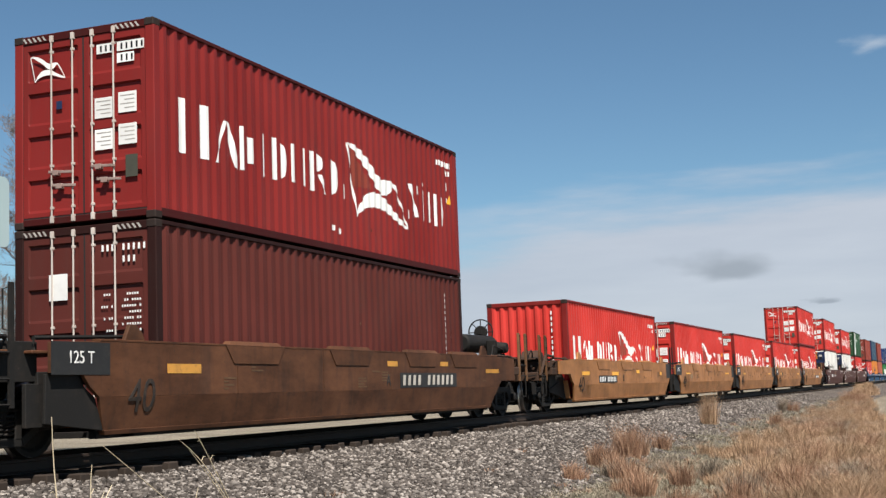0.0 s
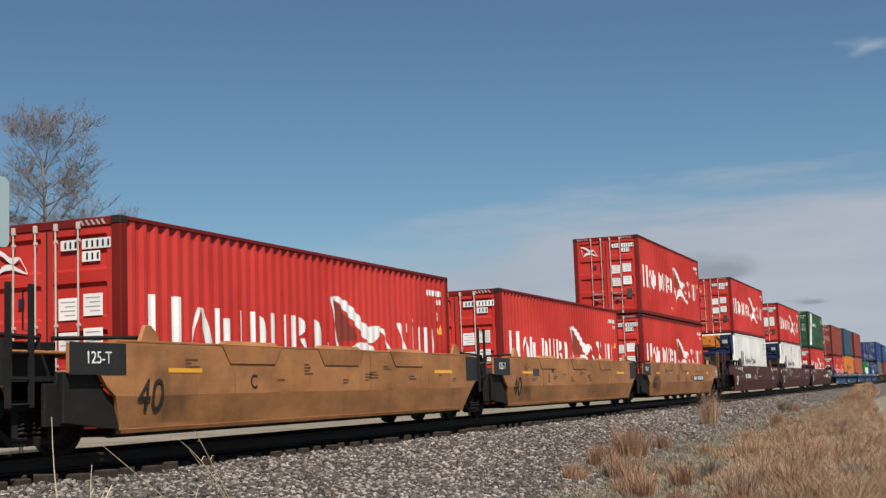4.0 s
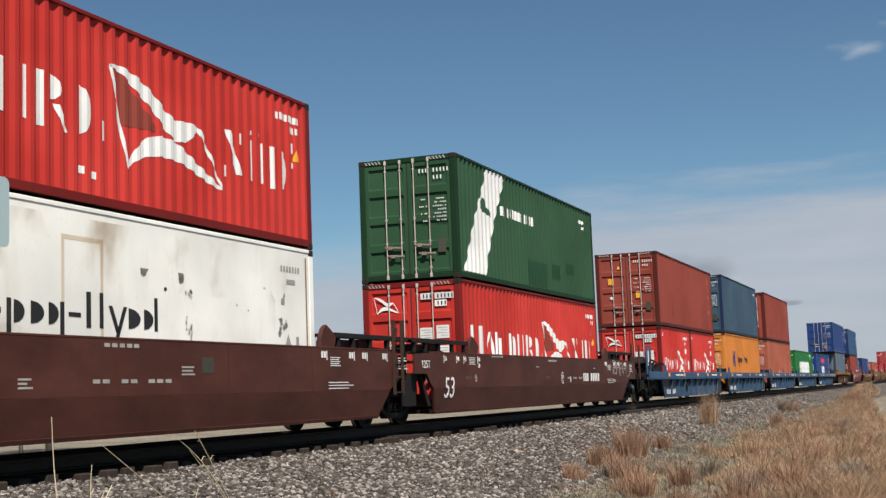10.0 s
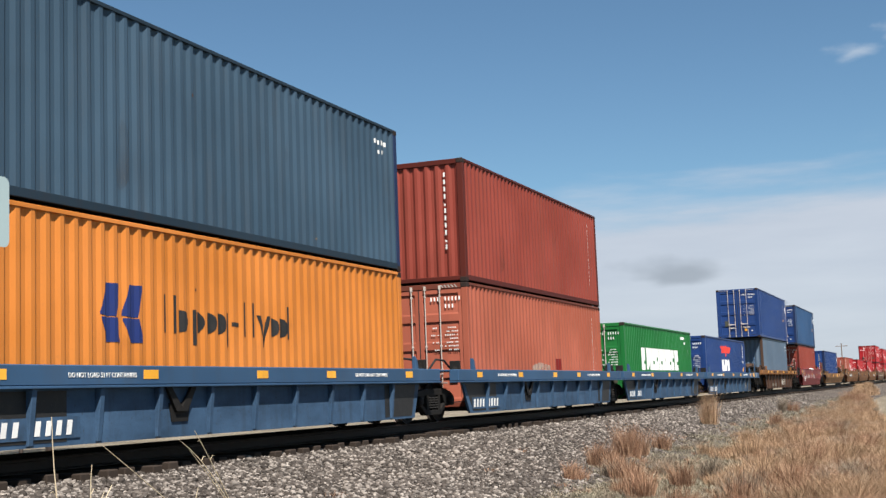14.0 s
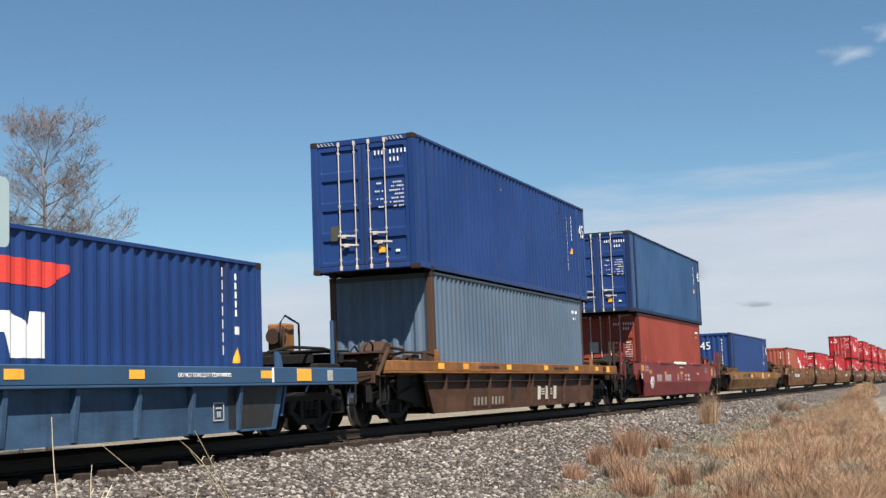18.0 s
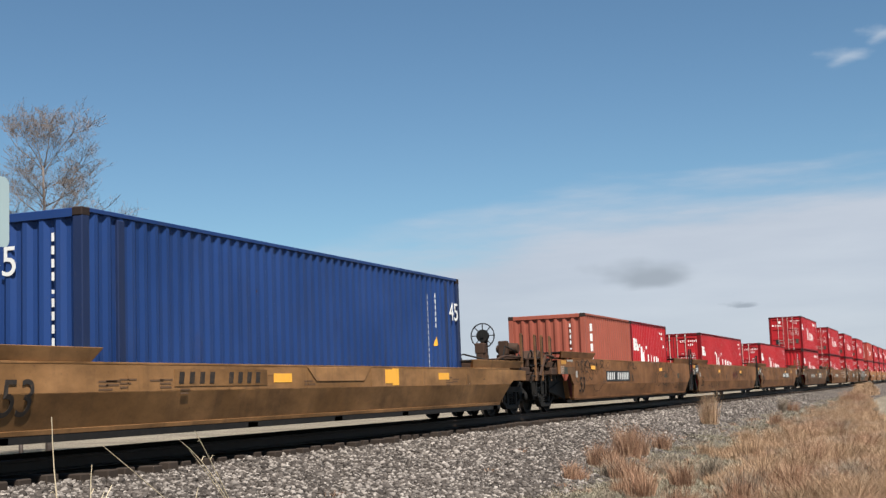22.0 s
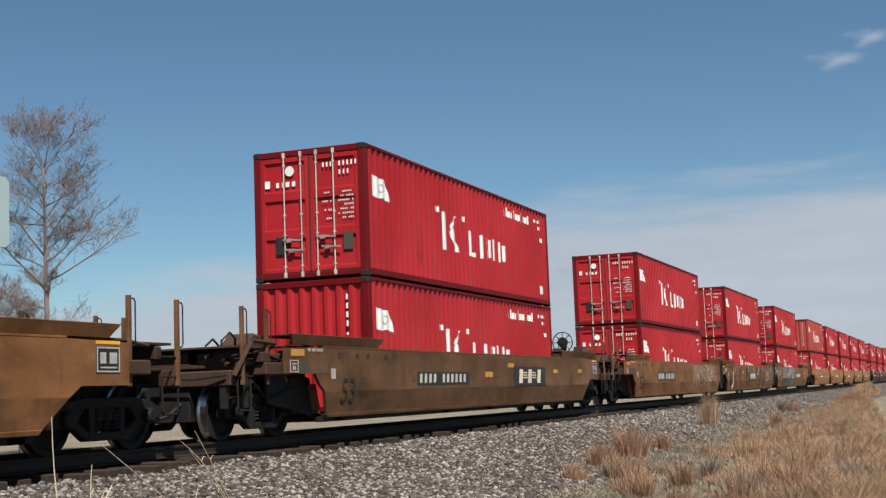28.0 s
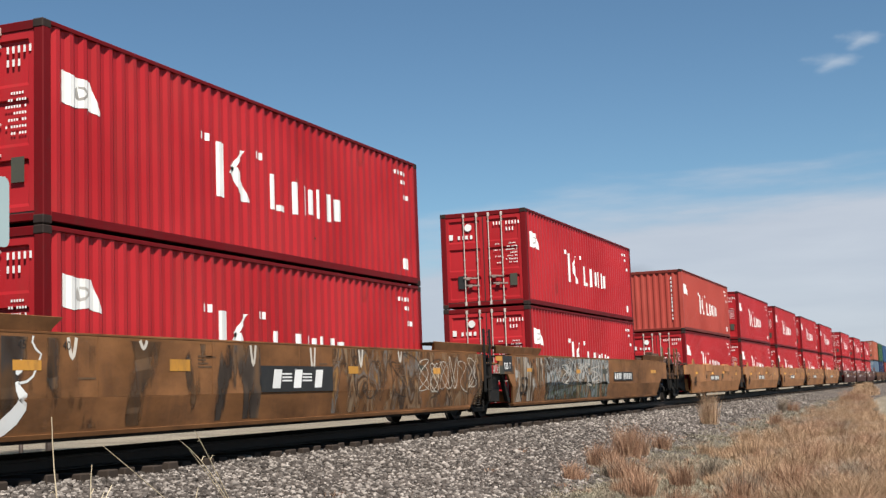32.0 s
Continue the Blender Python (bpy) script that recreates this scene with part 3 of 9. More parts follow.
def side_marks(style, height):
    """Paint on the long side: rows of a part's name, its shapes and its material."""
    def each(shapes, mat):
        return [("painted_block", [sh], mat) for sh in shapes]

    def signs(groups, mat):
        return [("painted_stroke", [sh], mat) for g in groups for sh in g]
    H = height
    if style == "wing":           # a row of tall white signs with an emblem among them
        z0 = 1.04 if H > 2.7 else 0.9
        out = signs(stroke_row(z0, 0.71, 0.69, 1.0), WHITE_MARK)
        out.append(("emblem", wing_emblem(6.35, z0 - 0.29, 1.42, 2.85), WHITE_MARK))
        out.append(("emblem_shade", [[(6.52, z0 + 0.95, z0 + 1.06), (6.62, z0 + 0.3, z0 + 1.0), (7.05, z0 + 0.34, z0 + 0.7), (7.45, z0 + 0.36, z0 + 0.46)]], PAINT["brown"]))
        out.append(("code_line", [bar(11.0 + 0.1 * k, 11.075 + 0.1 * k, H - 0.46, H - 0.34) for k in range(8)] + [bar(11.45 + 0.1 * k, 11.52 + 0.1 * k, H - 0.64, H - 0.53) for k in range(3)] + [bar(11.5, 11.6, H - 0.98, H - 0.8), bar(11.5, 11.6, H - 1.24, H - 1.14)], WHITE_MARK))
        out.append(("warning_triangle", [[(11.58, z0 + 0.58, z0 + 0.6), (11.68, z0 + 0.58, z0 + 0.79), (11.78, z0 + 0.58, z0 + 0.6)]], YELLOW_MARK))
        out.append(("code_line", [bar(5.66, 5.8, 0.42, 0.52), bar(5.94, 6.06, 0.38, 0.48)], WHITE_MARK))
        return out
    if style == "wing_short":
        z0 = 0.92
        out = signs(stroke_row(z0, 0.42, 0.75, 0.455, 0.7), WHITE_MARK)
        out.append(("emblem", wing_emblem(3.3, z0 - 0.2, 1.0, 1.35), WHITE_MARK))
        out.append(("code_line", [bar(4.5 + 0.11 * k, 4.58 + 0.11 * k, 2.16, 2.28) for k in range(9)] + [bar(4.9 + 0.11 * k, 4.98 + 0.11 * k, 1.97, 2.07) for k in range(3)] + [bar(4.92, 5.02, 1.6, 1.8), bar(5.14, 5.24, 1.6, 1.8)], WHITE_MARK))
        out += each([bar(0.4, 0.52, 2.22, 2.36), bar(0.62, 0.74, 2.22, 2.36)], WHITE_MARK)
        return out
    if style in ("flag", "flag_mail", "flag_short"):           # a small flag, one tall sign and four smaller ones
        sx = 1.0 if style != "flag_short" else 0.52
        out = each([[(0.42, 1.60, 2.02), (0.6, 1.56, 1.98), (0.9, 1.60, 1.97), (1.0, 1.58, 1.97), (1.17, 1.54, 1.60)]], WHITE_MARK)
        out.append(("flag_spot", [[(0.68, 1.72, 1.80), (0.72, 1.69, 1.86), (0.77, 1.68, 1.72), (0.84, 1.70, 1.74), (0.92, 1.76, 1.82)], [(0.76, 1.84, 1.87), (0.84, 1.83, 1.87), (0.9, 1.79, 1.84)]], GREY_MARK))
        rows = [[bar(3.66, 3.74, 1.68, 1.8), bar(3.82, 3.9, 1.68, 1.8)], [bar(4.12, 4.36, 0.87, 1.72), strip(4.46, 1.28, 4.86, 1.7, 0.12), strip(4.5, 1.4, 4.86, 0.88, 0.24)],
                [bar(5.32, 5.4, 1.64, 1.76), bar(5.46, 5.54, 1.64, 1.76)], [bar(5.8, 5.94, 0.87, 1.46), bar(6.02, 6.3, 0.87, 0.97)], [bar(6.6, 6.74, 0.88, 1.44)],
                [bar(7.0, 7.08, 0.9, 1.42), bar(7.18, 7.38, 0.94, 1.38), bar(7.48, 7.56, 0.9, 1.42)], [bar(7.88, 8.04, 0.9, 1.4), bar(8.14, 8.44, 0.94, 1.34)]]
        out += signs([[[(1.46 + (x - 4.0) * 0.67 if sx < 1 else x, lo, hi) for x, lo, hi in sh] for sh in g] for g in rows], WHITE_MARK)
        e = 0.0 if sx == 1 else -6.13
        out.append(("code_line", [bar(11.05 + e + 0.1 * k, 11.1 + e + 0.1 * k, 2.24, 2.32) for k in range(6)] + [bar(11.35 + e + 0.1 * k, 11.4 + e + 0.1 * k, 2.06, 2.14) for k in range(3)] + [bar(11.42 + e, 11.49 + e, 1.74, 1.84), bar(11.6 + e, 11.67 + e, 1.74, 1.84), bar(11.35 + e, 11.62 + e, 0.3, 0.52)], WHITE_MARK))
        if style == "flag_mail":
            out.append(("code_line", [bar(8.4 + 0.2 * k, 8.53 + 0.2 * k, 2.12, 2.28 + 0.07 * (k % 3 == 1)) for k in range(11)], WHITE_MARK))
        return out
    if style == "heavy":          # one line of very heavy signs
        out = []
        for k in range(9):
            a = 2.58 + 0.752 * k
            if k == 1:
                out.append([[(a, 1.7, 1.78), (a + 0.2, 1.0, 1.78), (a + 0.5, 1.0, 1.78), (a + 0.74, 1.7, 1.78)]])
            else:
                out.append([bar(a, a + 0.4, 0.98, 1.78), bar(a + 0.4, a + 0.56, 0.98, 1.3), bar(a + 0.4, a + 0.56, 1.46, 1.78), bar(a + 0.56, a + 0.72, 0.98, 1.78)] if k % 2 else [bar(a, a + 0.44, 0.98, 1.78), bar(a + 0.44, a + 0.7, 0.98, 1.2), bar(a + 0.44, a + 0.7, 1.32, 1.78)])
        return signs(out, WHITE_MARK) + [("code_line", [bar(10.0 + 0.24 * k, 10.1 + 0.24 * k, 2.25, 2.36) for k in range(6)] + [bar(10.6, 10.72, 2.06, 2.15), bar(10.8, 10.9, 2.06, 2.15), bar(11.5, 11.62, 1.72, 1.84), bar(11.52, 11.6, 1.4, 1.55)], WHITE_MARK)]
    if style == "arrow_dark":     # a dark blue emblem and a dark line of signs
        return [("emblem", hook_emblem(2.2, 1.26, 0.78), BLUE_MARK)] + signs(name_row(3.66, 7.42, 1.42, 0.54), BLACK_MARK)
    if style == "arrow_stained":
        return side_marks("arrow_blue", height) + [("repair_panel", [bar(5.3, 5.36, 0.9, 2.5), bar(5.36, 6.1, 2.44, 2.5), bar(6.1, 6.16, 1.0, 2.5)], BEIGE), ("black_smear", [[(0.95, 2.1, 2.4), (1.08, 2.0, 2.5), (1.2, 2.1, 2.4)]], SOOT_MARK), ("rust_stain", [bar(0.2, 7.5, 0.3, 2.74)], STAINS), ("rust_stain", [bar(7.5, 11.9, 1.9, 2.74)], STAINS), ("scrape", [bar(7.0, 11.6, 0.9, 2.2)], SPECKS)]
    if style == "arrow_blue":
        return [("emblem", hook_emblem(2.04, 1.26, 0.76), BLUE_MARK)] + signs(name_row(3.5, 7.4, 1.34, 0.46), BLACK_MARK) + [
            ("code_line", [bar(11.0 + 0.1 * k, 11.06 + 0.1 * k, 2.45, 2.55) for k in range(7)] + [bar(11.2, 11.5, 2.25, 2.33), bar(11.0, 11.12, 1.9, 2.0)], GREY_MARK),
            ("code_line", [[(11.1, 1.18, 1.2), (11.22, 1.18, 1.42), (11.34, 1.18, 1.2)], bar(11.5, 11.6, 1.2, 1.38)], GREY_MARK)] + [
            ("rust_run", [[(x, b, 2.74), (x + w, b + 0.15, 2.74)]], RUST_MARK) for x, w, b in ((11.88, 0.05, 0.4), (0.22, 0.04, 1.6))]
    if style == "band":           # a white slanted band, a pale line of signs
        return [("white_band", [[(0.45, 0.2, 0.28), (1.23, 0.2, 1.49), (1.92, 0.2, 2.4), (2.16, 0.72, 2.8), (2.77, 1.72, 2.83), (3.56, 2.72, 2.84)]], WHITE_MARK), ("emblem", [[(1.66, 1.78, 1.98), (1.9, 1.72, 2.08), (2.2, 1.68, 1.84), (2.45, 1.66, 1.8)]], PAINT["green"]),
                ("code_line", [bar(3.2 + 0.235 * k, 3.2 + 0.235 * k + (0.16, 0.1, 0.18)[k % 3], 1.8, 2.04) for k in range(12)], WHITE_MARK), ("code_line", [bar(10.7, 11.3, 2.42, 2.52), bar(11.0, 11.25, 2.25, 2.33)], WHITE_MARK)] + [("dark_patch", [sh], PAINT["green_patch"]) for sh in (bar(5.3, 7.0, 0.2, 0.86), bar(7.55, 8.35, 0.5, 0.92), bar(9.05, 9.8, 0.74, 1.06))]
    if style == "bird":
        return [("emblem", [[(4.38, 2.12, 2.19), (4.67, 1.85, 2.2), (5.6, 1.87, 2.2), (5.64, 1.72, 2.2), (5.76, 1.70, 2.25), (5.92, 1.70, 2.25), (5.97, 1.72, 2.2), (6.0, 1.88, 2.2), (6.89, 1.86, 2.18), (7.34, 2.1, 2.17)]], RED_MARK)] + signs([
            [[(4.53, 0.99, 1.03), (4.6, 0.99, 1.54), (4.86, 0.99, 1.54)], [(4.89, 0.99, 1.54), (5.14, 0.99, 1.54), (5.3, 0.99, 1.2), (5.36, 0.99, 1.02)]],
            [[(5.48, 0.99, 1.55), (5.92, 0.99, 1.55)], [(5.95, 1.3, 1.55), (6.1, 1.3, 1.55), (6.2, 1.0, 1.55), (6.55, 1.0, 1.4), (6.58, 1.0, 1.56), (6.86, 1.0, 1.56)]]], WHITE_MARK) + [("code_line", [bar(11.02, 11.05, 1.1 + 0.2 * k, 1.24 + 0.2 * k) for k in range(7)] + [bar(11.37, 11.4, 1.7 + 0.14 * k, 1.8 + 0.14 * k) for k in range(5)] + [bar(11.36, 11.46, 1.42, 1.54)], WHITE_MARK), ("warning_triangle", [[(11.3, 0.98, 1.0), (11.4, 0.98, 1.22), (11.5, 0.98, 1.0)]], YELLOW_MARK)]
    if style in ("column", "column_white"):         # upright lines of small signs near the far end
        return [("code_line", [bar(11.12, 11.15, 0.6 + 0.13 * k, 0.68 + 0.13 * k) for k in range(15)] + [bar(11.5, 11.53, 2.0 + 0.12 * k, 2.07 + 0.12 * k) for k in range(4)] + [bar(11.48, 11.56, 1.5, 1.6), bar(11.48, 11.56, 1.1, 1.2)], WHITE_MARK)]
    if style == "column_worn":
        return side_marks("column", height) + [("worn_foot", [[(4.5, 0.75, 0.8), (4.8, 0.74, 1.0), (5.6, 0.74, 1.1), (6.4, 0.75, 1.02), (6.7, 0.75, 0.8)]], SCOUR), ("dark_patch", [bar(7.1, 7.57, 0.91, 1.21)], PAINT["deep_red"])]
    if style == "column_front":
        return each([bar(0.74, 0.97, 2.06 - 0.31 * k, 2.29 - 0.31 * k) for k in range(6)], WHITE_MARK)
    if style == "plain":
        return [("code_line", [bar(11.1 + 0.1 * k, 11.16 + 0.1 * k, H - 0.42, H - 0.33) for k in range(6)] + [bar(11.3, 11.36, H - 0.6, H - 0.53), bar(11.42, 11.48, H - 0.6, H - 0.53)], WHITE_MARK)]
    return []


def hook_emblem(x, z, h):
    """Two hooked plain pieces side by side."""
    out = []
    for d in (0.0, 0.5):
        a = x + d
        out += [[(a, z + 0.46 * h, z + 0.5 * h), (a + 0.14, z + 0.44 * h, z + h), (a + 0.34, z + 0.44 * h, z + h), (a + 0.44, z + 0.97 * h, z + h)],
                [(a + 0.02, z + 0.38 * h, z + 0.42 * h), (a + 0.16, z + 0.0 * h, z + 0.42 * h), (a + 0.36, z + 0.0 * h, z + 0.42 * h), (a + 0.46, z, z + 0.03 * h)]]
    return out


def name_row(x0, x1, z, k):
    """Ten plain dark signs with a dash between them, some with a tail."""
    row = [[bar(0, 0.06, 0, 1), bar(0.18, 0.24, 0, 1)], [lens(0.32, 0.5, 0, 0.66)], [bar(0.57, 0.63, -0.3, 0.66), lens(0.66, 0.8, 0, 0.66)], [lens(0.88, 1.06, 0, 0.66)], [lens(1.12, 1.26, 0, 0.66), bar(1.28, 1.34, -0.3, 0.66)],
           [bar(1.4, 1.58, 0.28, 0.4)], [bar(1.66, 1.73, 0, 1)], [bar(1.86, 1.92, 0, 1)], [strip(2.0, 0.66, 2.12, -0.1, 0.06), strip(2.1, -0.28, 2.24, 0.66, 0.06)], [lens(2.32, 2.52, 0, 0.66)], [lens(2.58, 2.74, 0, 0.66), bar(2.76, 2.82, 0, 1)]]
    sx = (x1 - x0) / 2.82
    return [[[(x0 + x * sx, z + k * lo, z + k * hi) for x, lo, hi in sh] for sh in g] for g in row]


def scuffs(kind, H):
    """Scratches, chips and small repaints on a long side."""
    rnd = random.Random(90 + kind)
    out = []
    for k in range(5):
        x, z = rnd.uniform(0.3, 11.5), rnd.uniform(0.2, H - 0.4)
        if k < 3:
            w, h = rnd.uniform(0.12, 0.4), rnd.uniform(0.5, 1.3)
            out.append(([(x, z, z + h * 0.5), (x + w * 0.5, z, min(H - 0.06, z + h)), (x + w, z + h * 0.2, min(H - 0.06, z + h * 0.8))], GRIME))
            continue
        elif k < 5:
            w, h = rnd.uniform(0.03, 0.08), rnd.uniform(0.02, 0.05)
        else:
            w, h = rnd.uniform(0.3, 0.9), rnd.uniform(0.012, 0.02)
        out.append(([(x, z, z + h * 0.6), (x + w * 0.5, z + rnd.uniform(-0.02, 0.02), z + h), (x + w, z + h * 0.2, z + h * 0.5)], (RUST_MARK, WAGON["rust_brown"], CAST)[k % 3]))
    return out


def door_leaf(width, height):
    """A door leaf with pressed level folds, in the yz plane, facing -x."""
    n = 4 if height > 2.7 else 3
    b = Build()
    z0, z1 = 0.17, height - 0.13
    step = (z1 - z0) / n
    prof = [(z0, 0.0)]
    for k in range(n):
        a = z0 + k * step
        prof += [(a + 0.06, 0.0), (a + 0.10, 0.012), (a + step - 0.14, 0.036), (a + step - 0.12, 0.036), (a + step - 0.10, 0.0)]
    prof += [(z1, 0.0)]
    prof = sorted(set(prof))
    ins = 0.09
    i = 0
    for z, d in prof:
        b.v += [(0.0, 0, z), (0.0, ins, z), (d, ins + 0.02, z), (d, width - ins - 0.02, z), (0.0, width - ins, z), (0.0, width, z)]
    for k in range(len(prof) - 1):
        for q in range(5):
            i = 6 * k + q
            b.f.append((i, i + 6, i + 7, i + 1))
    b.box(0.04, 0.06, 0, width, z0, z1)
    return b.mesh("door_leaf")


def lock_bar(height):
    b = Build()
    b.tube([(-0.035, 0, 0.1), (-0.035, 0, height - 0.07)], 0.0145, 8)
    for z in (0.11, height - 0.10):
        b.box(-0.05, 0.0, -0.026, 0.026, z - 0.05, z + 0.05)
    for z in (0.28, 0.9, height * 0.5, height - 0.3):
        b.box(-0.05, 0.0, -0.022, 0.022, z - 0.02, z + 0.02)
    return b.mesh("lock_bar", 0.004)


def lock_handle():
    b = Build()
    b.loft([(-0.07, 0, -0.02), (-0.05, 0, -0.02), (-0.05, 0, 0.02), (-0.07, 0, 0.02)], [(-0.06, 0.42, 0.01), (-0.04, 0.42, 0.01), (-0.04, 0.42, 0.05), (-0.06, 0.42, 0.05)])
    b.box(-0.075, 0.0, 0.24, 0.34, -0.03, 0.045)
    return b.mesh("lock_handle", 0.004)


def casting():
    b = Build().box(-0.089, 0.089, -0.081, 0.081, -0.059, 0.059)
    me = b.mesh("corner_casting", 0.014)
    return me


def container(u, z, length=12.192, height=2.591, colour="red", front="door", style="plain", label="", posts=None, labels=True):
    """A steel box, its front end at u; castings, posts, rails, folded sides, doors at one end."""
    at = (u, TRACK_Y, z)
    paint = PAINT[colour]
    c = root("shipping_container", at, label, "container", "boxes on the freight train")
    big = length > 13
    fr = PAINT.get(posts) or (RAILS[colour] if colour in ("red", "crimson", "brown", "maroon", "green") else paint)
    inset = 0.762 if big else 0.0
    L, H = length, height
    top, bot = kept(("tr", L), lambda: Build().box(0.16, L - 0.16, -0.035, 0.035, -0.06, 0).mesh("top_rail", 0.006)), kept(("br", L), lambda: Build().box(0.16, L - 0.16, -0.03, 0.03, 0.03, 0.15).mesh("bottom_rail", 0.006))
    smooth = colour == "white"
    wall = kept(("sw", L, H, smooth), lambda: folded_wall(0.15, L - 0.15, 0.14, H - 0.05, PITCH_X, 0.0008 if smooth else DEPTH))
    for s in (-1, 1):
        o = part("side_wall", wall, paint, c, (0, s * (W2 - 0.012), 0))
        if s > 0:
            o.rotation_euler = (0, 0, math.pi)
            o.location = (L, W2 - 0.012, 0)
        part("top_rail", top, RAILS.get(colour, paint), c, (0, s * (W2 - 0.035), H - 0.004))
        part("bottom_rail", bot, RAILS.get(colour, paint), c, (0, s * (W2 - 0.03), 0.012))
    post = kept(("post", H), lambda: Build().box(-0.08, 0.08, -0.075, 0.075, 0.1, H - 0.1).mesh("corner_post", 0.012))
    cst = kept("casting", casting)
    for s in (-1, 1):
        for x in (0.09, L - 0.09):
            part("corner_post", post, fr, c, (x, s * (W2 - 0.078), 0))
            for zz in (0.059, H - 0.059):
                part("corner_casting", cst, CAST, c, (x, s * (W2 - 0.081), zz))
        if big:
            for x in (inset + 0.09, L - inset - 0.09):
                part("middle_post", post, fr, c, (x, s * (W2 - 0.072), 0))
                part("corner_casting", cst, CAST, c, (x, s * (W2 - 0.079), 0.059))
    sill = kept("sill", lambda: Build().box(-0.06, 0.06, -1.07, 1.07, 0.03, 0.13).mesh("end_sill", 0.008))
    head = kept("head", lambda: Build().box(-0.06, 0.06, -1.07, 1.07, -0.12, 0).mesh("end_header", 0.008))
    for x in (0.075, L - 0.075):
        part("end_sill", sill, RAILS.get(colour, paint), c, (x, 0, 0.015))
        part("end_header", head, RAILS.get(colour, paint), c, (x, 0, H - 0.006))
    roof = kept(("roof", L), lambda: folded_roof(L))
    part("roof", roof, paint, c, (0, 0, H - 0.045))
    part("floor", kept(("floor", L), lambda: Build().box(0.14, L - 0.14, -1.15, 1.15, 0.10, 0.15).mesh("floor")), WOOD, c)
    ewall = kept(("ew", H), lambda: folded_wall(-1.075, 1.075, 0.14, H - 0.08, 0.265, 0.045))
    leaf = kept(("leaf", H), lambda: door_leaf(1.07, H))
    lb, lh = kept(("lb", H), lambda: lock_bar(H)), kept("lh", lock_handle)
    worn = ZINC if colour in ("faded_blue", "slate", "blue") else WORN_BAR
    for x, kind, turn in ((0.03, front, 0.0), (L - 0.03, "wall" if front == "door" else "door", math.pi)):
        if kind == "wall" and smooth and turn == 0:
            part("cooling_unit", kept("cool", lambda: Build().box(0.05, 0.09, -1.07, 1.07, 0.14, 2.8).box(0.0, 0.06, -1.0, 1.0, 0.2, 0.3).box(0.0, 0.06, -1.0, -0.9, 0.3, 2.4).box(0.0, 0.06, 0.9, 1.0, 0.3, 2.4).box(-0.01, 0.06, -0.8, 0.1, 0.4, 1.1).box(0.0, 0.06, 0.2, 0.8, 0.5, 0.9).mesh("cooling_unit", 0.01)), IRON, c, (0, 0, 0), "dark recessed cooling unit")
            part("cooling_fan", kept("fan", lambda: Build().lathe([(0.42, -0.03), (0.42, 0.0), (0.36, 0.0), (0.34, -0.02), (0.1, -0.02)], 0, 0, 24).mesh("fan")), ZINC, c, (0.05, 0.3, 1.6)).rotation_euler = (0, 0, -math.pi / 2)
            continue
        if kind == "wall":
            o = part("end_wall", ewall, paint, c, (x, 0, 0))
            o.rotation_euler = (0, 0, turn - math.pi / 2)
            continue
        s = 1 if turn == 0 else -1
        for y in (-1.075, 0.005):
            d = part("door", leaf, PAINT["blue"] if colour == "faded_blue" else paint, c, (x, y if s > 0 else -y, 0))
            d.rotation_euler = (0, 0, turn)
            if s < 0:
                continue
            near = y < -1
            for yy in (0.535, 0.905) if near else (0.165, 0.535):
                part("locking_bar", lb, ZINC, d, (0, yy, 0))
            for zz, yy in ((0.80, 0.50), (0.60, 0.40)) if near else ((0.78, 0.16), (0.58, 0.10)):
                part("handle", lh, worn, d, (0, yy, zz))
    if front == "door":
        def gasket():
            b = Build()
            z0, z1 = 0.15, H - 0.115
            for y in (-1.088, -0.012, 1.064):
                b.box(-0.004, 0.03, y, y + 0.024, z0, z1)
            for zz in (z0 - 0.01, z1 - 0.012):
                b.box(-0.004, 0.03, -1.064, 1.064, zz, zz + 0.022)
            return b.mesh("gasket")
        part("gasket", kept(("gasket", H), gasket), RUBBER, c, (0.03, 0, 0), "black rubber door seal")
    if front == "door" and labels:
        door_marks(c, H, style)
    elif front == "wall" and not smooth and labels:
        tagged(part("end_marking", kept(("endcol", H), lambda: end_dashes(H)), WHITE_MARK, c, (0.028, 0, 0)), kind="stuff")
    lift = {"rust_stain": 0.0145, "scrape": 0.0145, "repair_panel": 0.0155, "flag_spot": 0.0105, "emblem_shade": 0.0135, "emblem": 0.0115 if style == "band" else 0.012}
    rows = side_marks(style, H)
    if u > 470:
        shapes = [sh for what, group, mat in rows if what != "flag_spot" for sh in group]
        rows = [("code_line", shapes, WHITE_MARK)] if shapes else []
    for k, (what, shapes, mat) in enumerate(rows):
        o = part(what, kept(("mark", style, H, k, u > 470), lambda: painted(shapes, smooth)), mat, c, (0, -W2 + lift.get(what, 0.012), 0))
        if what == "code_line":
            tagged(o, kind="stuff")
    if length > 12 and u < 470:
        kind = int(u * 7) % 4
        for k, (shape, mat) in enumerate(scuffs(kind, H)):
            part("scuff", kept(("scuff", kind, H, k, smooth), lambda: painted([shape], smooth)), mat, c, (0, -W2 + 0.0135, 0))
    if big:
        five = lettering("45", 0.56)
        part("number", five, WHITE_MARK, c, (L - 0.68, -W2 + 0.0, H - 0.95))
        tagged(part("code_line", kept("col45", lambda: painted([bar(12.22, 12.255, 1.75 + 0.13 * k, 1.84 + 0.13 * k) for k in range(6)] + [bar(11.86, 11.885, 0.85 + 0.125 * k, 0.94 + 0.125 * k) for k in range(13)])), WHITE_MARK, c, (0, -W2 + 0.012, 0)), kind="stuff")
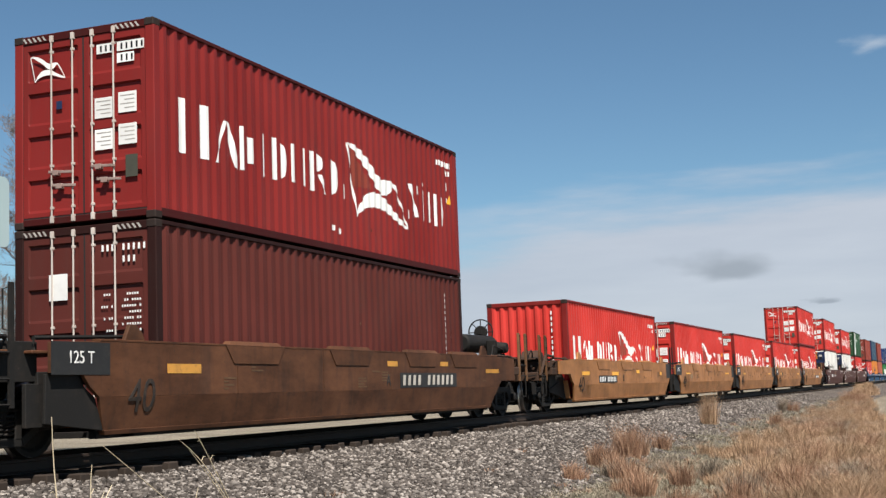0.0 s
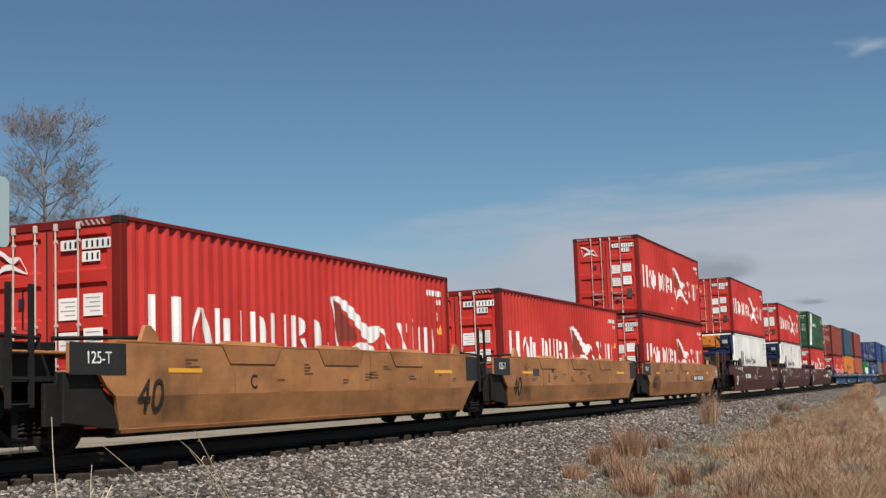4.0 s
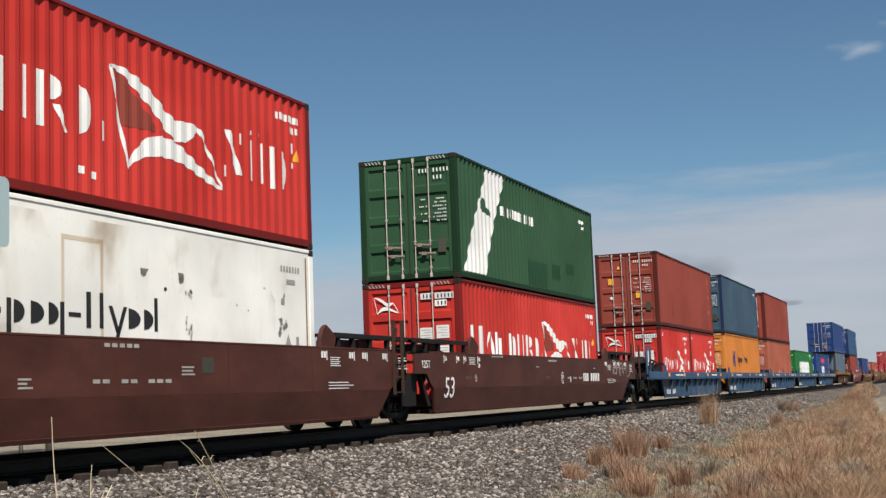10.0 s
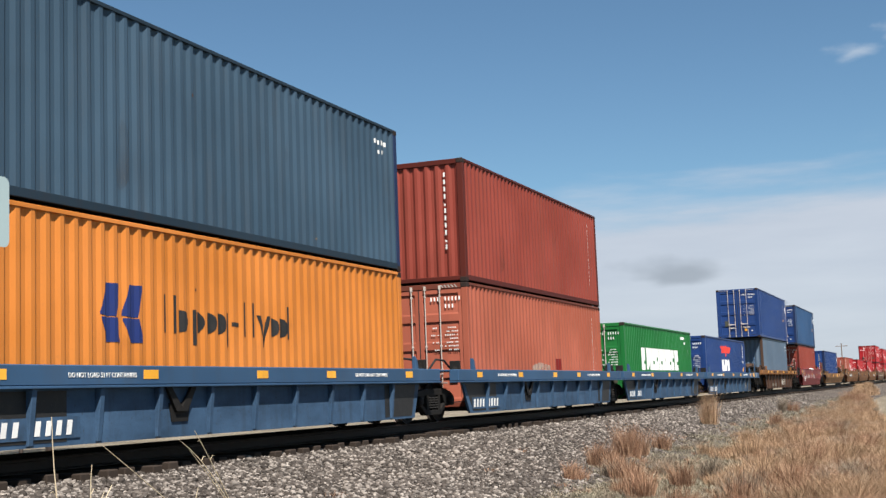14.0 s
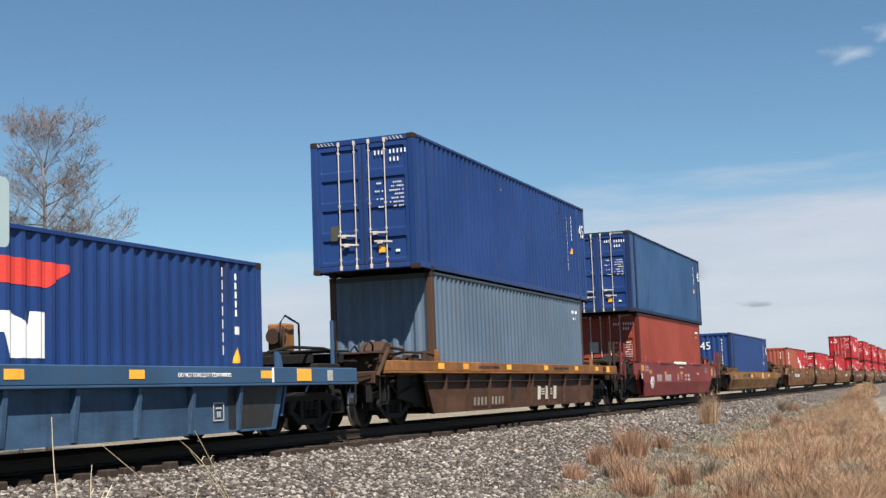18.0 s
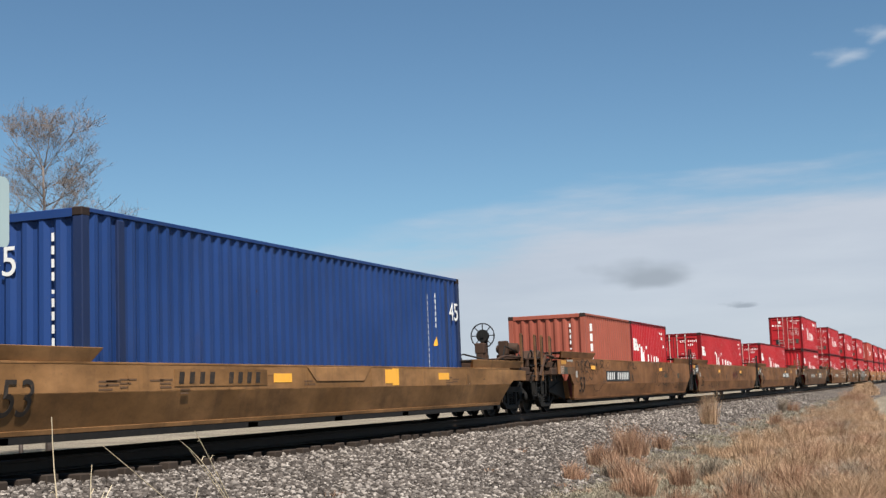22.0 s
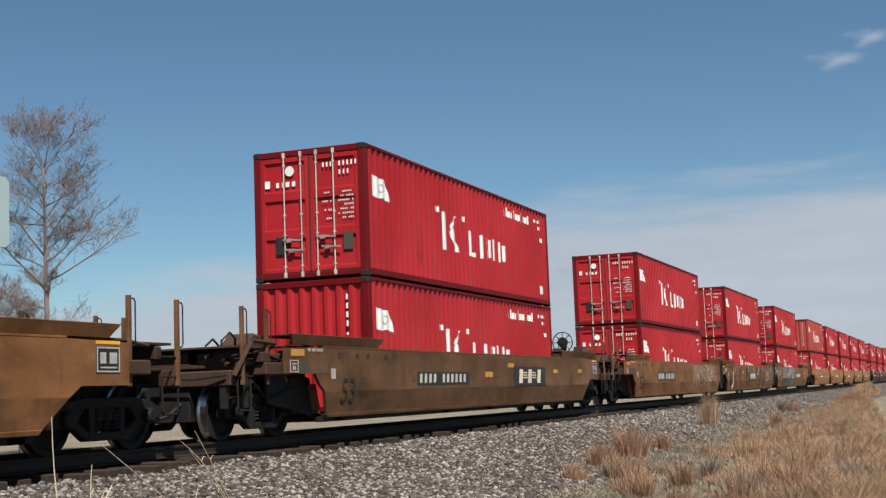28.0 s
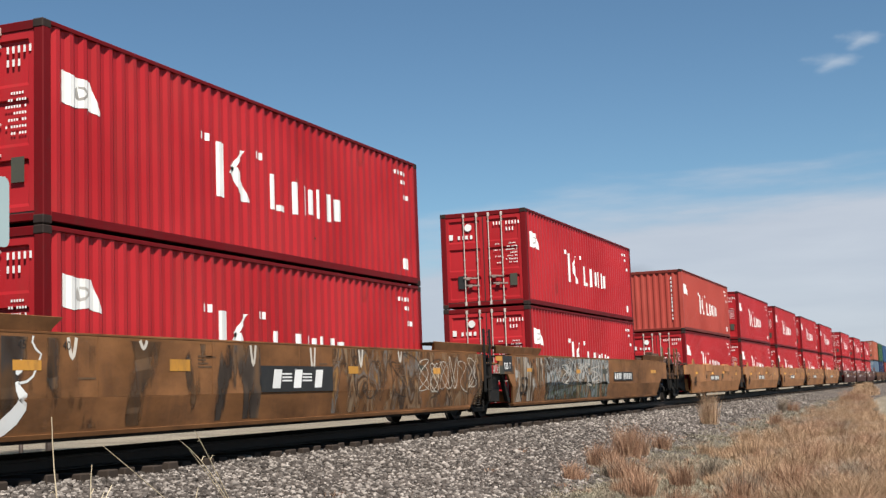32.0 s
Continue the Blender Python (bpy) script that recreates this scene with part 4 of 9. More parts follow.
        part("warning_triangle", kept("tri45", lambda: painted([[(12.14, 1.36, 1.38), (12.24, 1.36, 1.56), (12.34, 1.36, 1.38)]])), YELLOW_MARK, c, (0, -W2 + 0.012, 0), "small yellow warning triangle")
        if front == "wall":
            o = part("number", five, WHITE_MARK, c, (0.018, 0.36, H - 0.82))
            o.rotation_euler = (0, 0, -math.pi / 2)
    return rolls(c)


def folded_roof(L):
    b = Build()
    n = int(L / 0.6)
    for k in range(n):
        x = 0.12 + k * (L - 0.24) / n
        b.box(x, x + (L - 0.24) / n - 0.1, -1.15, 1.15, 0.0, 0.02)
    b.box(0.1, L - 0.1, -1.17, 1.17, -0.01, 0.01)
    return b.mesh("roof")


def door_marks(c, H, style):
    """Number bars, data plates and a small emblem on the doors."""
    x = 0.022
    rows = Build()
    wing = style.startswith("wing")
    for y0, y1, z in ((-0.50, -0.25, H - 0.36), (-1.03, -0.60, H - 0.36), (-0.86, -0.60, H - 0.53)):
        k = max(3, int((y1 - y0) / 0.075))
        for q in range(k):
            a = y0 + q * (y1 - y0) / k
            rows.box(x - 0.008, x, a, a + 0.030, z - 0.045, z + 0.045)
        if wing:
            part("code_label", kept(("clab", y1 - y0), lambda: Build().box(-0.004, 0, -0.02, y1 - y0 + 0.01, -0.07, 0.07).mesh("label")), WHITE_MARK, c, (x, y0, z))
    tagged(part("code_line", kept(("nb", H), lambda: rows.mesh("number_bars")), BLACK_MARK if wing else WHITE_MARK, c), kind="stuff")
    if style.startswith("wing"):
        plate = kept("plate", lambda: Build().box(-0.006, 0, -0.155, 0.155, -0.15, 0.15).mesh("data_plate", 0.002))
        lines = kept("plines", lambda: plate_lines())
        for y, z in ((-0.355, 0.575), (-0.76, 0.59), (-0.355, 0.415), (-0.76, 0.43)) if H > 2.7 else ((-0.355, 0.575), (-0.76, 0.585), (-0.355, 0.465), (-0.76, 0.475)):
            p = part("data_plate", plate, WHITE_MARK, c, (x, y, H * z), "white data plate")
            tagged(part("text_line", lines, GREY_MARK, p), kind="stuff")
        em = Build()
        for row in wing_emblem(0.0, -0.2, 0.4, 0.62):
            k = len(em.v)
            for a, lo, hi in row:
                em.v += [(x - 0.006, 0.93 - a, lo), (x - 0.006, 0.93 - a, hi)]
            em.f += [(k + 2 * q, k + 2 * q + 1, k + 2 * q + 3, k + 2 * q + 2) for q in range(len(row) - 1)]
        part("emblem", kept("emblem", lambda: em.mesh("emblem")), WHITE_MARK, c, (0, 0, H - 0.52))
        part("sticker", kept("wst", lambda: Build().box(-0.005, 0, -0.05, 0.05, -0.06, 0.06).mesh("sticker")), PAINT["navy"], c, (x, 0.42, H * 0.62))
    else:
        tb = Build()
        for k in range(7):
            for y0, w in ((-0.48, 0.24), (-0.95, 0.34)):
                if y0 > -0.6 and k % 2:
                    continue
                for q in range(int(w * (0.75 + 0.25 * ((k * 7) % 3) / 2) / 0.042)):
                    if (q * 5 + k) % 7:
                        tb.box(x - 0.005, x, y0 + 0.042 * q, y0 + 0.042 * q + 0.022, H * 0.64 - k * 0.085, H * 0.64 - k * 0.085 + 0.032)
        tagged(part("text_line", kept(("tb", H), lambda: tb.mesh("text_line")), WHITE_MARK, c), kind="stuff")
        if style.startswith("flag"):
            part("emblem", kept("kdisc", lambda: Build().lathe([(0.1, -0.005), (0.1, 0.0)], 0, 0, 20).mesh("disc")), WHITE_MARK, c, (x, 0.42, H - 0.42)).rotation_euler = (0, 0, -math.pi / 2)
            part("data_plate", kept("kpl", lambda: Build().box(-0.006, 0, -0.13, 0.13, -0.17, 0.17).mesh("plate")), BLACK_MARK, c, (x, 0.62, H * 0.27))
            tagged(part("code_line", kept("kname", lambda: name_bars()), WHITE_MARK, c, (x, 0, H - 0.68)), kind="stuff")
        if style == "heavy":
            part("emblem", kept("gdisc", lambda: Build().lathe([(0.23, -0.005), (0.23, 0.0)], 0, 0, 24).mesh("disc")), WHITE_MARK, c, (x, 0.76, H - 0.75)).rotation_euler = (0, 0, -math.pi / 2)
    if style in ("column", ""):
        for y, z, w, h, mat in ((-0.42, 0.16, 0.15, 0.15, YELLOW_MARK), (-0.78, 0.14, 0.1, 0.05, WHITE_MARK)) if not style else ((0.62, 0.62, 0.22, 0.24, YELLOW_MARK), (0.30, 0.80, 0.09, 0.10, YELLOW_MARK), (-0.42, 0.42, 0.16, 0.2, YELLOW_MARK), (0.62, 0.40, 0.1, 0.1, WHITE_MARK)):
            part("sticker", kept(("stk", w, h), lambda: Build().box(-0.005, 0, -w / 2, w / 2, -h / 2, h / 2).mesh("sticker")), mat, c, (x, y, H * z))
    if style == "plain":
        part("data_plate", kept("dimplate", lambda: Build().box(-0.005, 0, -0.16, 0.16, -0.19, 0.19).mesh("plate")), GREY_MARK, c, (x, 0.45, H * 0.6), "dull grey data plate")
    if style == "column_white":
        part("data_plate", kept("bigplate", lambda: Build().box(-0.005, 0, -0.16, 0.16, -0.19, 0.19).mesh("plate")), WHITE_MARK, c, (x, 0.45, H * 0.70), "blank white data plate")
    if H > 2.7:
        tagged(part("warning_stripe", kept("wstr", stripes), GREY_MARK, c, (0.014, 0, H - 0.006)), kind="stuff")
    part("grey_patch", kept("patch", lambda: Build().box(-0.004, 0, -0.92, -0.72, -0.16, 0.16).mesh("patch")), OLIVE, c, (x, 0 if style else 1.5, H * (0.27 if style else 0.3)))


def name_bars():
    """Five plain bars in a row."""
    b = Build()
    for y, w, h in ((0.86, 0.11, 0.15), (0.66, 0.06, 0.1), (0.55, 0.04, 0.1), (0.43, 0.08, 0.1), (0.30, 0.07, 0.1)):
        b.box(-0.005, 0, y, y + w, -0.05, h - 0.05)
    return b.mesh("name")


def end_dashes(H):
    """An upright row of small bars on a folded end."""
    b = Build()
    for k in range(11):
        z = H - 0.42 - 0.17 * k
        b.box(-0.006, 0, -0.77, -0.73, z, z + (0.11 if k not in (4, 9) else 0.05))
    return b.mesh("mark")


def stripes():
    """Slanted warning stripes at both ends of the header."""
    b = Build()
    for s in (-1, 1):
        for k in range(5):
            y = s * (0.98 - 0.085 * k)
            b.loft([(-0.004, y, -0.10), (-0.004, y + 0.035, -0.10), (0.0, y + 0.035, -0.10), (0.0, y, -0.10)], [(-0.004, y + 0.05, -0.03), (-0.004, y + 0.085, -0.03), (0.0, y + 0.085, -0.03), (0.0, y + 0.05, -0.03)])
    return b.mesh("stripes")


def plate_lines():
    b = Build()
    for k in range(4):
        b.box(-0.008, -0.006, -0.12, 0.12 - 0.07 * (k % 2), 0.09 - k * 0.06, 0.105 - k * 0.06)
    return b.mesh("text_line")


def generator(u, z, slatted, label):
    """A clip-on generator with an orange engine box on a blue cradle, hung on a box's front."""
    g = root("generator_set", (u, TRACK_Y, z), label, "generator", "generators on the freight train")
    part("cradle", kept("gcr", lambda: Build().box(-0.42, 0.0, -1.12, 1.12, -1.05, -0.62).box(-0.42, 0.0, -1.15, -1.02, -1.05, -0.04).box(-0.42, 0.0, 1.02, 1.15, -1.05, -0.04).box(-0.08, 0.0, -1.02, 1.02, -0.62, -0.04).mesh("cradle", 0.015)), PAINT["navy"], g)
    part("engine_box", kept("gen", lambda: Build().box(-0.48, -0.09, -0.28, 0.95, -0.66, -0.06).mesh("engine_box", 0.03)), PAINT["orange"], g)
    if slatted:
        gr = Build()
        for c in range(4):
            for r in range(3):
                for y in (-0.2, 0.42):
                    gr.box(-0.488, -0.47, y + c * 0.11, y + c * 0.11 + 0.075, -0.42 + r * 0.09, -0.36 + r * 0.09)
        tagged(part("grille", kept("ggr", lambda: gr.mesh("grille")), BLACK_MARK, g), kind="stuff")
    else:
        part("hatch", kept("ghatch", lambda: Build().box(-0.505, -0.478, -0.1, 0.62, -0.56, -0.14).mesh("hatch", 0.012)), PAINT["orange"], g, (0, 0, 0), "orange hatch")
        part("latch", kept("glatch", lambda: Build().box(-0.515, -0.5, 0.2, 0.28, -0.2, -0.15).box(-0.515, -0.5, -0.06, -0.02, -0.42, -0.3).mesh("latch")), BLACK_MARK, g)
        part("side_duct", kept("gduct", lambda: Build().box(-0.44, -0.1, -0.52, -0.32, -0.7, -0.04).box(-0.46, -0.42, -0.5, -0.34, -0.6, -0.3).mesh("duct", 0.02)), PAINT["orange"], g)
    part("service_pipe", kept("gsp", lambda: Build().tube([(-0.44, 0.95, -0.7), (-0.46, 0.4, -0.72), (-0.45, -0.3, -0.76), (-0.43, -0.9, -0.7)], 0.022, 6).tube([(-0.44, 1.04, -0.1), (-0.46, 1.05, -0.5), (-0.44, 1.0, -0.95)], 0.02, 6).mesh("pipe")), IRON, g)
    part("junction_box", kept("gjb", lambda: Build().box(-0.46, -0.42, 0.7, 0.92, -0.98, -0.8).box(-0.46, -0.42, -0.9, -0.72, -0.64, -0.5).mesh("box", 0.01)), IRON, g)
    part("exhaust_pipe", kept("gex", lambda: Build().tube([(-0.46, -0.4, -0.12), (-0.46, -0.5, -0.3), (-0.44, -0.85, -0.75), (-0.44, -1.0, -0.8)], 0.03, 8).mesh("pipe")), IRON, g)
    part("control_panel", kept("gcp", lambda: Build().box(-0.36, -0.09, -1.0, -0.4, -0.62, -0.1).mesh("panel", 0.02)), PAINT["navy"], g)
    part("fuel_tank", kept("gft", lambda: Build().box(-0.4, -0.02, -0.95, 0.95, -1.5, -1.06).mesh("fuel_tank", 0.04)), IRON, g)
    part("sticker", kept("gst", lambda: Build().box(-0.366, -0.36, -0.92, -0.66, -0.5, -0.32).mesh("sticker")), GREY_MARK, g)
    part("sticker", kept("gst2", lambda: Build().box(-0.426, -0.42, 0.1, 0.8, -0.9, -0.8).mesh("sticker2")), RED_MARK, g)
    return rolls(g)


# ---- wagons ----
WHEEL_R = 0.457
WHEELS = []


def side_frame_mesh():
    """A cast truck side: dropped middle with a spring opening, arched over both axle boxes."""
    b = Build()
    b.prism([(-0.42, 0.16), (0.42, 0.16), (0.38, 0.27), (-0.38, 0.27)], -0.07, 0.07)
    b.prism([(-0.55, 0.58), (0.55, 0.58), (0.55, 0.72), (-0.55, 0.72)], -0.08, 0.08)
    for s in (-1, 1):
        o = [(s * 0.38, 0.27), (s * 0.42, 0.16), (s * 0.74, 0.36), (s * 0.64, 0.42)]
        b.prism(o if s > 0 else o[::-1], -0.07, 0.07)
        o = [(s * 0.64, 0.40), (s * 0.74, 0.34), (s * 1.2, 0.36), (s * 1.2, 0.56), (s * 0.98, 0.66), (s * 0.55, 0.72), (s * 0.5, 0.58)]
        b.prism(o if s > 0 else o[::-1], -0.08, 0.08)
        b.box(s * 0.33 - 0.06, s * 0.33 + 0.06, -0.075, 0.075, 0.25, 0.6)
    return b.mesh("side_frame", 0.012)


def wheelset_mesh():
    b = Build()
    for s in (-1, 1):
        y = s * 0.755
        prof = [(0.09, y + s * 0.08), (0.15, y + s * 0.075), (0.19, y + s * 0.03), (0.34, y + s * 0.02), (0.38, y + s * 0.065), (0.452, y + s * 0.065), (0.457, y - s * 0.03), (0.485, y - s * 0.05), (0.48, y - s * 0.075), (0.36, y - s * 0.07), (0.1, y - s * 0.06)]
        b.lathe(prof, 0, 0, 28)
    b.lathe([(0.085, -1.02), (0.085, 1.02)], 0, 0, 12)
    me = b.mesh("wheelset")
    me.materials.append(None)
    me.materials.append(TREAD)
    for f in me.polygons:
        c = f.center
        if math.hypot(c.x, c.z) > 0.435 and abs(f.normal.y) < 0.9:
            f.material_index = 1
    return me


def spring_mesh():
    path = [(0.075 * math.cos(t), 0.075 * math.sin(t), 0.28 + 0.26 * t / (2 * math.pi * 5)) for t in (2 * math.pi * q / 8 for q in range(41))]
    return Build().tube(path, 0.02, 5).mesh("coil_spring")


def truck(wagon, x, iron):
    """A four-wheel truck under a wagon end."""
    t = part("truck", kept("bolster", lambda: Build().box(-0.2, 0.2, -1.05, 1.05, 0.42, 0.62).box(-0.28, 0.28, -0.4, 0.4, 0.6, 0.74).box(-0.9, 0.9, -0.5, -0.42, 0.45, 0.52).box(-0.9, 0.9, 0.42, 0.5, 0.45, 0.52).mesh("bolster", 0.02)), IRON, wagon, (x, 0, 0), "cast iron truck caked in grime")
    sf, ws, sp = kept("sf", side_frame_mesh), kept("ws", wheelset_mesh), kept("sp", spring_mesh)
    cap = kept("cap", lambda: Build().lathe([(0.11, 0.0), (0.11, 0.09), (0.07, 0.12)], 0, 0, 14).mesh("bearing_cap"))
    shoe = kept("shoe", lambda: Build().box(-0.03, 0.03, -0.06, 0.06, 0.3, 0.62).mesh("brake_shoe", 0.01))
    for s in (-1, 1):
        part("side_frame", sf, iron, t, (0, s * 1.0, 0))
        if s < 0:
            for xs in (-0.2, 0.0, 0.2):
                part("spring", sp, IRON, t, (xs, s * 1.0, 0))
        for a in (-0.89, 0.89):
            o = part("bearing_cap", cap, IRON, t, (a, s * 1.06, 0.46))
            if s < 0:
                o.rotation_euler = (math.pi, 0, 0)
            if s < 0:
                part("brake_shoe", shoe, IRON, t, (a * 0.44, s * 0.755, 0))
    for a in (-0.89, 0.89):
        w = part("wheelset", ws, IRON, t, (a, 0, WHEEL_R))
        WHEELS.append((w, a))
    return t


def handwheel_mesh():
    b = Build()
    n = 24
    b.tube([(0, 0.33 * math.cos(2 * math.pi * k / n), 0.33 * math.sin(2 * math.pi * k / n)) for k in range(n)], 0.018, 6, closed=True)
    for k in range(8):
        a = 2 * math.pi * k / 8
        b.tube([(0, 0.1 * math.cos(a), 0.1 * math.sin(a)), (0, 0.33 * math.cos(a), 0.33 * math.sin(a))], 0.014, 5)
    rim = [(0.17 * math.cos(2 * math.pi * k / 16), 0.17 * math.sin(2 * math.pi * k / 16)) for k in range(16)]
    b.loft([(-0.04, y, z) for y, z in rim], [(0.06, y, z) for y, z in rim])
    b.box(-0.07, 0.1, -0.05, 0.05, -0.05, 0.05)
    return b.mesh("brake_wheel")


def coupler(wagon, x, s):
    """Draft gear and knuckle; s: -1 towards the front, 1 towards the rear."""
    me = kept("cpl", lambda: Build().box(0, 0.62, -0.09, 0.09, 0.78, 0.96).prism([(0.55, 0.70), (0.85, 0.70), (0.88, 1.04), (0.55, 1.04)], -0.17, 0.13).box(0.78, 0.96, -0.15, -0.04, 0.72, 1.02).mesh("coupler", 0.02))
    o = part("coupler", me, IRON, wagon, (x, 0, 0))
    if s < 0:
        o.rotation_euler = (0, 0, math.pi)
    hose = kept("hose", lambda: Build().tube([(0.0, 0.35, 0.75), (0.35, 0.4, 0.62), (0.6, 0.3, 0.42), (0.85, 0.2, 0.36), (1.0, 0.12, 0.42)], 0.028, 7).mesh("air_hose", 0, True))
    h = part("air_hose", hose, RUBBER, wagon, (x, 0, 0))
    if s < 0:
        h.rotation_euler = (0, 0, math.pi)


def joint_ladder():
    """Two tall flat stiles with rungs, standing along the side."""
    b = Build()
    for x in (-0.2, 0.2):
        b.box(x - 0.035, x + 0.035, -0.02, 0.02, 0.62, 2.05)
    for z in (0.66, 0.95, 1.25):
        b.tube([(-0.2, 0, z), (0.2, 0, z)], 0.013, 5)
    b.tube([(0.2, 0.02, 1.5), (0.2, 0.12, 1.52), (0.2, 0.12, 1.98), (0.2, 0.02, 2.0)], 0.012, 5)
    return b.mesh("ladder")


def end_fittings(wagon, x, s, paint, top, brake, wheel=False, posts=(2.68, 3.24)):
    """Deck, posts, steps, brake gear and coupler past the well's end. s: -1 front, 1 rear."""
    def put(name, key, make, mat, at=(0, 0, 0)):
        o = part(name, kept(key, make), mat, wagon, (x + at[0], at[1], at[2]))
        if s > 0:
            o.rotation_euler = (0, 0, math.pi)
        return o
    gear = {WAGON["ochre"]: WAGON["gear_brown"], WAGON["old_ochre"]: WAGON["gear_brown"], WAGON["dark_ochre"]: WAGON["gear_brown"], WAGON["rust_orange"]: WAGON["gear_brown"], WAGON["steel_blue"]: IRON, WAGON["brown_ochre"]: WAGON["gear_brown"], WAGON["sand_ochre"]: WAGON["gear_brown"], WAGON["oxide"]: IRON, WAGON["cherry"]: IRON}.get(paint, paint)
    worn = WAGON["gear_brown"] if paint is WAGON["rust_orange"] else WAGON["brown_ochre"] if paint in (WAGON["ochre"], WAGON["old_ochre"], WAGON["dark_ochre"], WAGON["sand_ochre"]) else paint
    # in these pieces -x points out of the wagon
    put("diagonal_brace", "ebrace", lambda: Build().tube([(-2.75, -1.36, 1.52), (-3.3, -1.36, 0.98)], 0.04, 6).tube([(-2.0, -1.36, 1.5), (-2.75, -1.36, 1.54)], 0.035, 6).mesh("brace"), gear)
    put("cross_beam", "ecross", lambda: Build().box(-2.9, -2.75, -1.25, 1.25, 1.22, 1.4).box(-1.6, -1.4, -1.3, 1.3, 1.2, 1.36).box(-2.7, -1.0, -1.2, -1.1, 1.16, 1.24).mesh("cross_beam", 0.012), gear)
    for yy, zz, rr in ((-1.22, 1.3, 0.022), (-1.05, 1.24, 0.03), (-0.8, 1.33, 0.02)):
        put("pipe_run", ("eprun", yy), lambda: Build().tube([(-3.1, yy, zz), (-2.3, yy, zz + 0.06), (-1.7, yy - 0.03, zz - 0.05), (-0.8, yy, zz + 0.02), (-0.5, yy + 0.3, zz + 0.04)], rr, 5).mesh("pipe_run"), IRON)
    for q, dims in enumerate(((-1.35, -1.05, -1.3, -1.05, 1.18, 1.42), (-2.45, -2.2, -1.38, -1.2, 1.2, 1.36), (-0.95, -0.8, -1.38, -1.3, 1.1, 1.5))):
        put("fitting_box", ("efb", q), lambda: Build().box(*dims).mesh("fitting_box", 0.012), gear)
    # added black block fills the shaded underbody and hides the ground beyond
    put("under_gear", "eug", lambda: Build().box(-0.98, -0.5, -1.05, 1.05, 0.36, 1.0).box(-3.25, -0.9, -0.55, 0.55, 0.3, 1.02).box(-3.05, -2.75, -0.95, 0.95, 0.5, 0.9).mesh("under_gear", 0.02), IRON)
    put("brake_cylinder", "ecyl", lambda: Build().tube([(-1.3, -1.1, 0.95), (-0.7, -1.1, 0.95)], 0.14, 12).tube([(-2.0, -1.1, 0.95), (-1.3, -1.1, 0.95)], 0.03, 6).mesh("cylinder", 0.01), IRON)
    put("lever_linkage", "elink", lambda: Build().tube([(-3.0, -1.1, 0.75), (-2.5, -1.22, 0.9), (-2.0, -1.2, 0.62), (-1.2, -1.24, 0.8)], 0.022, 5).tube([(-2.9, -1.0, 1.1), (-2.7, -1.15, 0.7), (-2.2, -1.18, 0.85)], 0.018, 5).box(-2.75, -2.68, -1.26, -1.2, 0.5, 1.05).box(-3.28, -3.2, -1.2, -1.1, 0.5, 0.9).mesh("linkage"), IRON)
    put("ratchet_box", "erat", lambda: Build().box(-2.3, -2.0, -1.0, -0.6, 1.2, 1.5).mesh("ratchet_box", 0.02), IRON)
    put("valve_box", "evalve", lambda: Build().box(-2.9, -2.6, -0.7, -0.3, 1.2, 1.42).mesh("valve_box", 0.02), IRON)
    put("brake_stand", "estand", lambda: Build().box(-1.35, -1.1, -0.6, -0.2, 1.17, 1.6).mesh("brake_stand", 0.02), IRON)
    put("cut_lever", "elever", lambda: Build().tube([(-3.34, -1.25, 1.0), (-3.4, -0.7, 0.95), (-3.42, -0.1, 1.0)], 0.016, 5).mesh("lever"), IRON)
    put("end_sill", "esill", lambda: Build().box(-3.3, -3.12, -1.3, 1.3, 0.84, 1.08).mesh("end_sill", 0.02), gear)
    put("centre_sill", "csill", lambda: Build().box(-3.2, 0.3, -0.32, 0.32, 0.72, 1.12).mesh("centre_sill", 0.02), gear)
    put("deck", "edeck", lambda: Build().box(-3.15, -0.5, -0.7, 0.7, 1.12, 1.17).mesh("deck", 0.01), gear)
    put("bolster_deck", "ebol", lambda: Build().box(-2.4, -1.5, -1.42, 1.42, 1.0, 1.2).mesh("bolster_deck", 0.02), gear)
    put("bulkhead", "ebulk", lambda: Build().loft([(-0.42, -1.32, 0.35), (-0.42, 1.32, 0.35), (-0.34, 1.32, 0.35), (-0.34, -1.32, 0.35)], [(-0.6, -1.32, 0.85), (-0.6, 1.32, 0.85), (-0.52, 1.32, 0.85), (-0.52, -1.32, 0.85)]).mesh("bulkhead"), paint)
    # added plate, set well back, stands in for the truck pocket's darkness
    put("web_plate", "eweb", lambda: Build().prism([(-2.0, 0.55), (-1.2, 0.44), (-0.42, 0.3), (-0.5, 0.95), (-0.8, 1.02), (-2.0, 1.02)], -1.2, -1.14).mesh("web_plate", 0.008), IRON)
    put("brake_beam", "ebeam", lambda: Build().box(-2.95, -0.75, -0.6, 0.6, 0.55, 0.72).box(-3.0, -2.8, -1.0, 1.0, 0.62, 0.84).mesh("brake_beam", 0.02), IRON)
    loop = lambda: Build().tube([(0.03, 0, 1.38), (0.13, 0, 1.40), (0.15, 0, 1.44), (0.15, 0, 1.98), (0.12, 0, 2.02), (0.03, 0, 2.02)], 0.011, 5).mesh("grab_iron")
    post = lambda: Build().box(-0.04, 0.04, -0.025, 0.025, 0.85, 2.06).mesh("end_post", 0.006)
    foot = lambda: Build().tube([(-0.2, 0, 0.95), (-0.19, 0, 0.50), (-0.15, 0, 0.46), (0.15, 0, 0.46), (0.19, 0, 0.50), (0.2, 0, 0.95)], 0.018, 6).mesh("sill_step")
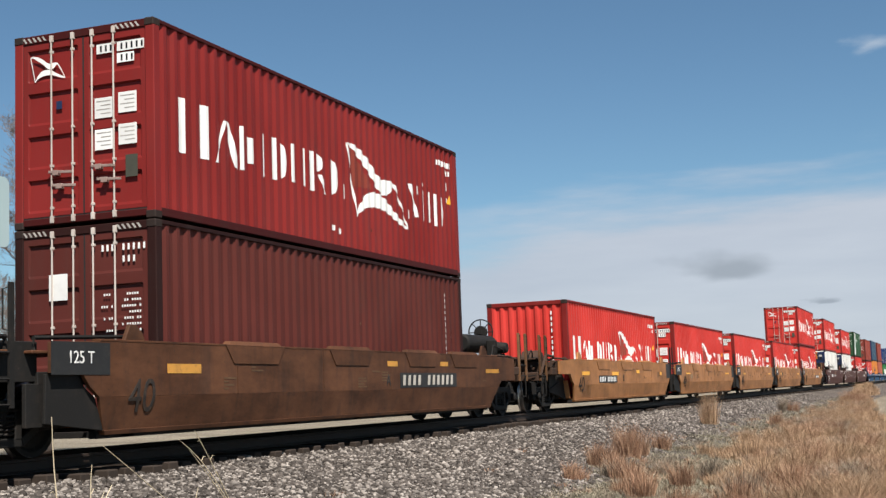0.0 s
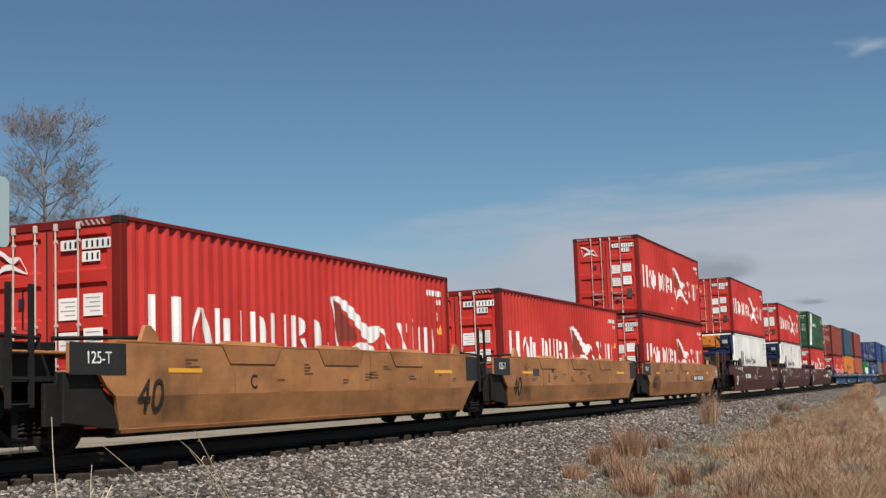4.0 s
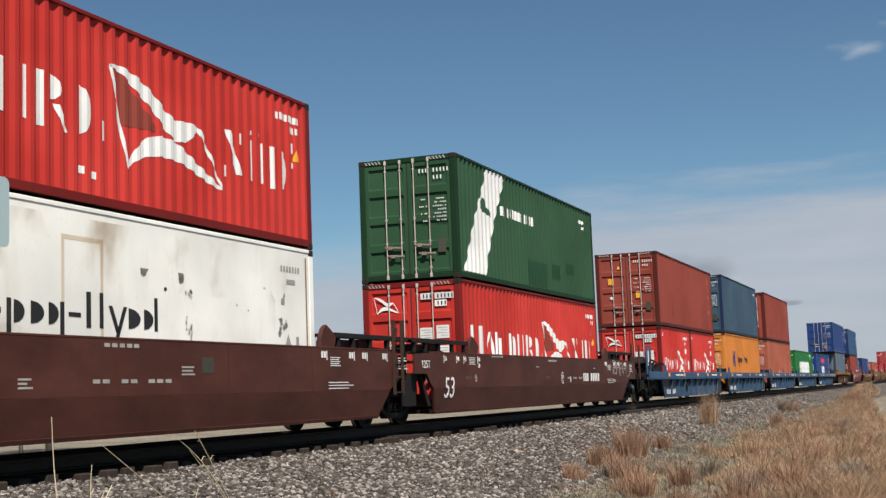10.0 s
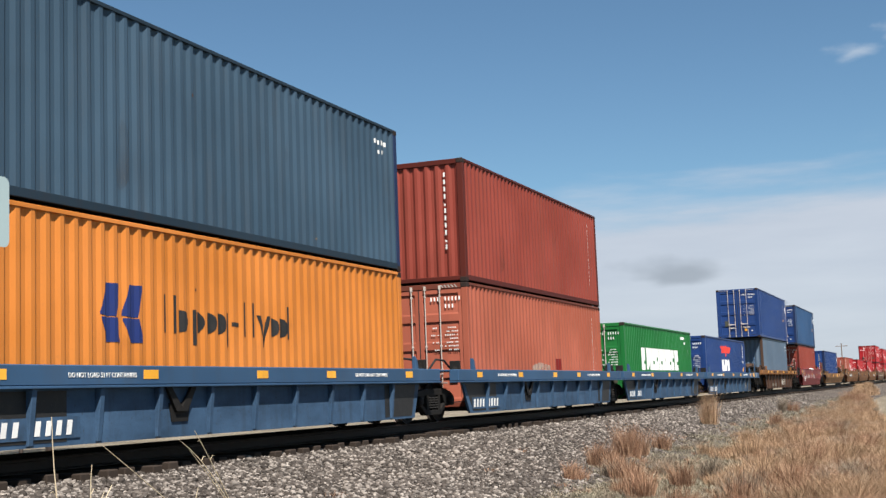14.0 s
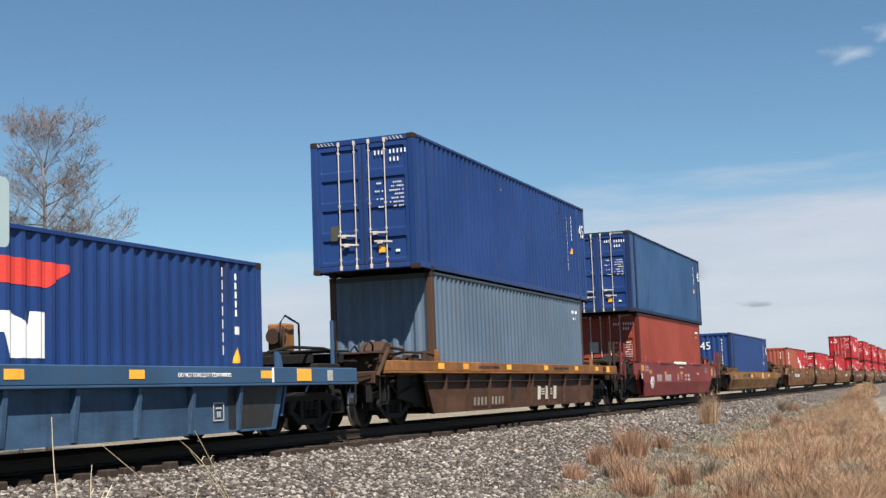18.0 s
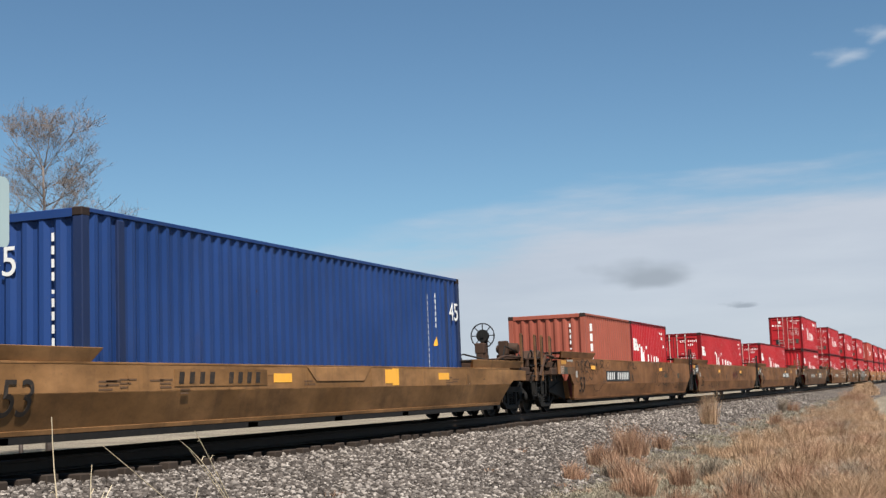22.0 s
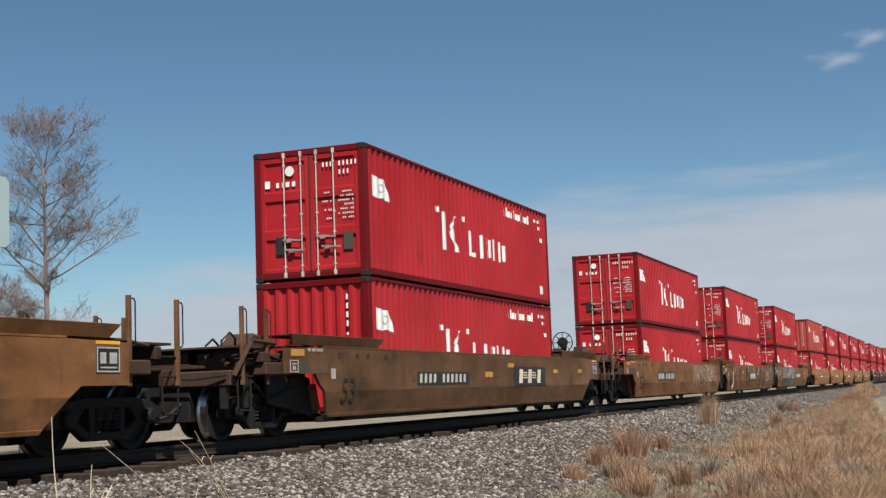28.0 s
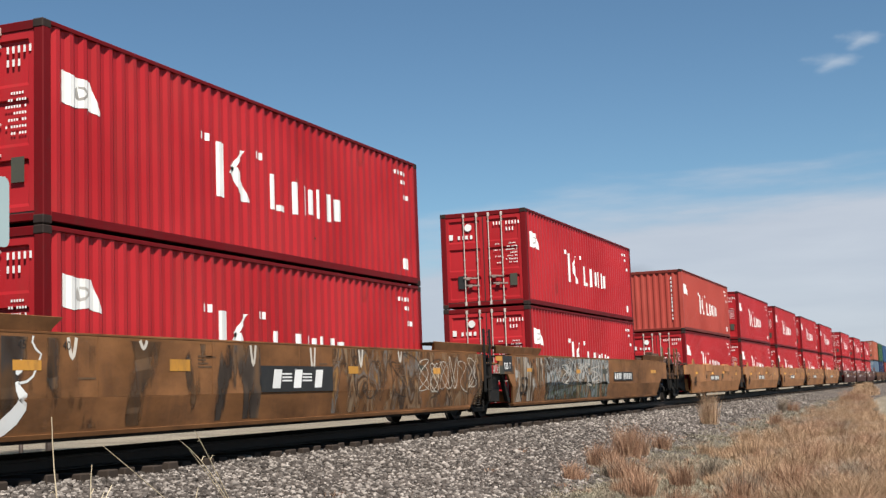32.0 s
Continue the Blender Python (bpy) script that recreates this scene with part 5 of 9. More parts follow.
    for y in (-1.34, 1.34):
        for q in posts:
            part("end_post", kept("epost", post), worn, wagon, (x + s * q, y, 0))
            part("grab_iron", kept("eloop", loop), IRON, wagon, (x + s * q, y, 0))
        part("sill_step", kept("efoot", foot), IRON, wagon, (x + s * 2.96, y, 0))
        part("rung", kept("erung", lambda: Build().tube([(-0.28, 0, 0.98), (0.28, 0, 0.98)], 0.014, 5).tube([(-0.28, 0, 1.25), (0.28, 0, 1.25)], 0.014, 5).mesh("rung")), IRON, wagon, (x + s * 2.96, y, 0))
    part("walkway", kept(("ewalk", s), lambda: Build().box(-0.55, 0.55, -1.25, 1.25, 0, 0.035).mesh("walkway", 0.006)), gear, wagon, (x + s * 2.6, 0, 1.42))
    part("walkway_rail", kept("ewr", lambda: Build().tube([(-1.3, -1.3, 1.36), (-0.6, -1.32, 1.46), (0.6, -1.32, 1.46), (1.2, -1.3, 1.40)], 0.03, 6).mesh("rail")), gear, wagon, (x + s * 1.3, 0, 0))
    part("brake_rod", kept("erod", lambda: Build().tube([(-1.0, -0.9, 0.62), (0.2, -1.0, 0.7), (0.9, -0.95, 0.5)], 0.025, 6).mesh("rod")), IRON, wagon, (x + s * 1.9, 0, 0))
    if brake:
        if brake == 2:
            part("brake_wheel", kept("hw", handwheel_mesh), IRON, wagon, (x + s * 3.38, -0.1, 2.16))
        part("brake_stand", kept("bst", lambda: Build().box(-0.07, 0.07, -0.1, 0.1, 1.12, 1.9).box(-0.08, 0.14, -0.13, 0.13, 1.62, 1.9).mesh("brake_stand", 0.02)), gear, wagon, (x + s * 2.95, 0.1, 0))
        if brake != 3:
            half = 1.05 if brake == 2 else 0.58
            part("air_tank", kept(("tank", half), lambda: Build().tube([(-half, 0, 0), (half, 0, 0)], 0.23, 24).mesh("air_tank", 0.05)), IRON if brake == 2 else gear, wagon, (x + s * (2.25 if brake == 2 else 1.9), -0.35, 1.82 if brake == 2 else 1.55))
        part("brake_valve", kept("valve", lambda: Build().box(-0.22, 0.22, -0.2, 0.2, 1.16, 1.55).lathe([(0.13, -0.32), (0.17, 0.0), (0.1, 0.27)], 0.05, 1.7, 12).box(-0.3, -0.12, -0.12, 0.12, 1.3, 1.9).box(0.2, 0.5, -0.1, 0.3, 1.2, 1.45).mesh("valve", 0.02)), IRON if brake == 2 else gear, wagon, (x + s * 2.55, -0.75, 0))
        part("brake_pipe", kept("pipe", lambda: Build().tube([(-0.6, 0.5, 1.25), (-0.2, 0.3, 1.55), (0.3, 0.3, 1.6), (0.5, -0.4, 1.4), (0.2, -0.9, 1.3)], 0.024, 6).mesh("pipe", 0, True)), IRON, wagon, (x + s * 1.9, 0, 0))
        part("brake_pipe", kept("pipe2", lambda: Build().tube([(-0.5, -0.9, 1.22), (-0.2, -0.9, 1.75), (0.25, -1.0, 1.65), (0.5, -1.0, 1.2)], 0.02, 6).mesh("pipe", 0, True)), IRON, wagon, (x + s * 2.2, 0, 0))
    if wheel:
        part("brake_wheel", kept("hw", handwheel_mesh), IRON, wagon, (x + s * 3.15, 0.25, 2.12))
        part("wheel_stand", kept("wst2", lambda: Build().box(-0.06, 0.06, -0.09, 0.09, 1.12, 2.1).prism([(-0.1, 1.2), (0.35, 1.2), (0.08, 1.9), (-0.06, 1.9)], -0.05, 0.05).mesh("wheel_stand", 0.015)), gear, wagon, (x + s * 3.05, 0.25, 0))
    put("housing", "ehous", lambda: Build().prism([(-2.2, 1.17), (-1.5, 1.17), (-1.5, 1.5), (-1.66, 1.66), (-1.95, 1.7), (-2.2, 1.5)], -0.95, -0.45).box(-1.45, -1.2, -0.85, -0.55, 1.17, 1.48).mesh("housing", 0.03), gear)
    put("hose_loop", "eloops", lambda: Build().tube([(-2.9, -0.9, 1.2), (-2.95, -0.95, 1.55), (-2.7, -0.95, 1.68), (-2.45, -0.9, 1.6), (-2.4, -0.85, 1.25)], 0.02, 6).tube([(-2.75, -0.6, 1.2), (-2.85, -0.6, 1.48), (-2.55, -0.55, 1.6), (-2.2, -0.5, 1.45), (-2.1, -0.5, 1.2)], 0.02, 6).mesh("hose_loop", 0, True), IRON)
    put("pipe_rack", "erack", lambda: Build().tube([(-3.1, -1.1, 1.18), (-2.0, -1.12, 1.3), (-0.7, -1.1, 1.28)], 0.03, 6).tube([(-3.1, -0.75, 1.3), (-1.8, -0.7, 1.42), (-0.7, -0.75, 1.36)], 0.025, 6).box(-1.05, -0.95, -1.2, -0.5, 1.1, 1.34).box(-2.95, -2.85, -1.2, -0.5, 1.1, 1.36).mesh("pipe_rack"), gear)
    coupler(wagon, x + s * 2.85, s)


def plate_with_bars(wagon, x0, x1, z0, z1, y, count, lit=WHITE_MARK, plate=BLACK_MARK):
    """A dark plate with plain bars in place of its signs."""
    key = ("nplate", round(x1 - x0, 2), round(z1 - z0, 2))
    p = part("number_plate", kept(key, lambda: Build().box(0, x1 - x0, -0.006, 0, 0, z1 - z0).mesh("plate")), plate, wagon, (x0, y, z0))
    w, h = x1 - x0, z1 - z0

    def bars():
        b = Build()
        step = w * 0.92 / count
        for k in range(count):
            if k == 4 and count > 6:
                continue
            a = w * 0.04 + k * step
            b.prism([(a, h * 0.16), (a + step * 0.46, h * 0.16), (a + step * 0.46 + h * 0.12, h * 0.84), (a + h * 0.12, h * 0.84)], -0.011, -0.0065)
        return b.mesh("bars")
    tagged(part("sign_line", kept(key + (count,), bars), lit, p), kind="stuff")


def slab_plate(wagon, x0, x1, z0, z1, y, lit=WHITE_MARK, plate=BLACK_MARK):
    """A dark plate with three upright slabs and thin level lines between them."""
    w, h = x1 - x0, z1 - z0
    p = part("emblem_plate", Build().box(0, w, -0.006, 0, 0, h).mesh("plate"), plate, wagon, (x0, y, z0)) if plate else wagon
    at = (0, 0, 0) if plate else (x0, y, z0)
    for q in (0.14, 0.42, 0.72):
        part("slab", Build().prism([(w * q, h * 0.14), (w * (q + 0.1), h * 0.14), (w * (q + 0.13), h * 0.86), (w * (q + 0.03), h * 0.86)], -0.011, -0.0065).mesh("slab"), lit, p, at)
    b = Build()
    for k in range(3):
        for q in (0.27, 0.55):
            b.box(w * q, w * (q + 0.13), -0.010, -0.0065, h * (0.4 + 0.13 * k), h * (0.46 + 0.13 * k))
    tagged(part("sign_line", b.mesh("lines"), lit, p, at), kind="stuff")


def skin(z, mid=0.72, slope=0.16):
    """Where a wagon's side lies at a height, past its crease."""
    return -1.504 + max(0.0, mid - z) * slope


def ribbon(wagon, path, wd, mat, name="sprayed_loop"):
    """One stroke of paint along (x, z) points on the side."""
    b = Build()
    n = len(path)
    for q, (px, pz) in enumerate(path):
        (ax, az), (bx, bz) = path[min(q + 1, n - 1)], path[max(q - 1, 0)]
        m = math.hypot(ax - bx, az - bz) + 1e-6
        dx, dz = (ax - bx) / m, (az - bz) / m
        w = wd(q / (n - 1)) if callable(wd) else wd
        for s in (1, -1):
            z = pz + s * dx * w
            b.v.append((px - s * dz * w, skin(z), z))
    b.f = [(2 * q, 2 * q + 1, 2 * q + 3, 2 * q + 2) for q in range(n - 1)]
    part(name, b.mesh("stroke"), mat, wagon)


def graffiti(wagon, x0, x1, z0, z1, mat, seed, loops):
    """Loose sprayed loops that form no writing, each a part."""
    rnd = random.Random(seed)
    for k in range(loops):
        cx, cz = x0 + (x1 - x0) * (k + 0.5) / loops, (z0 + z1) / 2 + rnd.uniform(-0.08, 0.08)
        a, h = (x1 - x0) / loops * rnd.uniform(0.35, 0.6), (z1 - z0) / 2 * rnd.uniform(0.6, 0.95)
        ph, n = rnd.uniform(0, 6), 60
        turns, skew, drift = rnd.choice((0.8, 1.3, 1.8, 3.2)), rnd.uniform(0.5, 2.6), rnd.uniform(-0.3, 0.8)
        path = [(cx + a * (math.sin(turns * 2 * math.pi * q / n + ph) + drift * (q / n - 0.5)), cz + h * math.cos(2 * math.pi * q / n * skew + ph * 1.7)) for q in range(n)]
        ribbon(wagon, path, rnd.uniform(0.006, 0.011), mat)


def rings(wagon, x0, x1, z0, z1, mat, seed, count):
    """Overlapping sprayed rings with tails, in two rows."""
    rnd = random.Random(seed)
    for k in range(count):
        cx = x0 + (x1 - x0) * ((k // 2) + 0.5 + rnd.uniform(-0.2, 0.2)) / ((count + 1) // 2)
        h = (z1 - z0) * rnd.uniform(0.22, 0.32)
        cz = (z1 - h if k % 2 == 0 else z0 + h) + rnd.uniform(-0.04, 0.04)
        a, ph, n = h * rnd.uniform(0.9, 1.5), rnd.uniform(0, 6.28), 44
        turn = rnd.choice((1.05, 1.25, 0.85))
        path = [(cx + a * (1 + 0.22 * math.sin(2 * ph + 3.7 * q / n)) * math.cos(ph + 2 * math.pi * turn * q / n) + 0.25 * max(0.0, q / n - 0.75) * a, cz + h * math.sin(ph + 2 * math.pi * turn * q / n) * (1 - 0.3 * max(0.0, q / n - 0.8))) for q in range(n)]
        ribbon(wagon, path, rnd.uniform(0.008, 0.013), mat)


def arches(wagon, x0, x1, z0, z1, mat, seed, count):
    """Tall sprayed arches, one inside another, with a zigzag down the middle."""
    rnd = random.Random(seed)
    step = (x1 - x0) / count
    for k in range(count):
        cx, top = x0 + (k + 0.5) * step, z1 - rnd.uniform(0.0, 0.06)
        lean, n = rnd.uniform(-0.1, 0.1), 40
        for f in (1.0, 0.55):
            if f < 1 and rnd.random() < 0.3:
                continue
            w, lo = step * 0.52 * f, z0 + (1 - f) * 0.35 + rnd.uniform(0, 0.12)
            hi = top - (1 - f) * 0.35
            path = []
            for q in range(n):
                t = q / (n - 1)
                a = math.pi * (1 - t)
                z = lo + (hi - lo) * math.sin(a) ** 0.45
                path.append((cx + w * math.cos(a) * (1 + 0.12 * math.sin(5 * t + k)) + lean * (z - lo), z))
            ribbon(wagon, path, rnd.uniform(0.012, 0.021), mat)
        if z1 - z0 > 0.9 and rnd.random() < 0.6:
            zig = [(cx + 0.05 * (-1) ** q + 0.02 * q, z0 + 0.3 + 0.07 * q) for q in range(8)]
            ribbon(wagon, zig, 0.01, mat)


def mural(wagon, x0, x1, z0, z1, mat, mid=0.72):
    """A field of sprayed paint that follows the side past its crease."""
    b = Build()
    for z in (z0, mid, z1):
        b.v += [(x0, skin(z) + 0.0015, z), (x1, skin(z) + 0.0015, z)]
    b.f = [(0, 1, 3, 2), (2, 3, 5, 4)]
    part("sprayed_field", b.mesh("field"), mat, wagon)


def smooth_side(Lw, zt, zm, zb, f_end, r_end, piece, lean=0.06):
    """Side of a well: upright sheet above, leaning sheet below, cut back over the trucks, with chords."""
    b = Build()
    fx = -1.9 if f_end else -1.45
    rx = Lw + (1.78 if r_end else 0.95)
    fs, rs = 1.02, 0.86
    y0, y1, yb = -1.5, -1.44, -1.5 + lean
    if piece == "upper":
        b.prism([(-0.52, zm), (Lw + 0.55, zm), (Lw + 0.78, rs), (rx, rs), (rx, zt - 0.03), (Lw + 0.5, zt), (-0.5, zt), (fx, zt - 0.03), (fx, fs), (-0.86, fs), (-0.70, zm + 0.12)], y0, y1)
    elif piece == "lower":
        a = [(-0.52, y0, zm), (Lw + 0.55, y0, zm), (Lw + 0.06, yb, zb), (-0.34, yb, zb)]
        b.loft(a, [(x, y + 0.05, z) for x, y, z in a])
    elif piece == "bottom":
        b.loft([(-0.34, yb - 0.015, zb - 0.005), (Lw + 0.05, yb - 0.015, zb - 0.005), (Lw + 0.1, yb - 0.03, zb + 0.055), (-0.37, yb - 0.03, zb + 0.055)], [(-0.34, yb + 0.12, zb - 0.005), (Lw + 0.05, yb + 0.12, zb - 0.005), (Lw + 0.1, yb + 0.10, zb + 0.055), (-0.37, yb + 0.10, zb + 0.055)])
    else:
        b.box(-0.5, Lw + 0.5, y0 - 0.004, -1.36, zt, zt + 0.03)
    return b.mesh("side_" + piece, 0.004)


SIDE_PARTS = (("side_sheet", "upper"), ("lower_sheet", "lower"), ("bottom_chord", "bottom"), ("top_chord", "top"))


def guide_mesh():
    """A hinged guide: a trapezium on the side with a hood over the top edge."""
    b = Build()
    b.prism([(-0.68, -0.27), (0.68, -0.27), (0.93, 0.02), (-0.93, 0.02)], -0.014, 0.0)
    b.loft([(-0.84, -0.02, 0.0), (0.84, -0.02, 0.0), (0.74, 0.02, 0.07), (-0.74, 0.02, 0.07)], [(-0.84, 0.12, 0.0), (0.84, 0.12, 0.0), (0.74, 0.12, 0.07), (-0.74, 0.12, 0.07)])
    return b.mesh("guide", 0.006)


def well_wagon(w0, w1, paint, label, top=1.42, mid=0.72, low=0.25, f_end=False, r_end=False, plate=None, big="", brake=1, own_truck=True, guides=(), tri=True, ladder_tag="125-T", seed=1, front_truck=False, iron=None, gap=3.72, dark_stub=False, flaps=False, ears=False, rear_dark=False, lean=0.075, tapes=True, letter="B", letter_x=0, tape_at=(), data_panel=False, wheel=False):
    """One unit of a stack train: smooth-sided well between two trucks."""
    Lw = w1 - w0
    w = root("well_wagon", (w0, TRACK_Y, 0), label, "railway wagon", "wagons of the freight train")
    m = WAGON[paint]
    Lr = round(Lw, 2)
    for nm, pc in SIDE_PARTS:
        part(nm, kept(("ss", pc, Lr, top, mid, low, f_end, r_end, lean), lambda: smooth_side(Lw, top, mid, low, f_end, r_end, pc, lean)), m, w)
        far = part(nm, kept(("ss", pc, Lr, top, mid, low, r_end, f_end, lean), lambda: smooth_side(Lw, top, mid, low, r_end, f_end, pc, lean)), m, w, (Lw, 0, 0))
        far.rotation_euler = (0, 0, math.pi)
    seam = kept(("seam", top, mid), lambda: Build().box(-0.012, 0.012, -1.504, -1.498, mid, top).mesh("seam"))
    for k in range(1, int(Lw / 2.4)):
        part("weld_seam", seam, m, w, (Lw * k / int(Lw / 2.4), 0, 0))
    part("floor_frame", kept(("ff", round(Lw, 2)), lambda: floor_frame(Lw)), IRON, w)
    for x, s, end in ((0, -1, f_end), (Lw, 1, r_end)):
        if end:
            end_fittings(w, x, s, m, top, brake if s > 0 else 0, wheel and s < 0, (2.68, 3.24) if Lw < 14.5 else (2.0, 3.15) if s > 0 else (2.24, 3.0))
        else:
            part("bulkhead", kept(("blk", s), lambda: Build().loft([(s * 0.42, -1.35, 0.35), (s * 0.42, 1.35, 0.35), (s * 0.5, 1.35, 0.35), (s * 0.5, -1.35, 0.35)], [(s * 0.5, -1.35, 0.62), (s * 0.5, 1.35, 0.62), (s * 0.58, 1.35, 0.62), (s * 0.58, -1.35, 0.62)]).mesh("bulkhead")), m, w, (x, 0, 0))
            part("centre_sill", kept(("artsill", s), lambda: Build().box(min(s * 0.5, s * 1.75), max(s * 0.5, s * 1.75), -0.35, 0.35, 0.74, 1.1).mesh("sill", 0.02)), m, w, (x, 0, 0))
            # the same added dark fill for the shade beneath a joint
            part("under_gear", kept(("artgear", s), lambda: Build().box(min(s * 0.45, s * 1.8), max(s * 0.45, s * 1.8), -0.55, 0.55, 0.3, 1.05).box(min(s * 0.45, s * 0.8), max(s * 0.45, s * 0.8), -1.1, 1.1, 0.4, 1.0).mesh("under_gear", 0.02)), IRON, w, (x, 0, 0))
            part("deck", kept(("artdeck", s), lambda: Build().box(min(s * 0.6, s * 1.7), max(s * 0.6, s * 1.7), -1.42, 1.42, 1.25, 1.29).mesh("deck", 0.01)), m, w, (x, 0, 0))
            if s < 0:
                # added dark plates fill the gap between units and the pocket's edge
                part("joint_plate", kept("jplate", lambda: Build().box(-2.35, -1.46, -1.30, -1.24, 0.92, 1.40).box(-1.5, -0.55, -1.34, -1.28, 0.88, 1.04).box(-1.72, -1.1, -1.34, -1.28, 0.38, 0.9).mesh("joint_plate", 0.008)), IRON, w)
                part("joint_plate", kept("jplate2", lambda: Build().prism([(-0.9, 1.0), (-1.0, 1.0), (-0.62, 0.36), (-0.44, 0.36)], -1.40, -1.30).mesh("joint_plate", 0.008)), IRON, w)
                part("ladder", kept("artladder", lambda: joint_ladder()), IRON if dark_stub else WAGON["gear_brown"], w, (-2.4, -1.53, 0))
                part("ladder", kept("artladder", lambda: joint_ladder()), IRON if dark_stub else WAGON["gear_brown"], w, (-2.4, 1.53, 0))
            part("walkway_rail", kept(("wrail", s), lambda: Build().tube([(s * 1.6, -1.36, 1.27), (s * 1.6, -1.36, 1.44), (s * -0.2, -1.36, 1.50), (s * -0.45, -1.4, 1.44)], 0.03, 6).mesh("rail")), IRON, w, (x, 0, 0))
    if tri:
        for x in (0.05, Lw - 0.55):
            for y in (-1.47, 1.41):
                part("corner_guide", kept("cguide", lambda: Build().prism([(0, 0), (0.5, 0), (0.42, 0.14), (0.28, 0.24), (0.14, 0.24)], 0, 0.06).mesh("corner_guide", 0.01)), m, w, (x, y, top))
    if ears:
        for x in (1.78, Lw - 2.3):
            for y in (-1.46, 1.38):
                part("corner_ear", kept("ear", lambda: Build().prism([(0.02, 0), (0.56, 0), (0.64, 0.2), (0.56, 0.28), (0.28, 0.42), (0.14, 0.36), (0.04, 0.2)], 0, 0.08).mesh("corner_ear", 0.015)), m, w, (x, y, top))
        for x, s in ((1.7, -1), (Lw - 1.7, 1)):
            b0 = min(x, x + s * 3.2)
            wk = part("raised_walkway", kept("rwalk", lambda: Build().box(0, 3.2, -1.46, -0.85, 0.25, 0.29).box(0, 3.2, -1.48, -1.44, 0.20, 0.29).mesh("raised_walkway", 0.006)), IRON, w, (b0, 0, top))
            for q in (0.15, 0.75, 1.5, 2.3, 3.05):
                part("stub", kept("rstub", lambda: Build().box(-0.04, 0.04, -1.46, -1.38, 0.0, 0.26).mesh("stub", 0.004)), IRON, wk, (q, 0, 0))
            part("block", kept("rblock", lambda: Build().box(0.25, 1.1, -1.35, -0.95, 0.0, 0.18).box(1.2, 1.8, -1.35, -0.95, 0.0, 0.2).mesh("block", 0.01)), m, wk)
    if flaps:
        for x in (-1.6, Lw - 2.0):
            part("end_flap", kept("flap", lambda: Build().loft([(0, -1.47, 0.03), (3.4, -1.47, 0.03), (3.6, -1.52, 0.21), (-0.1, -1.52, 0.21)], [(0, -1.40, 0.03), (3.4, -1.40, 0.03), (3.6, -1.48, 0.21), (-0.1, -1.48, 0.21)]).mesh("end_flap", 0.006)), m, w, (x, 0, top))
            part("end_plate", kept("flapt", lambda: Build().box(-0.1, 3.6, -1.48, -0.9, 0.17, 0.2).mesh("end_plate", 0.006)), IRON, w, (x, 0, top))
    for g in guides:
        part("guide", kept("guide", guide_mesh), m, w, (g * Lw, -1.5, top + 0.01))
    truck(w, Lw + (1.9 if r_end else gap / 2), iron or IRON) if (r_end or own_truck) else None
    if f_end or front_truck:
        truck(w, -1.9, iron or IRON)
    wagon_marks(w, Lw, top, mid, low, plate, big, ladder_tag, seed, dark_stub, rear_dark, paint, lean, tapes, letter, letter_x, tape_at, data_panel)
    return rolls(w)


def floor_frame(Lw):
    b = Build()
    for x in (0.1, Lw * 0.33, Lw * 0.5, Lw * 0.67, Lw - 0.4):
        b.box(x, x + 0.3, -1.36, 1.36, 0.2, 0.28)
    for y in (-1.36, 1.24):
        b.box(-0.4, Lw + 0.1, y, y + 0.12, 0.2, 0.3)
    return b.mesh("floor_frame")


def bent_number(text, mid, slope):
    """Figures that follow the crease of a wagon's side; their foot at 0.5 above the rail."""
    def make():
        me = lettering(text, 0.62, 0.12).copy()
        for v in me.vertices:
            z = v.co.z + 0.52
            v.co.y += max(0.0, mid - z) * slope
        return me
    return kept(("bent", text, mid, round(slope, 3)), make)


def ring_stamp():
    """A thin painted ring with three short lines in it."""
    b = Build()
    n = 20
    for k in range(n):
        a, c = 2 * math.pi * k / n, 2 * math.pi * (k + 1) / n
        i = len(b.v)
        b.v += [(0.14 * r * math.cos(q), -0.005, 0.16 * r * math.sin(q)) for q, r in ((a, 0.86), (a, 1.0), (c, 1.0), (c, 0.86))]
        b.f += [(i, i + 1, i + 2, i + 3)]
    for z, hw in ((0.05, 0.08), (0.0, 0.06), (-0.08, 0.03)):
        b.box(-hw, hw, -0.005, -0.003, z - 0.012, z + 0.012)
    return b.mesh("round_stamp")


def framed_stamp():
    """A thin painted frame, upright, with a short line and two bars in it."""
    b = Build()
    for x0, x1, z0, z1 in ((0, 0.26, 0, 0.018), (0, 0.26, 0.232, 0.25), (0, 0.018, 0.018, 0.232), (0.242, 0.26, 0.018, 0.232), (0.06, 0.2, 0.16, 0.185), (0.09, 0.12, 0.05, 0.13), (0.14, 0.17, 0.05, 0.13)):
        b.box(x0, x1, -0.005, 0, z0, z1)
    return b.mesh("framed_stamp")


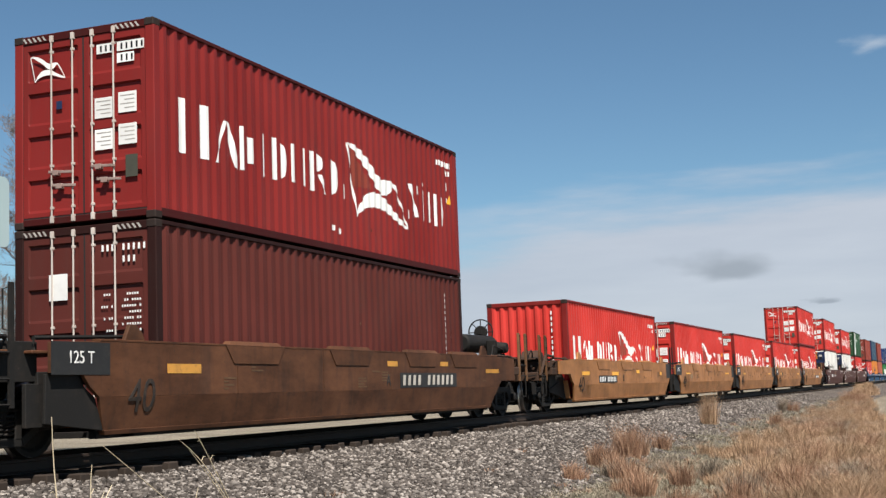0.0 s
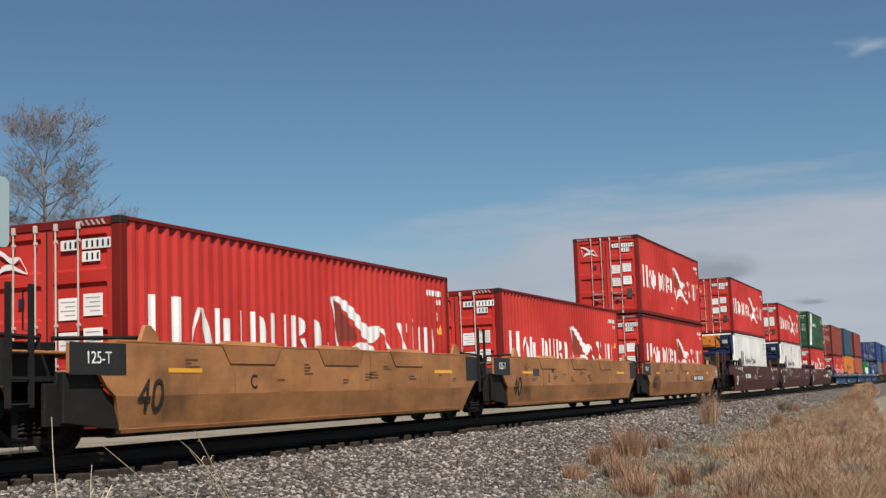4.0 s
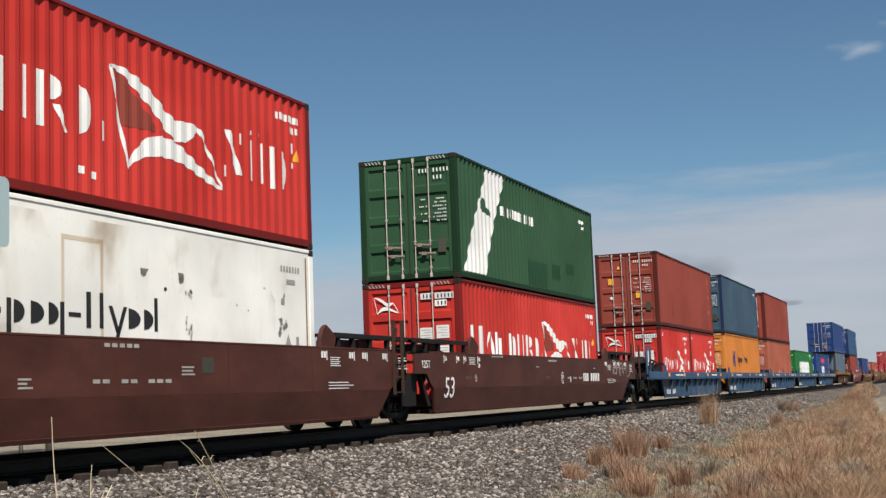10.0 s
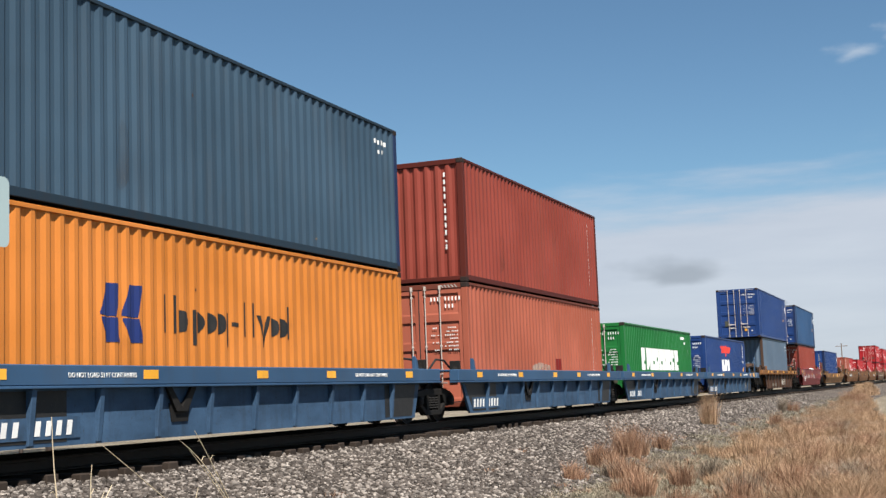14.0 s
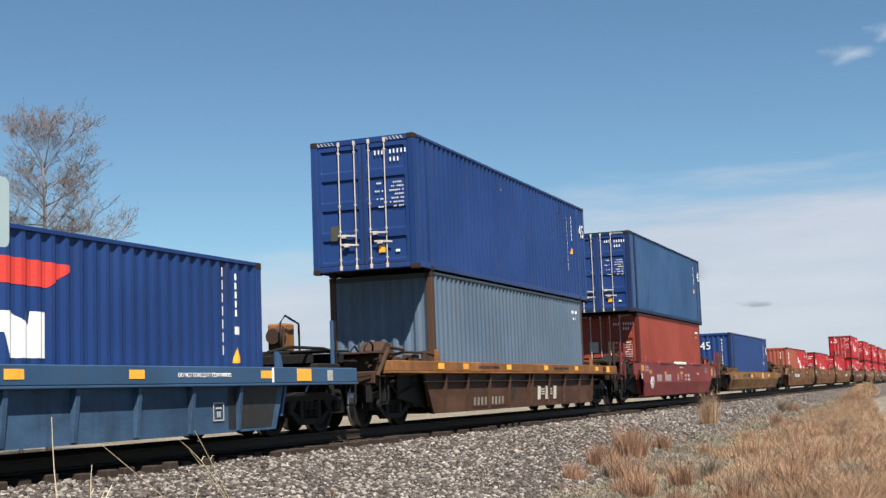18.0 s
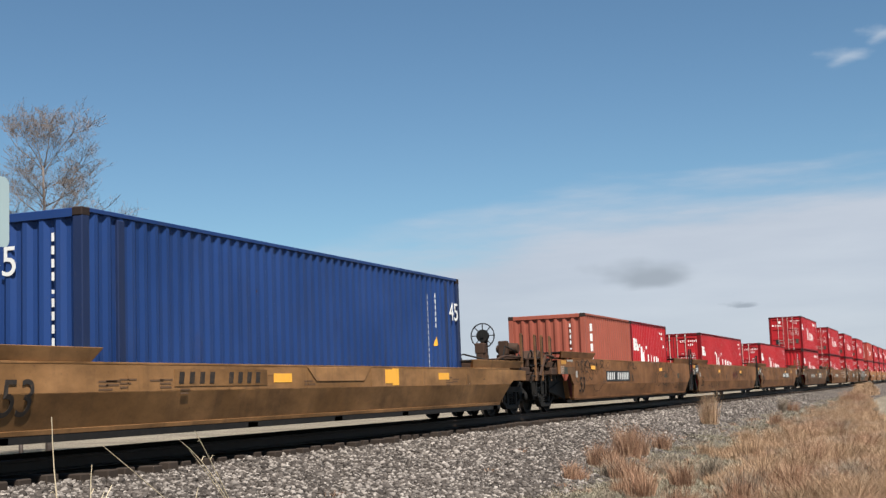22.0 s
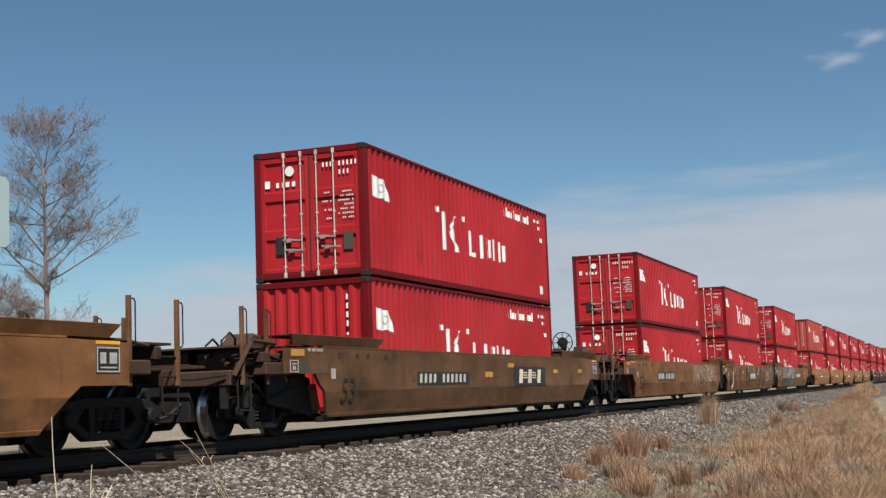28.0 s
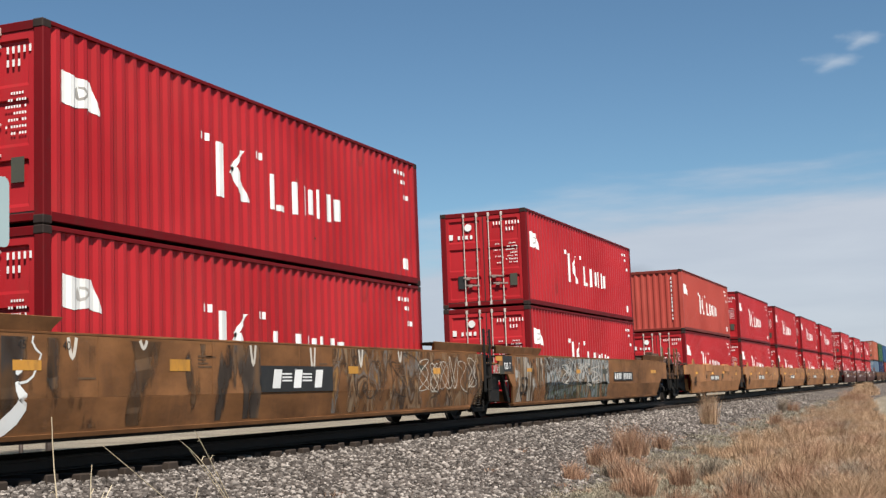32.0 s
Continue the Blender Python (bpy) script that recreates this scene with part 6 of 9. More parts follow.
def wagon_marks(w, Lw, top, mid, low, plate, big, tag, seed, dark_stub, rear_dark, paint, lean, tapes, letter, letter_x, tape_at, data_panel):
    rnd = random.Random(seed)
    yo = -1.5
    tape = kept("tape", lambda: Build().box(0, 0.42, -0.005, 0, 0, 0.09).mesh("reflector"))
    taped = YELLOW_MARK if paint in ("ochre", "sand_ochre") or top == 1.44 else DULL_TAPE
    for x, z, wd, ht in tape_at:
        part("reflector", tape, taped, w, (x, yo, z), "yellow reflector tape").scale = (wd / 0.42, 1, ht / 0.09)
    for f in (0.06, 0.36, 0.61, 0.95) if tapes and not tape_at else ():
        o = part("reflector", tape, taped, w, (f * Lw - 0.2 + rnd.uniform(-0.3, 0.3), yo, mid + rnd.uniform(0.26, 0.36)), "yellow reflector tape")
        o.scale = (rnd.choice((0.6, 1.0, 1.0, 2.0)), 1, rnd.choice((1.0, 1.2)))
    for q in range(rnd.randint(0, 2)):
        part("repaint_patch", kept("rp", lambda: Build().box(0, 0.5, -0.003, 0, 0, 0.2).mesh("patch")), rnd.choice((OLIVE, RUST_MARK, WAGON[paint])), w, (rnd.uniform(0.1, 0.9) * Lw, yo, mid + rnd.uniform(0.1, 0.4))).scale = (rnd.uniform(0.4, 1.2), 1, rnd.uniform(0.5, 1.2))
    if plate:
        plate_with_bars(w, *plate, yo, 11, WHITE_MARK if paint == "ochre" or top == 1.44 else PALE_MARK)
    if big:
        part("number", bent_number(big, mid, lean / (mid - low)), WHITE_MARK if paint in ("oxide", "cherry") else FAINT_BLACK, w, (0.06 if Lw > 14 else 0.4 if paint == "cherry" else -0.08, -1.511, 0.52))
        if letter:
            part("letter", lettering(letter, 0.22 if paint == "oxide" else 0.3), WHITE_MARK if paint in ("oxide", "cherry") else BLACK_MARK, w, (letter_x or (2.9 if Lw < 14 else 6.75), -1.505, 0.8))
    if paint in ("oxide", "cherry"):
        nb = Build()
        x = 11.25 if letter == "A" else 3.2
        if paint == "cherry":
            for k in range(4):
                nb.box(1.67 + 0.21 * k, 1.67 + 0.21 * k + 0.11, -0.005, 0, 0.77, 1.02)
            for k in range(6):
                nb.box(3.1 + 0.19 * k, 3.1 + 0.19 * k + 0.1, -0.005, 0, 0.77, 1.02)
        else:
            for k in range(9 if letter else 0):
                if k != 3:
                    nb.box(x + 0.21 * k, x + 0.21 * k + 0.12, -0.005, 0, 0.82, 1.05)
        for k, xx in enumerate((0.1, 0.85, 1.3, 2.2) if paint == "oxide" else ()):
            nb.box(xx, xx + 0.025, -0.005, 0, top - 0.2, top - 0.04)
            part("stencil", lettering(("53", "48", "45", "40")[k], 0.13), WHITE_MARK if paint == "oxide" else GREY_MARK, w, (xx + 0.045, yo - 0.003, top - 0.15))
        for k in range(5):
            if paint == "oxide":
                nb.box(1.65, 2.05 - 0.05 * (k % 2), -0.005, 0, top - 0.22 + 0.035 * k, top - 0.205 + 0.035 * k)
                nb.box(Lw - 2.0, Lw - 1.62 - 0.05 * (k % 2), -0.005, 0, top - 0.3 + 0.035 * k, top - 0.285 + 0.035 * k)
                nb.box(Lw + 0.95, Lw + 1.35 - 0.07 * (k % 3), -0.005, 0, top - 0.34 + 0.05 * k, top - 0.32 + 0.05 * k)
            else:
                nb.box(11.56, 12.36 - 0.1 * (k % 3), -0.005, 0, 1.1 + 0.045 * k, 1.115 + 0.045 * k)
        for xx in (-2.35, -1.25, -0.7, 0.2) if paint == "oxide" else ():
            nb.box(Lw + xx + 0.2, Lw + xx + 0.225, -0.005, 0, top - 0.2, top - 0.04)
            nb.box(Lw + xx, Lw + xx + 0.07, -0.005, 0, top - 0.16, top - 0.05)
            nb.box(Lw + xx + 0.1, Lw + xx + 0.17, -0.005, 0, top - 0.16, top - 0.05)
        for k in range(3 if paint == "oxide" else 0):
            nb.box(Lw - 2.1, Lw - 1.3 + 0.2 * (k % 2), -0.005, 0, 0.76 + 0.05 * k, 0.775 + 0.05 * k)
        tagged(part("stencil_line", nb.mesh("stencils"), WHITE_MARK if paint == "oxide" else GREY_MARK, w, (0, yo, 0)), kind="stuff")
        lit = WHITE_MARK if paint == "oxide" else GREY_MARK
        if paint == "oxide":
            sx = 9.06 if letter == "A" else 7.03
            if letter:
                part("round_stamp", kept("rstamp", ring_stamp), lit, w, (sx, yo, 0.92))
            part("round_stamp", kept("rstamp", ring_stamp), lit, w, (2.05, yo, 0.93)).scale = (0.5, 1, 0.5)
            part("stencil", lettering("20", 0.13), lit, w, (2.23, yo - 0.003, top - 0.29))
            dim = Build()
            for k in range(9):
                if k not in (2, 5):
                    dim.box(sx + 0.5 + 0.2 * k, sx + 0.64 + 0.2 * k, -0.005, 0, 0.89, 0.94)
            for k in range(5):
                dim.box(3.2 + 0.17 * k, 3.32 + 0.17 * k, -0.005, 0, top - 0.04, top - 0.01)
                dim.box(7.77 + 0.16 * k, 7.88 + 0.16 * k, -0.005, 0, top - 0.1, top - 0.05)
            tagged(part("stencil_line", dim.mesh("stencils"), GREY_MARK, w, (0, yo, 0)), kind="stuff")
            for xx, z in ((1.4, 0.9), (sx - 1.6, 0.9)):
                part("reflector", tape, FAINT_MARK, w, (xx, yo, z), "tape gone brown with dirt").scale = (0.9, 1, 0.7)
        else:
            part("stamp_frame", kept("sframe", framed_stamp), lit, w, (5.41, yo, 0.79))
            dark = part("data_panel", kept("cdp", lambda: Build().box(0, 0.43, -0.006, 0, 0, 0.34).mesh("panel")), BLACK_MARK, w, (13.86, yo, 0.91))
            part("stamp_frame", kept("sframe", framed_stamp), lit, dark, (0.02, -0.005, 0.03)).scale = (1.5, 1, 1.12)
            part("stencil", lettering("LD LMT", 0.135), lit, w, (6.97, yo - 0.003, 0.93))
            part("stencil", lettering("LT WT", 0.135), lit, w, (6.97, yo - 0.003, 0.77))
            dim = Build()
            for k in range(5):
                dim.box(7.6 + 0.075 * k, 7.65 + 0.075 * k, -0.005, 0, 0.93, 1.02)
                dim.box(7.6 + 0.075 * k, 7.65 + 0.075 * k, -0.005, 0, 0.77, 0.86)
                dim.box(6.0 + 0.14 * k, 6.1 + 0.14 * k, -0.005, 0, 1.27, 1.32)
            dim.box(6.29, 6.33, -0.005, 0, 0.84, 1.0)
            for k in range(4):
                dim.box(-0.32, 0.38 - 0.12 * (k % 2), -0.005, 0, 1.13 + 0.055 * k, 1.15 + 0.055 * k)
            part("route_tag", kept("rtag", lambda: Build().box(0, 0.17, -0.005, 0, 0, 0.18).mesh("route_tag")), PALE_MARK, w, (-0.93, yo, 0.87), "pale paper tag")
            part("valve_cover", kept("vcov", lambda: Build().box(0, 0.24, -0.03, 0, 0, 0.15).mesh("valve_cover", 0.01)), IRON, w, (-1.42, yo, 1.03))
            tagged(part("stencil_line", dim.mesh("stencils"), lit, w, (0, yo, 0)), kind="stuff")
    if paint in ("old_ochre", "brown_ochre") and Lw > 14 and top > 1.3:
        for k, xx in enumerate((-0.02, 0.73, 1.19, 2.0)):
            part("stencil", lettering(("53", "48", "45", "40")[k], 0.15), FAINT_BLACK, w, (xx, yo - 0.002, top - 0.18))
        part("label_panel", tape, DULL_TAPE, w, (-1.72, yo, top - 0.15), "faded yellow label panel").scale = (1.1, 1, 1.2)
        part("stamp_frame", kept("sframe", framed_stamp), GREY_MARK, w, (-1.76, yo, 1.04)).scale = (1.1, 1, 0.8)
        for xx, wd in ((-1.45, 0.34), (-1.05, 0.32), (-0.7, 0.3)):
            part("grey_patch", kept(("gp", wd), lambda: Build().box(0, wd, -0.004, 0, 0, 0.2).mesh("patch")), OLIVE if wd > 0.32 else FAINT_MARK, w, (xx, yo, 1.02))
        part("route_tag", kept("rtag", lambda: Build().box(0, 0.17, -0.005, 0, 0, 0.18).mesh("route_tag")), GREY_MARK, w, (-0.27, yo, 0.93), "pale paper tag")
        tagged(part("stencil_line", kept("wline", lambda: Build().box(0, 0.1, -0.005, 0, 0, 0.05).box(0.14, 0.28, -0.005, 0, 0, 0.05).box(0.32, 0.55, -0.005, 0, 0, 0.05).mesh("stencils")), GREY_MARK, w, (-1.12, yo, top - 0.07)), kind="stuff")
    if tag:
        if dark_stub:
            part("dark_panel", kept(("dstub", top, Lw < 14.5), lambda: Build().box(-1.46 if Lw < 14.5 else -1.2, -0.30 if Lw < 14.5 else -0.52, -0.006, 0, 1.0 if Lw < 14.5 else 1.08, top - 0.02).mesh("panel")), BLACK_MARK, w, (0, yo, 0))
        if dark_stub and paint in ("ochre", "dark_ochre"):
            # added black plate fills the truck pocket in place of its shade
            part("dark_web", kept("dweb", lambda: Build().prism([(-1.47, 1.01), (-1.49, 0.42), (-0.35, 0.30), (-0.52, 0.72), (-0.72, 0.84), (-0.86, 1.01)], -1.43, -1.39).mesh("dark_web", 0.006)), IRON, w)
        part("number", lettering(tag, 0.22), WHITE_MARK, w, (-1.15, yo - 0.008, 1.14))
    if data_panel:
        long = Lw > 14
        at = Lw + (1.07 if long else 1.22)
        p = part("data_panel", kept(("dpan", long), lambda: Build().box(0, 0.5 if long else 0.36, -0.006, 0, 0, 0.34).mesh("panel")), BLACK_MARK, w, (at, yo, 1.02 if long else 0.95))

        def rim():
            b = Build()
            wd = 0.5 if long else 0.36
            for a0, a1, c0, c1 in ((0.01, wd - 0.01, 0.01, 0.03), (0.01, wd - 0.01, 0.31, 0.33), (0.01, 0.03, 0.03, 0.31), (wd - 0.03, wd - 0.01, 0.03, 0.31), (0.08, wd * 0.4, 0.12, 0.26), (wd * 0.55, wd - 0.07, 0.12, 0.26), (0.08, wd - 0.07, 0.06, 0.08)):
                b.box(a0, a1, -0.010, -0.006, c0, c1)
            return b.mesh("rim")
        tagged(part("sign_line", kept(("dprim", long), rim), WHITE_MARK if not long else GREY_MARK, p), kind="stuff")
        if long:
            part("orange_patch", kept("opatch", lambda: Build().box(0, 0.5, -0.005, 0, 0, 0.11).mesh("patch")), YELLOW_MARK, w, (at, yo, 1.385)).scale = (1, 1, 0.4)
    if rear_dark:
        part("dark_panel", kept(("drear", top), lambda: Build().box(0.18, 0.96, -0.006, 0, 0.88, top - 0.02).mesh("panel")), BLACK_MARK, w, (Lw, yo, 0))
    for k in range(6):
        x, wd, z1 = rnd.uniform(0.0, 1.0) * Lw, rnd.uniform(0.03, 0.22), rnd.uniform(mid + 0.2, top - 0.01)
        run = Build()
        run.v = [(x, yo - 0.0015, max(mid, z1 - rnd.uniform(0.2, 0.6))), (x + wd, yo - 0.0015, max(mid, z1 - rnd.uniform(0.15, 0.5))), (x + wd, yo - 0.0015, z1), (x, yo - 0.0015, z1)]
        run.f = [(0, 1, 2, 3)]
        part("dirt_run", run.mesh("dirt_run"), GRIME, w)
    sm = Build()
    for k in range({"oxide": 3, "cherry": 0}.get(paint, 10)):
        x = rnd.uniform(0.03, 0.97) * Lw
        z = rnd.uniform(mid + 0.1, top - 0.2)
        for q in range(rnd.randint(1, 4)):
            sm.box(x, x + rnd.uniform(0.12, 0.4), -0.004, 0, z - q * 0.05, z - q * 0.05 + 0.025)
    tagged(part("stencil_line", sm.mesh("stencils"), GREY_MARK if paint in ("oxide", "cherry") else FAINT_MARK, w, (0, yo, 0)), kind="stuff")


def rusty_winch(w):
    """Hand brake box, blue post, tape and stencils past the well's rear end."""
    part("winch_box", kept("wbox", lambda: Build().box(14.36, 14.74, -0.45, -0.1, 1.45, 1.96).mesh("winch_box", 0.03)), WAGON["rust_orange"], w, (0, 0, 0), "rust-orange winch box")
    part("winch_drum", kept("wdrum", lambda: Build().tube([(14.12, -0.34, 1.72), (14.36, -0.34, 1.72)], 0.15, 14).tube([(14.2, -0.5, 1.5), (14.22, -0.5, 1.9)], 0.025, 6).mesh("winch_drum", 0.02)), WAGON["gear_brown"], w)
    part("winch_guard", kept("wguard", lambda: Build().tube([(14.0, -0.55, 1.42), (14.02, -0.55, 1.95), (14.2, -0.55, 2.08), (14.42, -0.55, 2.02), (14.8, -0.5, 1.96), (14.82, -0.5, 1.4)], 0.02, 6).mesh("winch_guard", 0, True)), IRON, w)
    part("winch_base", kept("wbase", lambda: Build().box(13.9, 14.95, -0.6, 0.3, 1.12, 1.45).mesh("winch_base", 0.02)), IRON, w)
    for x in (14.36, 14.5):
        part("end_post", kept("bluepost", lambda: Build().box(-0.035, 0.035, -0.025, 0.025, 0.9, 1.95).mesh("end_post", 0.006)), WAGON["steel_blue"] if x < 14.4 else IRON, w, (x, -1.38, 0)).scale = (1, 1, 1) if x < 14.4 else (0.4, 0.6, 1)
    part("reflector", kept("bigtape", lambda: Build().box(0, 0.5, -0.006, 0, 0, 0.2).mesh("reflector")), YELLOW_MARK, w, (12.79, -1.5, 0.9), "large yellow reflector panel")
    part("white_stripe", kept("wstripe", lambda: Build().box(0, 0.06, -0.006, 0, 0.88, 1.11).mesh("white_stripe")), WHITE_MARK, w, (11.95, -1.5, 0))
    part("label_panel", kept("wlab", lambda: Build().box(0, 0.2, -0.006, 0, 0.9, 1.08).mesh("label_panel")), GREY_MARK, w, (13.9, -1.5, 0))
    part("stamp_frame", kept("sframe", framed_stamp), GREY_MARK, w, (10.35, -1.398, 0.33)).scale = (1.15, 1, 1.08)


def drain_bracket():
    """A dark forked strap with a plate at its foot, on the side sheet."""
    b = Build()
    b.prism([(3.34, 0.84), (3.46, 0.84), (3.72, 0.56), (3.98, 0.84), (4.1, 0.84), (3.86, 0.5), (3.58, 0.5)], -1.45, -1.41)
    b.prism([(3.52, 0.36), (3.92, 0.36), (3.98, 0.62), (3.46, 0.62)], -1.41, -1.385)
    return b.mesh("drain_bracket")


def ribbed_wagon(w0, w1, paint, label, z1=1.12, z0=0.87, zb=0.15, f_end=False, r_end=False, ribs=8, own_truck=True, front_truck=False, brake=0, plate=None, iron=None, grey=True, sheet_paint=None, rib_at=()):
    """One unit with a deep top beam, upright ribs and a set-back side sheet."""
    Lw = w1 - w0
    m = WAGON[paint]
    w = root("well_wagon", (w0, TRACK_Y, 0), label, "railway wagon", "wagons of the freight train")
    fx, rx = (-2.9 if f_end else -1.5), Lw + (2.9 if r_end else 1.25)

    def beam(a, c):
        return Build().prism([(a, z0), (c, z0), (c, z1), (a, z1)], -1.5, -1.28).mesh("top_beam", 0.012)
    part("top_beam", kept(("beam", fx, round(rx, 2), z0), lambda: beam(fx, rx)), m, w)
    far = part("top_beam", kept(("beam", round(-rx + Lw, 2), round(Lw - fx, 2), z0), lambda: beam(Lw - rx, Lw - fx)), m, w, (Lw, 0, 0))
    far.rotation_euler = (0, 0, math.pi)

    flange = kept(("flange", fx, round(rx, 2)), lambda: Build().box(fx, rx, -1.525, -1.28, -0.035, -0.003).mesh("flange", 0.005))
    part("flange", flange, m, w, (0, 0, z0))

    def sheet():
        b = Build()
        b.prism([(-0.55, zb), (Lw + 0.05, zb), (Lw + 0.35, z0), (-1.05, z0)], -1.39, -1.34)
        return b.mesh("side_sheet")
    sm = kept(("rsheet", round(Lw, 2), zb, z0), sheet)
    ms = WAGON.get(sheet_paint, m)
    part("side_sheet", sm, ms, w)
    o = part("side_sheet", sm, ms, w, (Lw - 0.3, 0, 0))
    o.rotation_euler = (0, 0, math.pi)
    rib = kept(("rib", zb, z0), lambda: Build().loft([(-0.045, -1.49, z0 - 0.02), (0.045, -1.49, z0 - 0.02), (0.045, -1.37, z0 - 0.02), (-0.045, -1.37, z0 - 0.02)], [(-0.045, -1.425, zb + 0.02), (0.045, -1.425, zb + 0.02), (0.045, -1.37, zb + 0.02), (-0.045, -1.37, zb + 0.02)]).mesh("rib", 0.006))
    for k in range(ribs):
        x = rib_at[k] if rib_at else 0.55 + k * 1.312
        part("rib", rib, ms, w, (x, 0, 0))
        r = part("rib", rib, ms, w, (Lw - x, 0, 0))
        r.rotation_euler = (0, 0, math.pi)
    if paint != "steel_blue":
        part("pipe", kept(("rpipe", round(Lw, 2)), lambda: Build().tube([(-1.2, -1.44, 0.66), (Lw * 0.5, -1.44, 0.65), (Lw + 0.6, -1.44, 0.66)], 0.02, 6).mesh("pipe")), IRON, w, (0, 0, z0 - 0.87))
    part("floor_frame", kept(("ff", round(Lw, 2)), lambda: floor_frame(Lw)), IRON, w)
    tape = kept("rtape", lambda: Build().box(0, 0.34, -0.005, 0, 0, 0.12).mesh("reflector"))
    for x in (-0.3, 2.72, 5.74, 8.14, 11.6) if paint == "steel_blue" else (-0.5, 1.0, 4.0, 7.1, 10.1, 12.4):
        part("reflector", tape, YELLOW_MARK, w, (x, -1.5, (z0 + z1) / 2 - 0.05), "yellow reflector tape")
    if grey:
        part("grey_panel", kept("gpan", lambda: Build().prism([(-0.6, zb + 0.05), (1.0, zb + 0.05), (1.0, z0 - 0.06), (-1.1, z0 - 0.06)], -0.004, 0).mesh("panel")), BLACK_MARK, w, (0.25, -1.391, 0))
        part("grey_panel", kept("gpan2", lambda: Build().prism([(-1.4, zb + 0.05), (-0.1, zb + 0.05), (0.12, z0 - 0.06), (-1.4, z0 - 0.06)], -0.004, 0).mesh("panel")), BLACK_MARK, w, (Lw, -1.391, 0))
    if plate:
        plate_with_bars(w, *plate, -1.398, 9, GREY_MARK if paint == "rust_orange" else WHITE_MARK, BLACK_MARK if paint == "rust_orange" else ms)
    blue = paint == "steel_blue"
    for x in (1.14, 9.28) if blue else (2.0, 8.0):
        part("stencil", lettering("DO NOT LOAD 53 FT CONTAINERS", 0.088), WHITE_MARK if blue else BLACK_MARK, w, (x, -1.504, (z0 + z1) / 2 - 0.03))
    if blue:
        part("drain_bracket", kept("drain", drain_bracket), IRON, w)
    for x, s, end in ((0, -1, f_end), (Lw, 1, r_end)):
        if end:
            end_fittings(w, x, s, m, z1, brake if s > 0 else 0, False, () if (s > 0) == (paint == "steel_blue") else (2.68, 3.24))
        else:
            part("centre_sill", kept(("artsill", s), lambda: Build().box(min(s * 0.5, s * 1.75), max(s * 0.5, s * 1.75), -0.35, 0.35, 0.74, 1.1).mesh("sill", 0.02)), m, w, (x, 0, 0))
            part("deck", kept(("rdeck", s), lambda: Build().box(min(s * 0.5, s * 1.7), max(s * 0.5, s * 1.7), -1.3, 1.3, 1.08, 1.12).mesh("deck", 0.01)), m, w, (x, 0, 0))
            if s > 0:
                # added dark plate keeps the joint dark by hiding the box beyond
                part("joint_plate", kept("rjplate", lambda: Build().box(0.25, 2.9, -0.6, -0.55, 0.56, 1.06).mesh("joint_plate", 0.006)), IRON, w, (x, 0, 0))
            for y in (-1.38, 1.38):
                part("corner_bracket", kept("rbr", lambda: Build().prism([(0, 0), (0.3, 0), (0.2, 0.16), (0.05, 0.18)], -0.05, 0.05).box(0.02, 0.1, -0.12, 0.12, 0, 0.2).mesh("bracket", 0.01)), IRON, w, (x + s * 0.9 - 0.17, y * 0.9, z1))
            part("hose", kept("rhose", lambda: Build().tube([(-0.7, -0.9, 1.15), (-0.3, -0.9, 1.36), (0.2, -0.9, 1.34), (0.6, -0.9, 1.16)], 0.025, 6).mesh("hose", 0, True)), RUBBER, w, (x + s * 1.0, 0, 0))
        for y in (-1.46, 1.46):
            part("guide_post", kept("rgp", lambda: Build().prism([(0, 0), (0.16, 0), (0.10, 0.2), (0.0, 0.26)], -0.04, 0.04).mesh("guide_post", 0.008)), m, w, (x - 0.08 + s * 0.22, y * 0.94, z1))
    if r_end or own_truck:
        truck(w, Lw + 1.9, iron or IRON)
    if f_end or front_truck:
        truck(w, -1.9, iron or IRON)
    return rolls(w)


# ---- ground, ballast and track ----
def ground_sheet():
    ys = [-3000, -400, -60, -10, 2, 5.0, 6.2, 17.0, 19.0, 40, 120, 400, 3000]
    zs = [-0.95, -0.95, -0.95, -0.95, -0.945, -0.955, -0.99, -0.99, -0.95, -0.95, -0.9, -0.9, -0.9]
    xs = [-3000, -400, -100, -40, 0, 20, 40, 70, 120, 250, 600, 1500, 3000]
    v = [(x, y, z) for x in xs for y, z in zip(ys, zs)]
    n = len(ys)
    f = np.array([(i * n + j, (i + 1) * n + j, (i + 1) * n + j + 1, i * n + j + 1) for i in range(len(xs) - 1) for j in range(n - 1)])
    g = new("ground", raw_mesh("ground", np.array(v), f))
    g.data.materials.append(FIELD)
    tagged(g, "flat dry tan prairie ground to the horizon", "ground", kind="structure")


SHOULDER = ((5.2, -0.93), (6.0, -0.86), (7.6, -0.66), (9.2, -0.42), (9.9, -0.335), (10.3, -0.285), (12.5, -0.285), (12.9, -0.335), (15.5, -0.7), (17.4, -0.95))


def ballast_height(y):
    return np.interp(y, [s[0] for s in SHOULDER], [s[1] for s in SHOULDER])


def ballast():
    b = Build()
    x0, x1 = -120.0, 1500.0
    n = len(SHOULDER)
    xs = [x0, 0, 20, 40, 80, 160, 400, x1]
    for x in xs:
        b.v += [(x, y, z) for y, z in SHOULDER]
    for i in range(len(xs) - 1):
        b.f += [(i * n + j, (i + 1) * n + j, (i + 1) * n + j + 1, i * n + j + 1) for j in range(n - 1)]
    o = new("ballast_bed", b.mesh("ballast_bed"))
    o.data.materials.append(GRAVEL)
    tagged(o, "sloping bed of grey crushed stone under the track", "ballast", kind="structure")


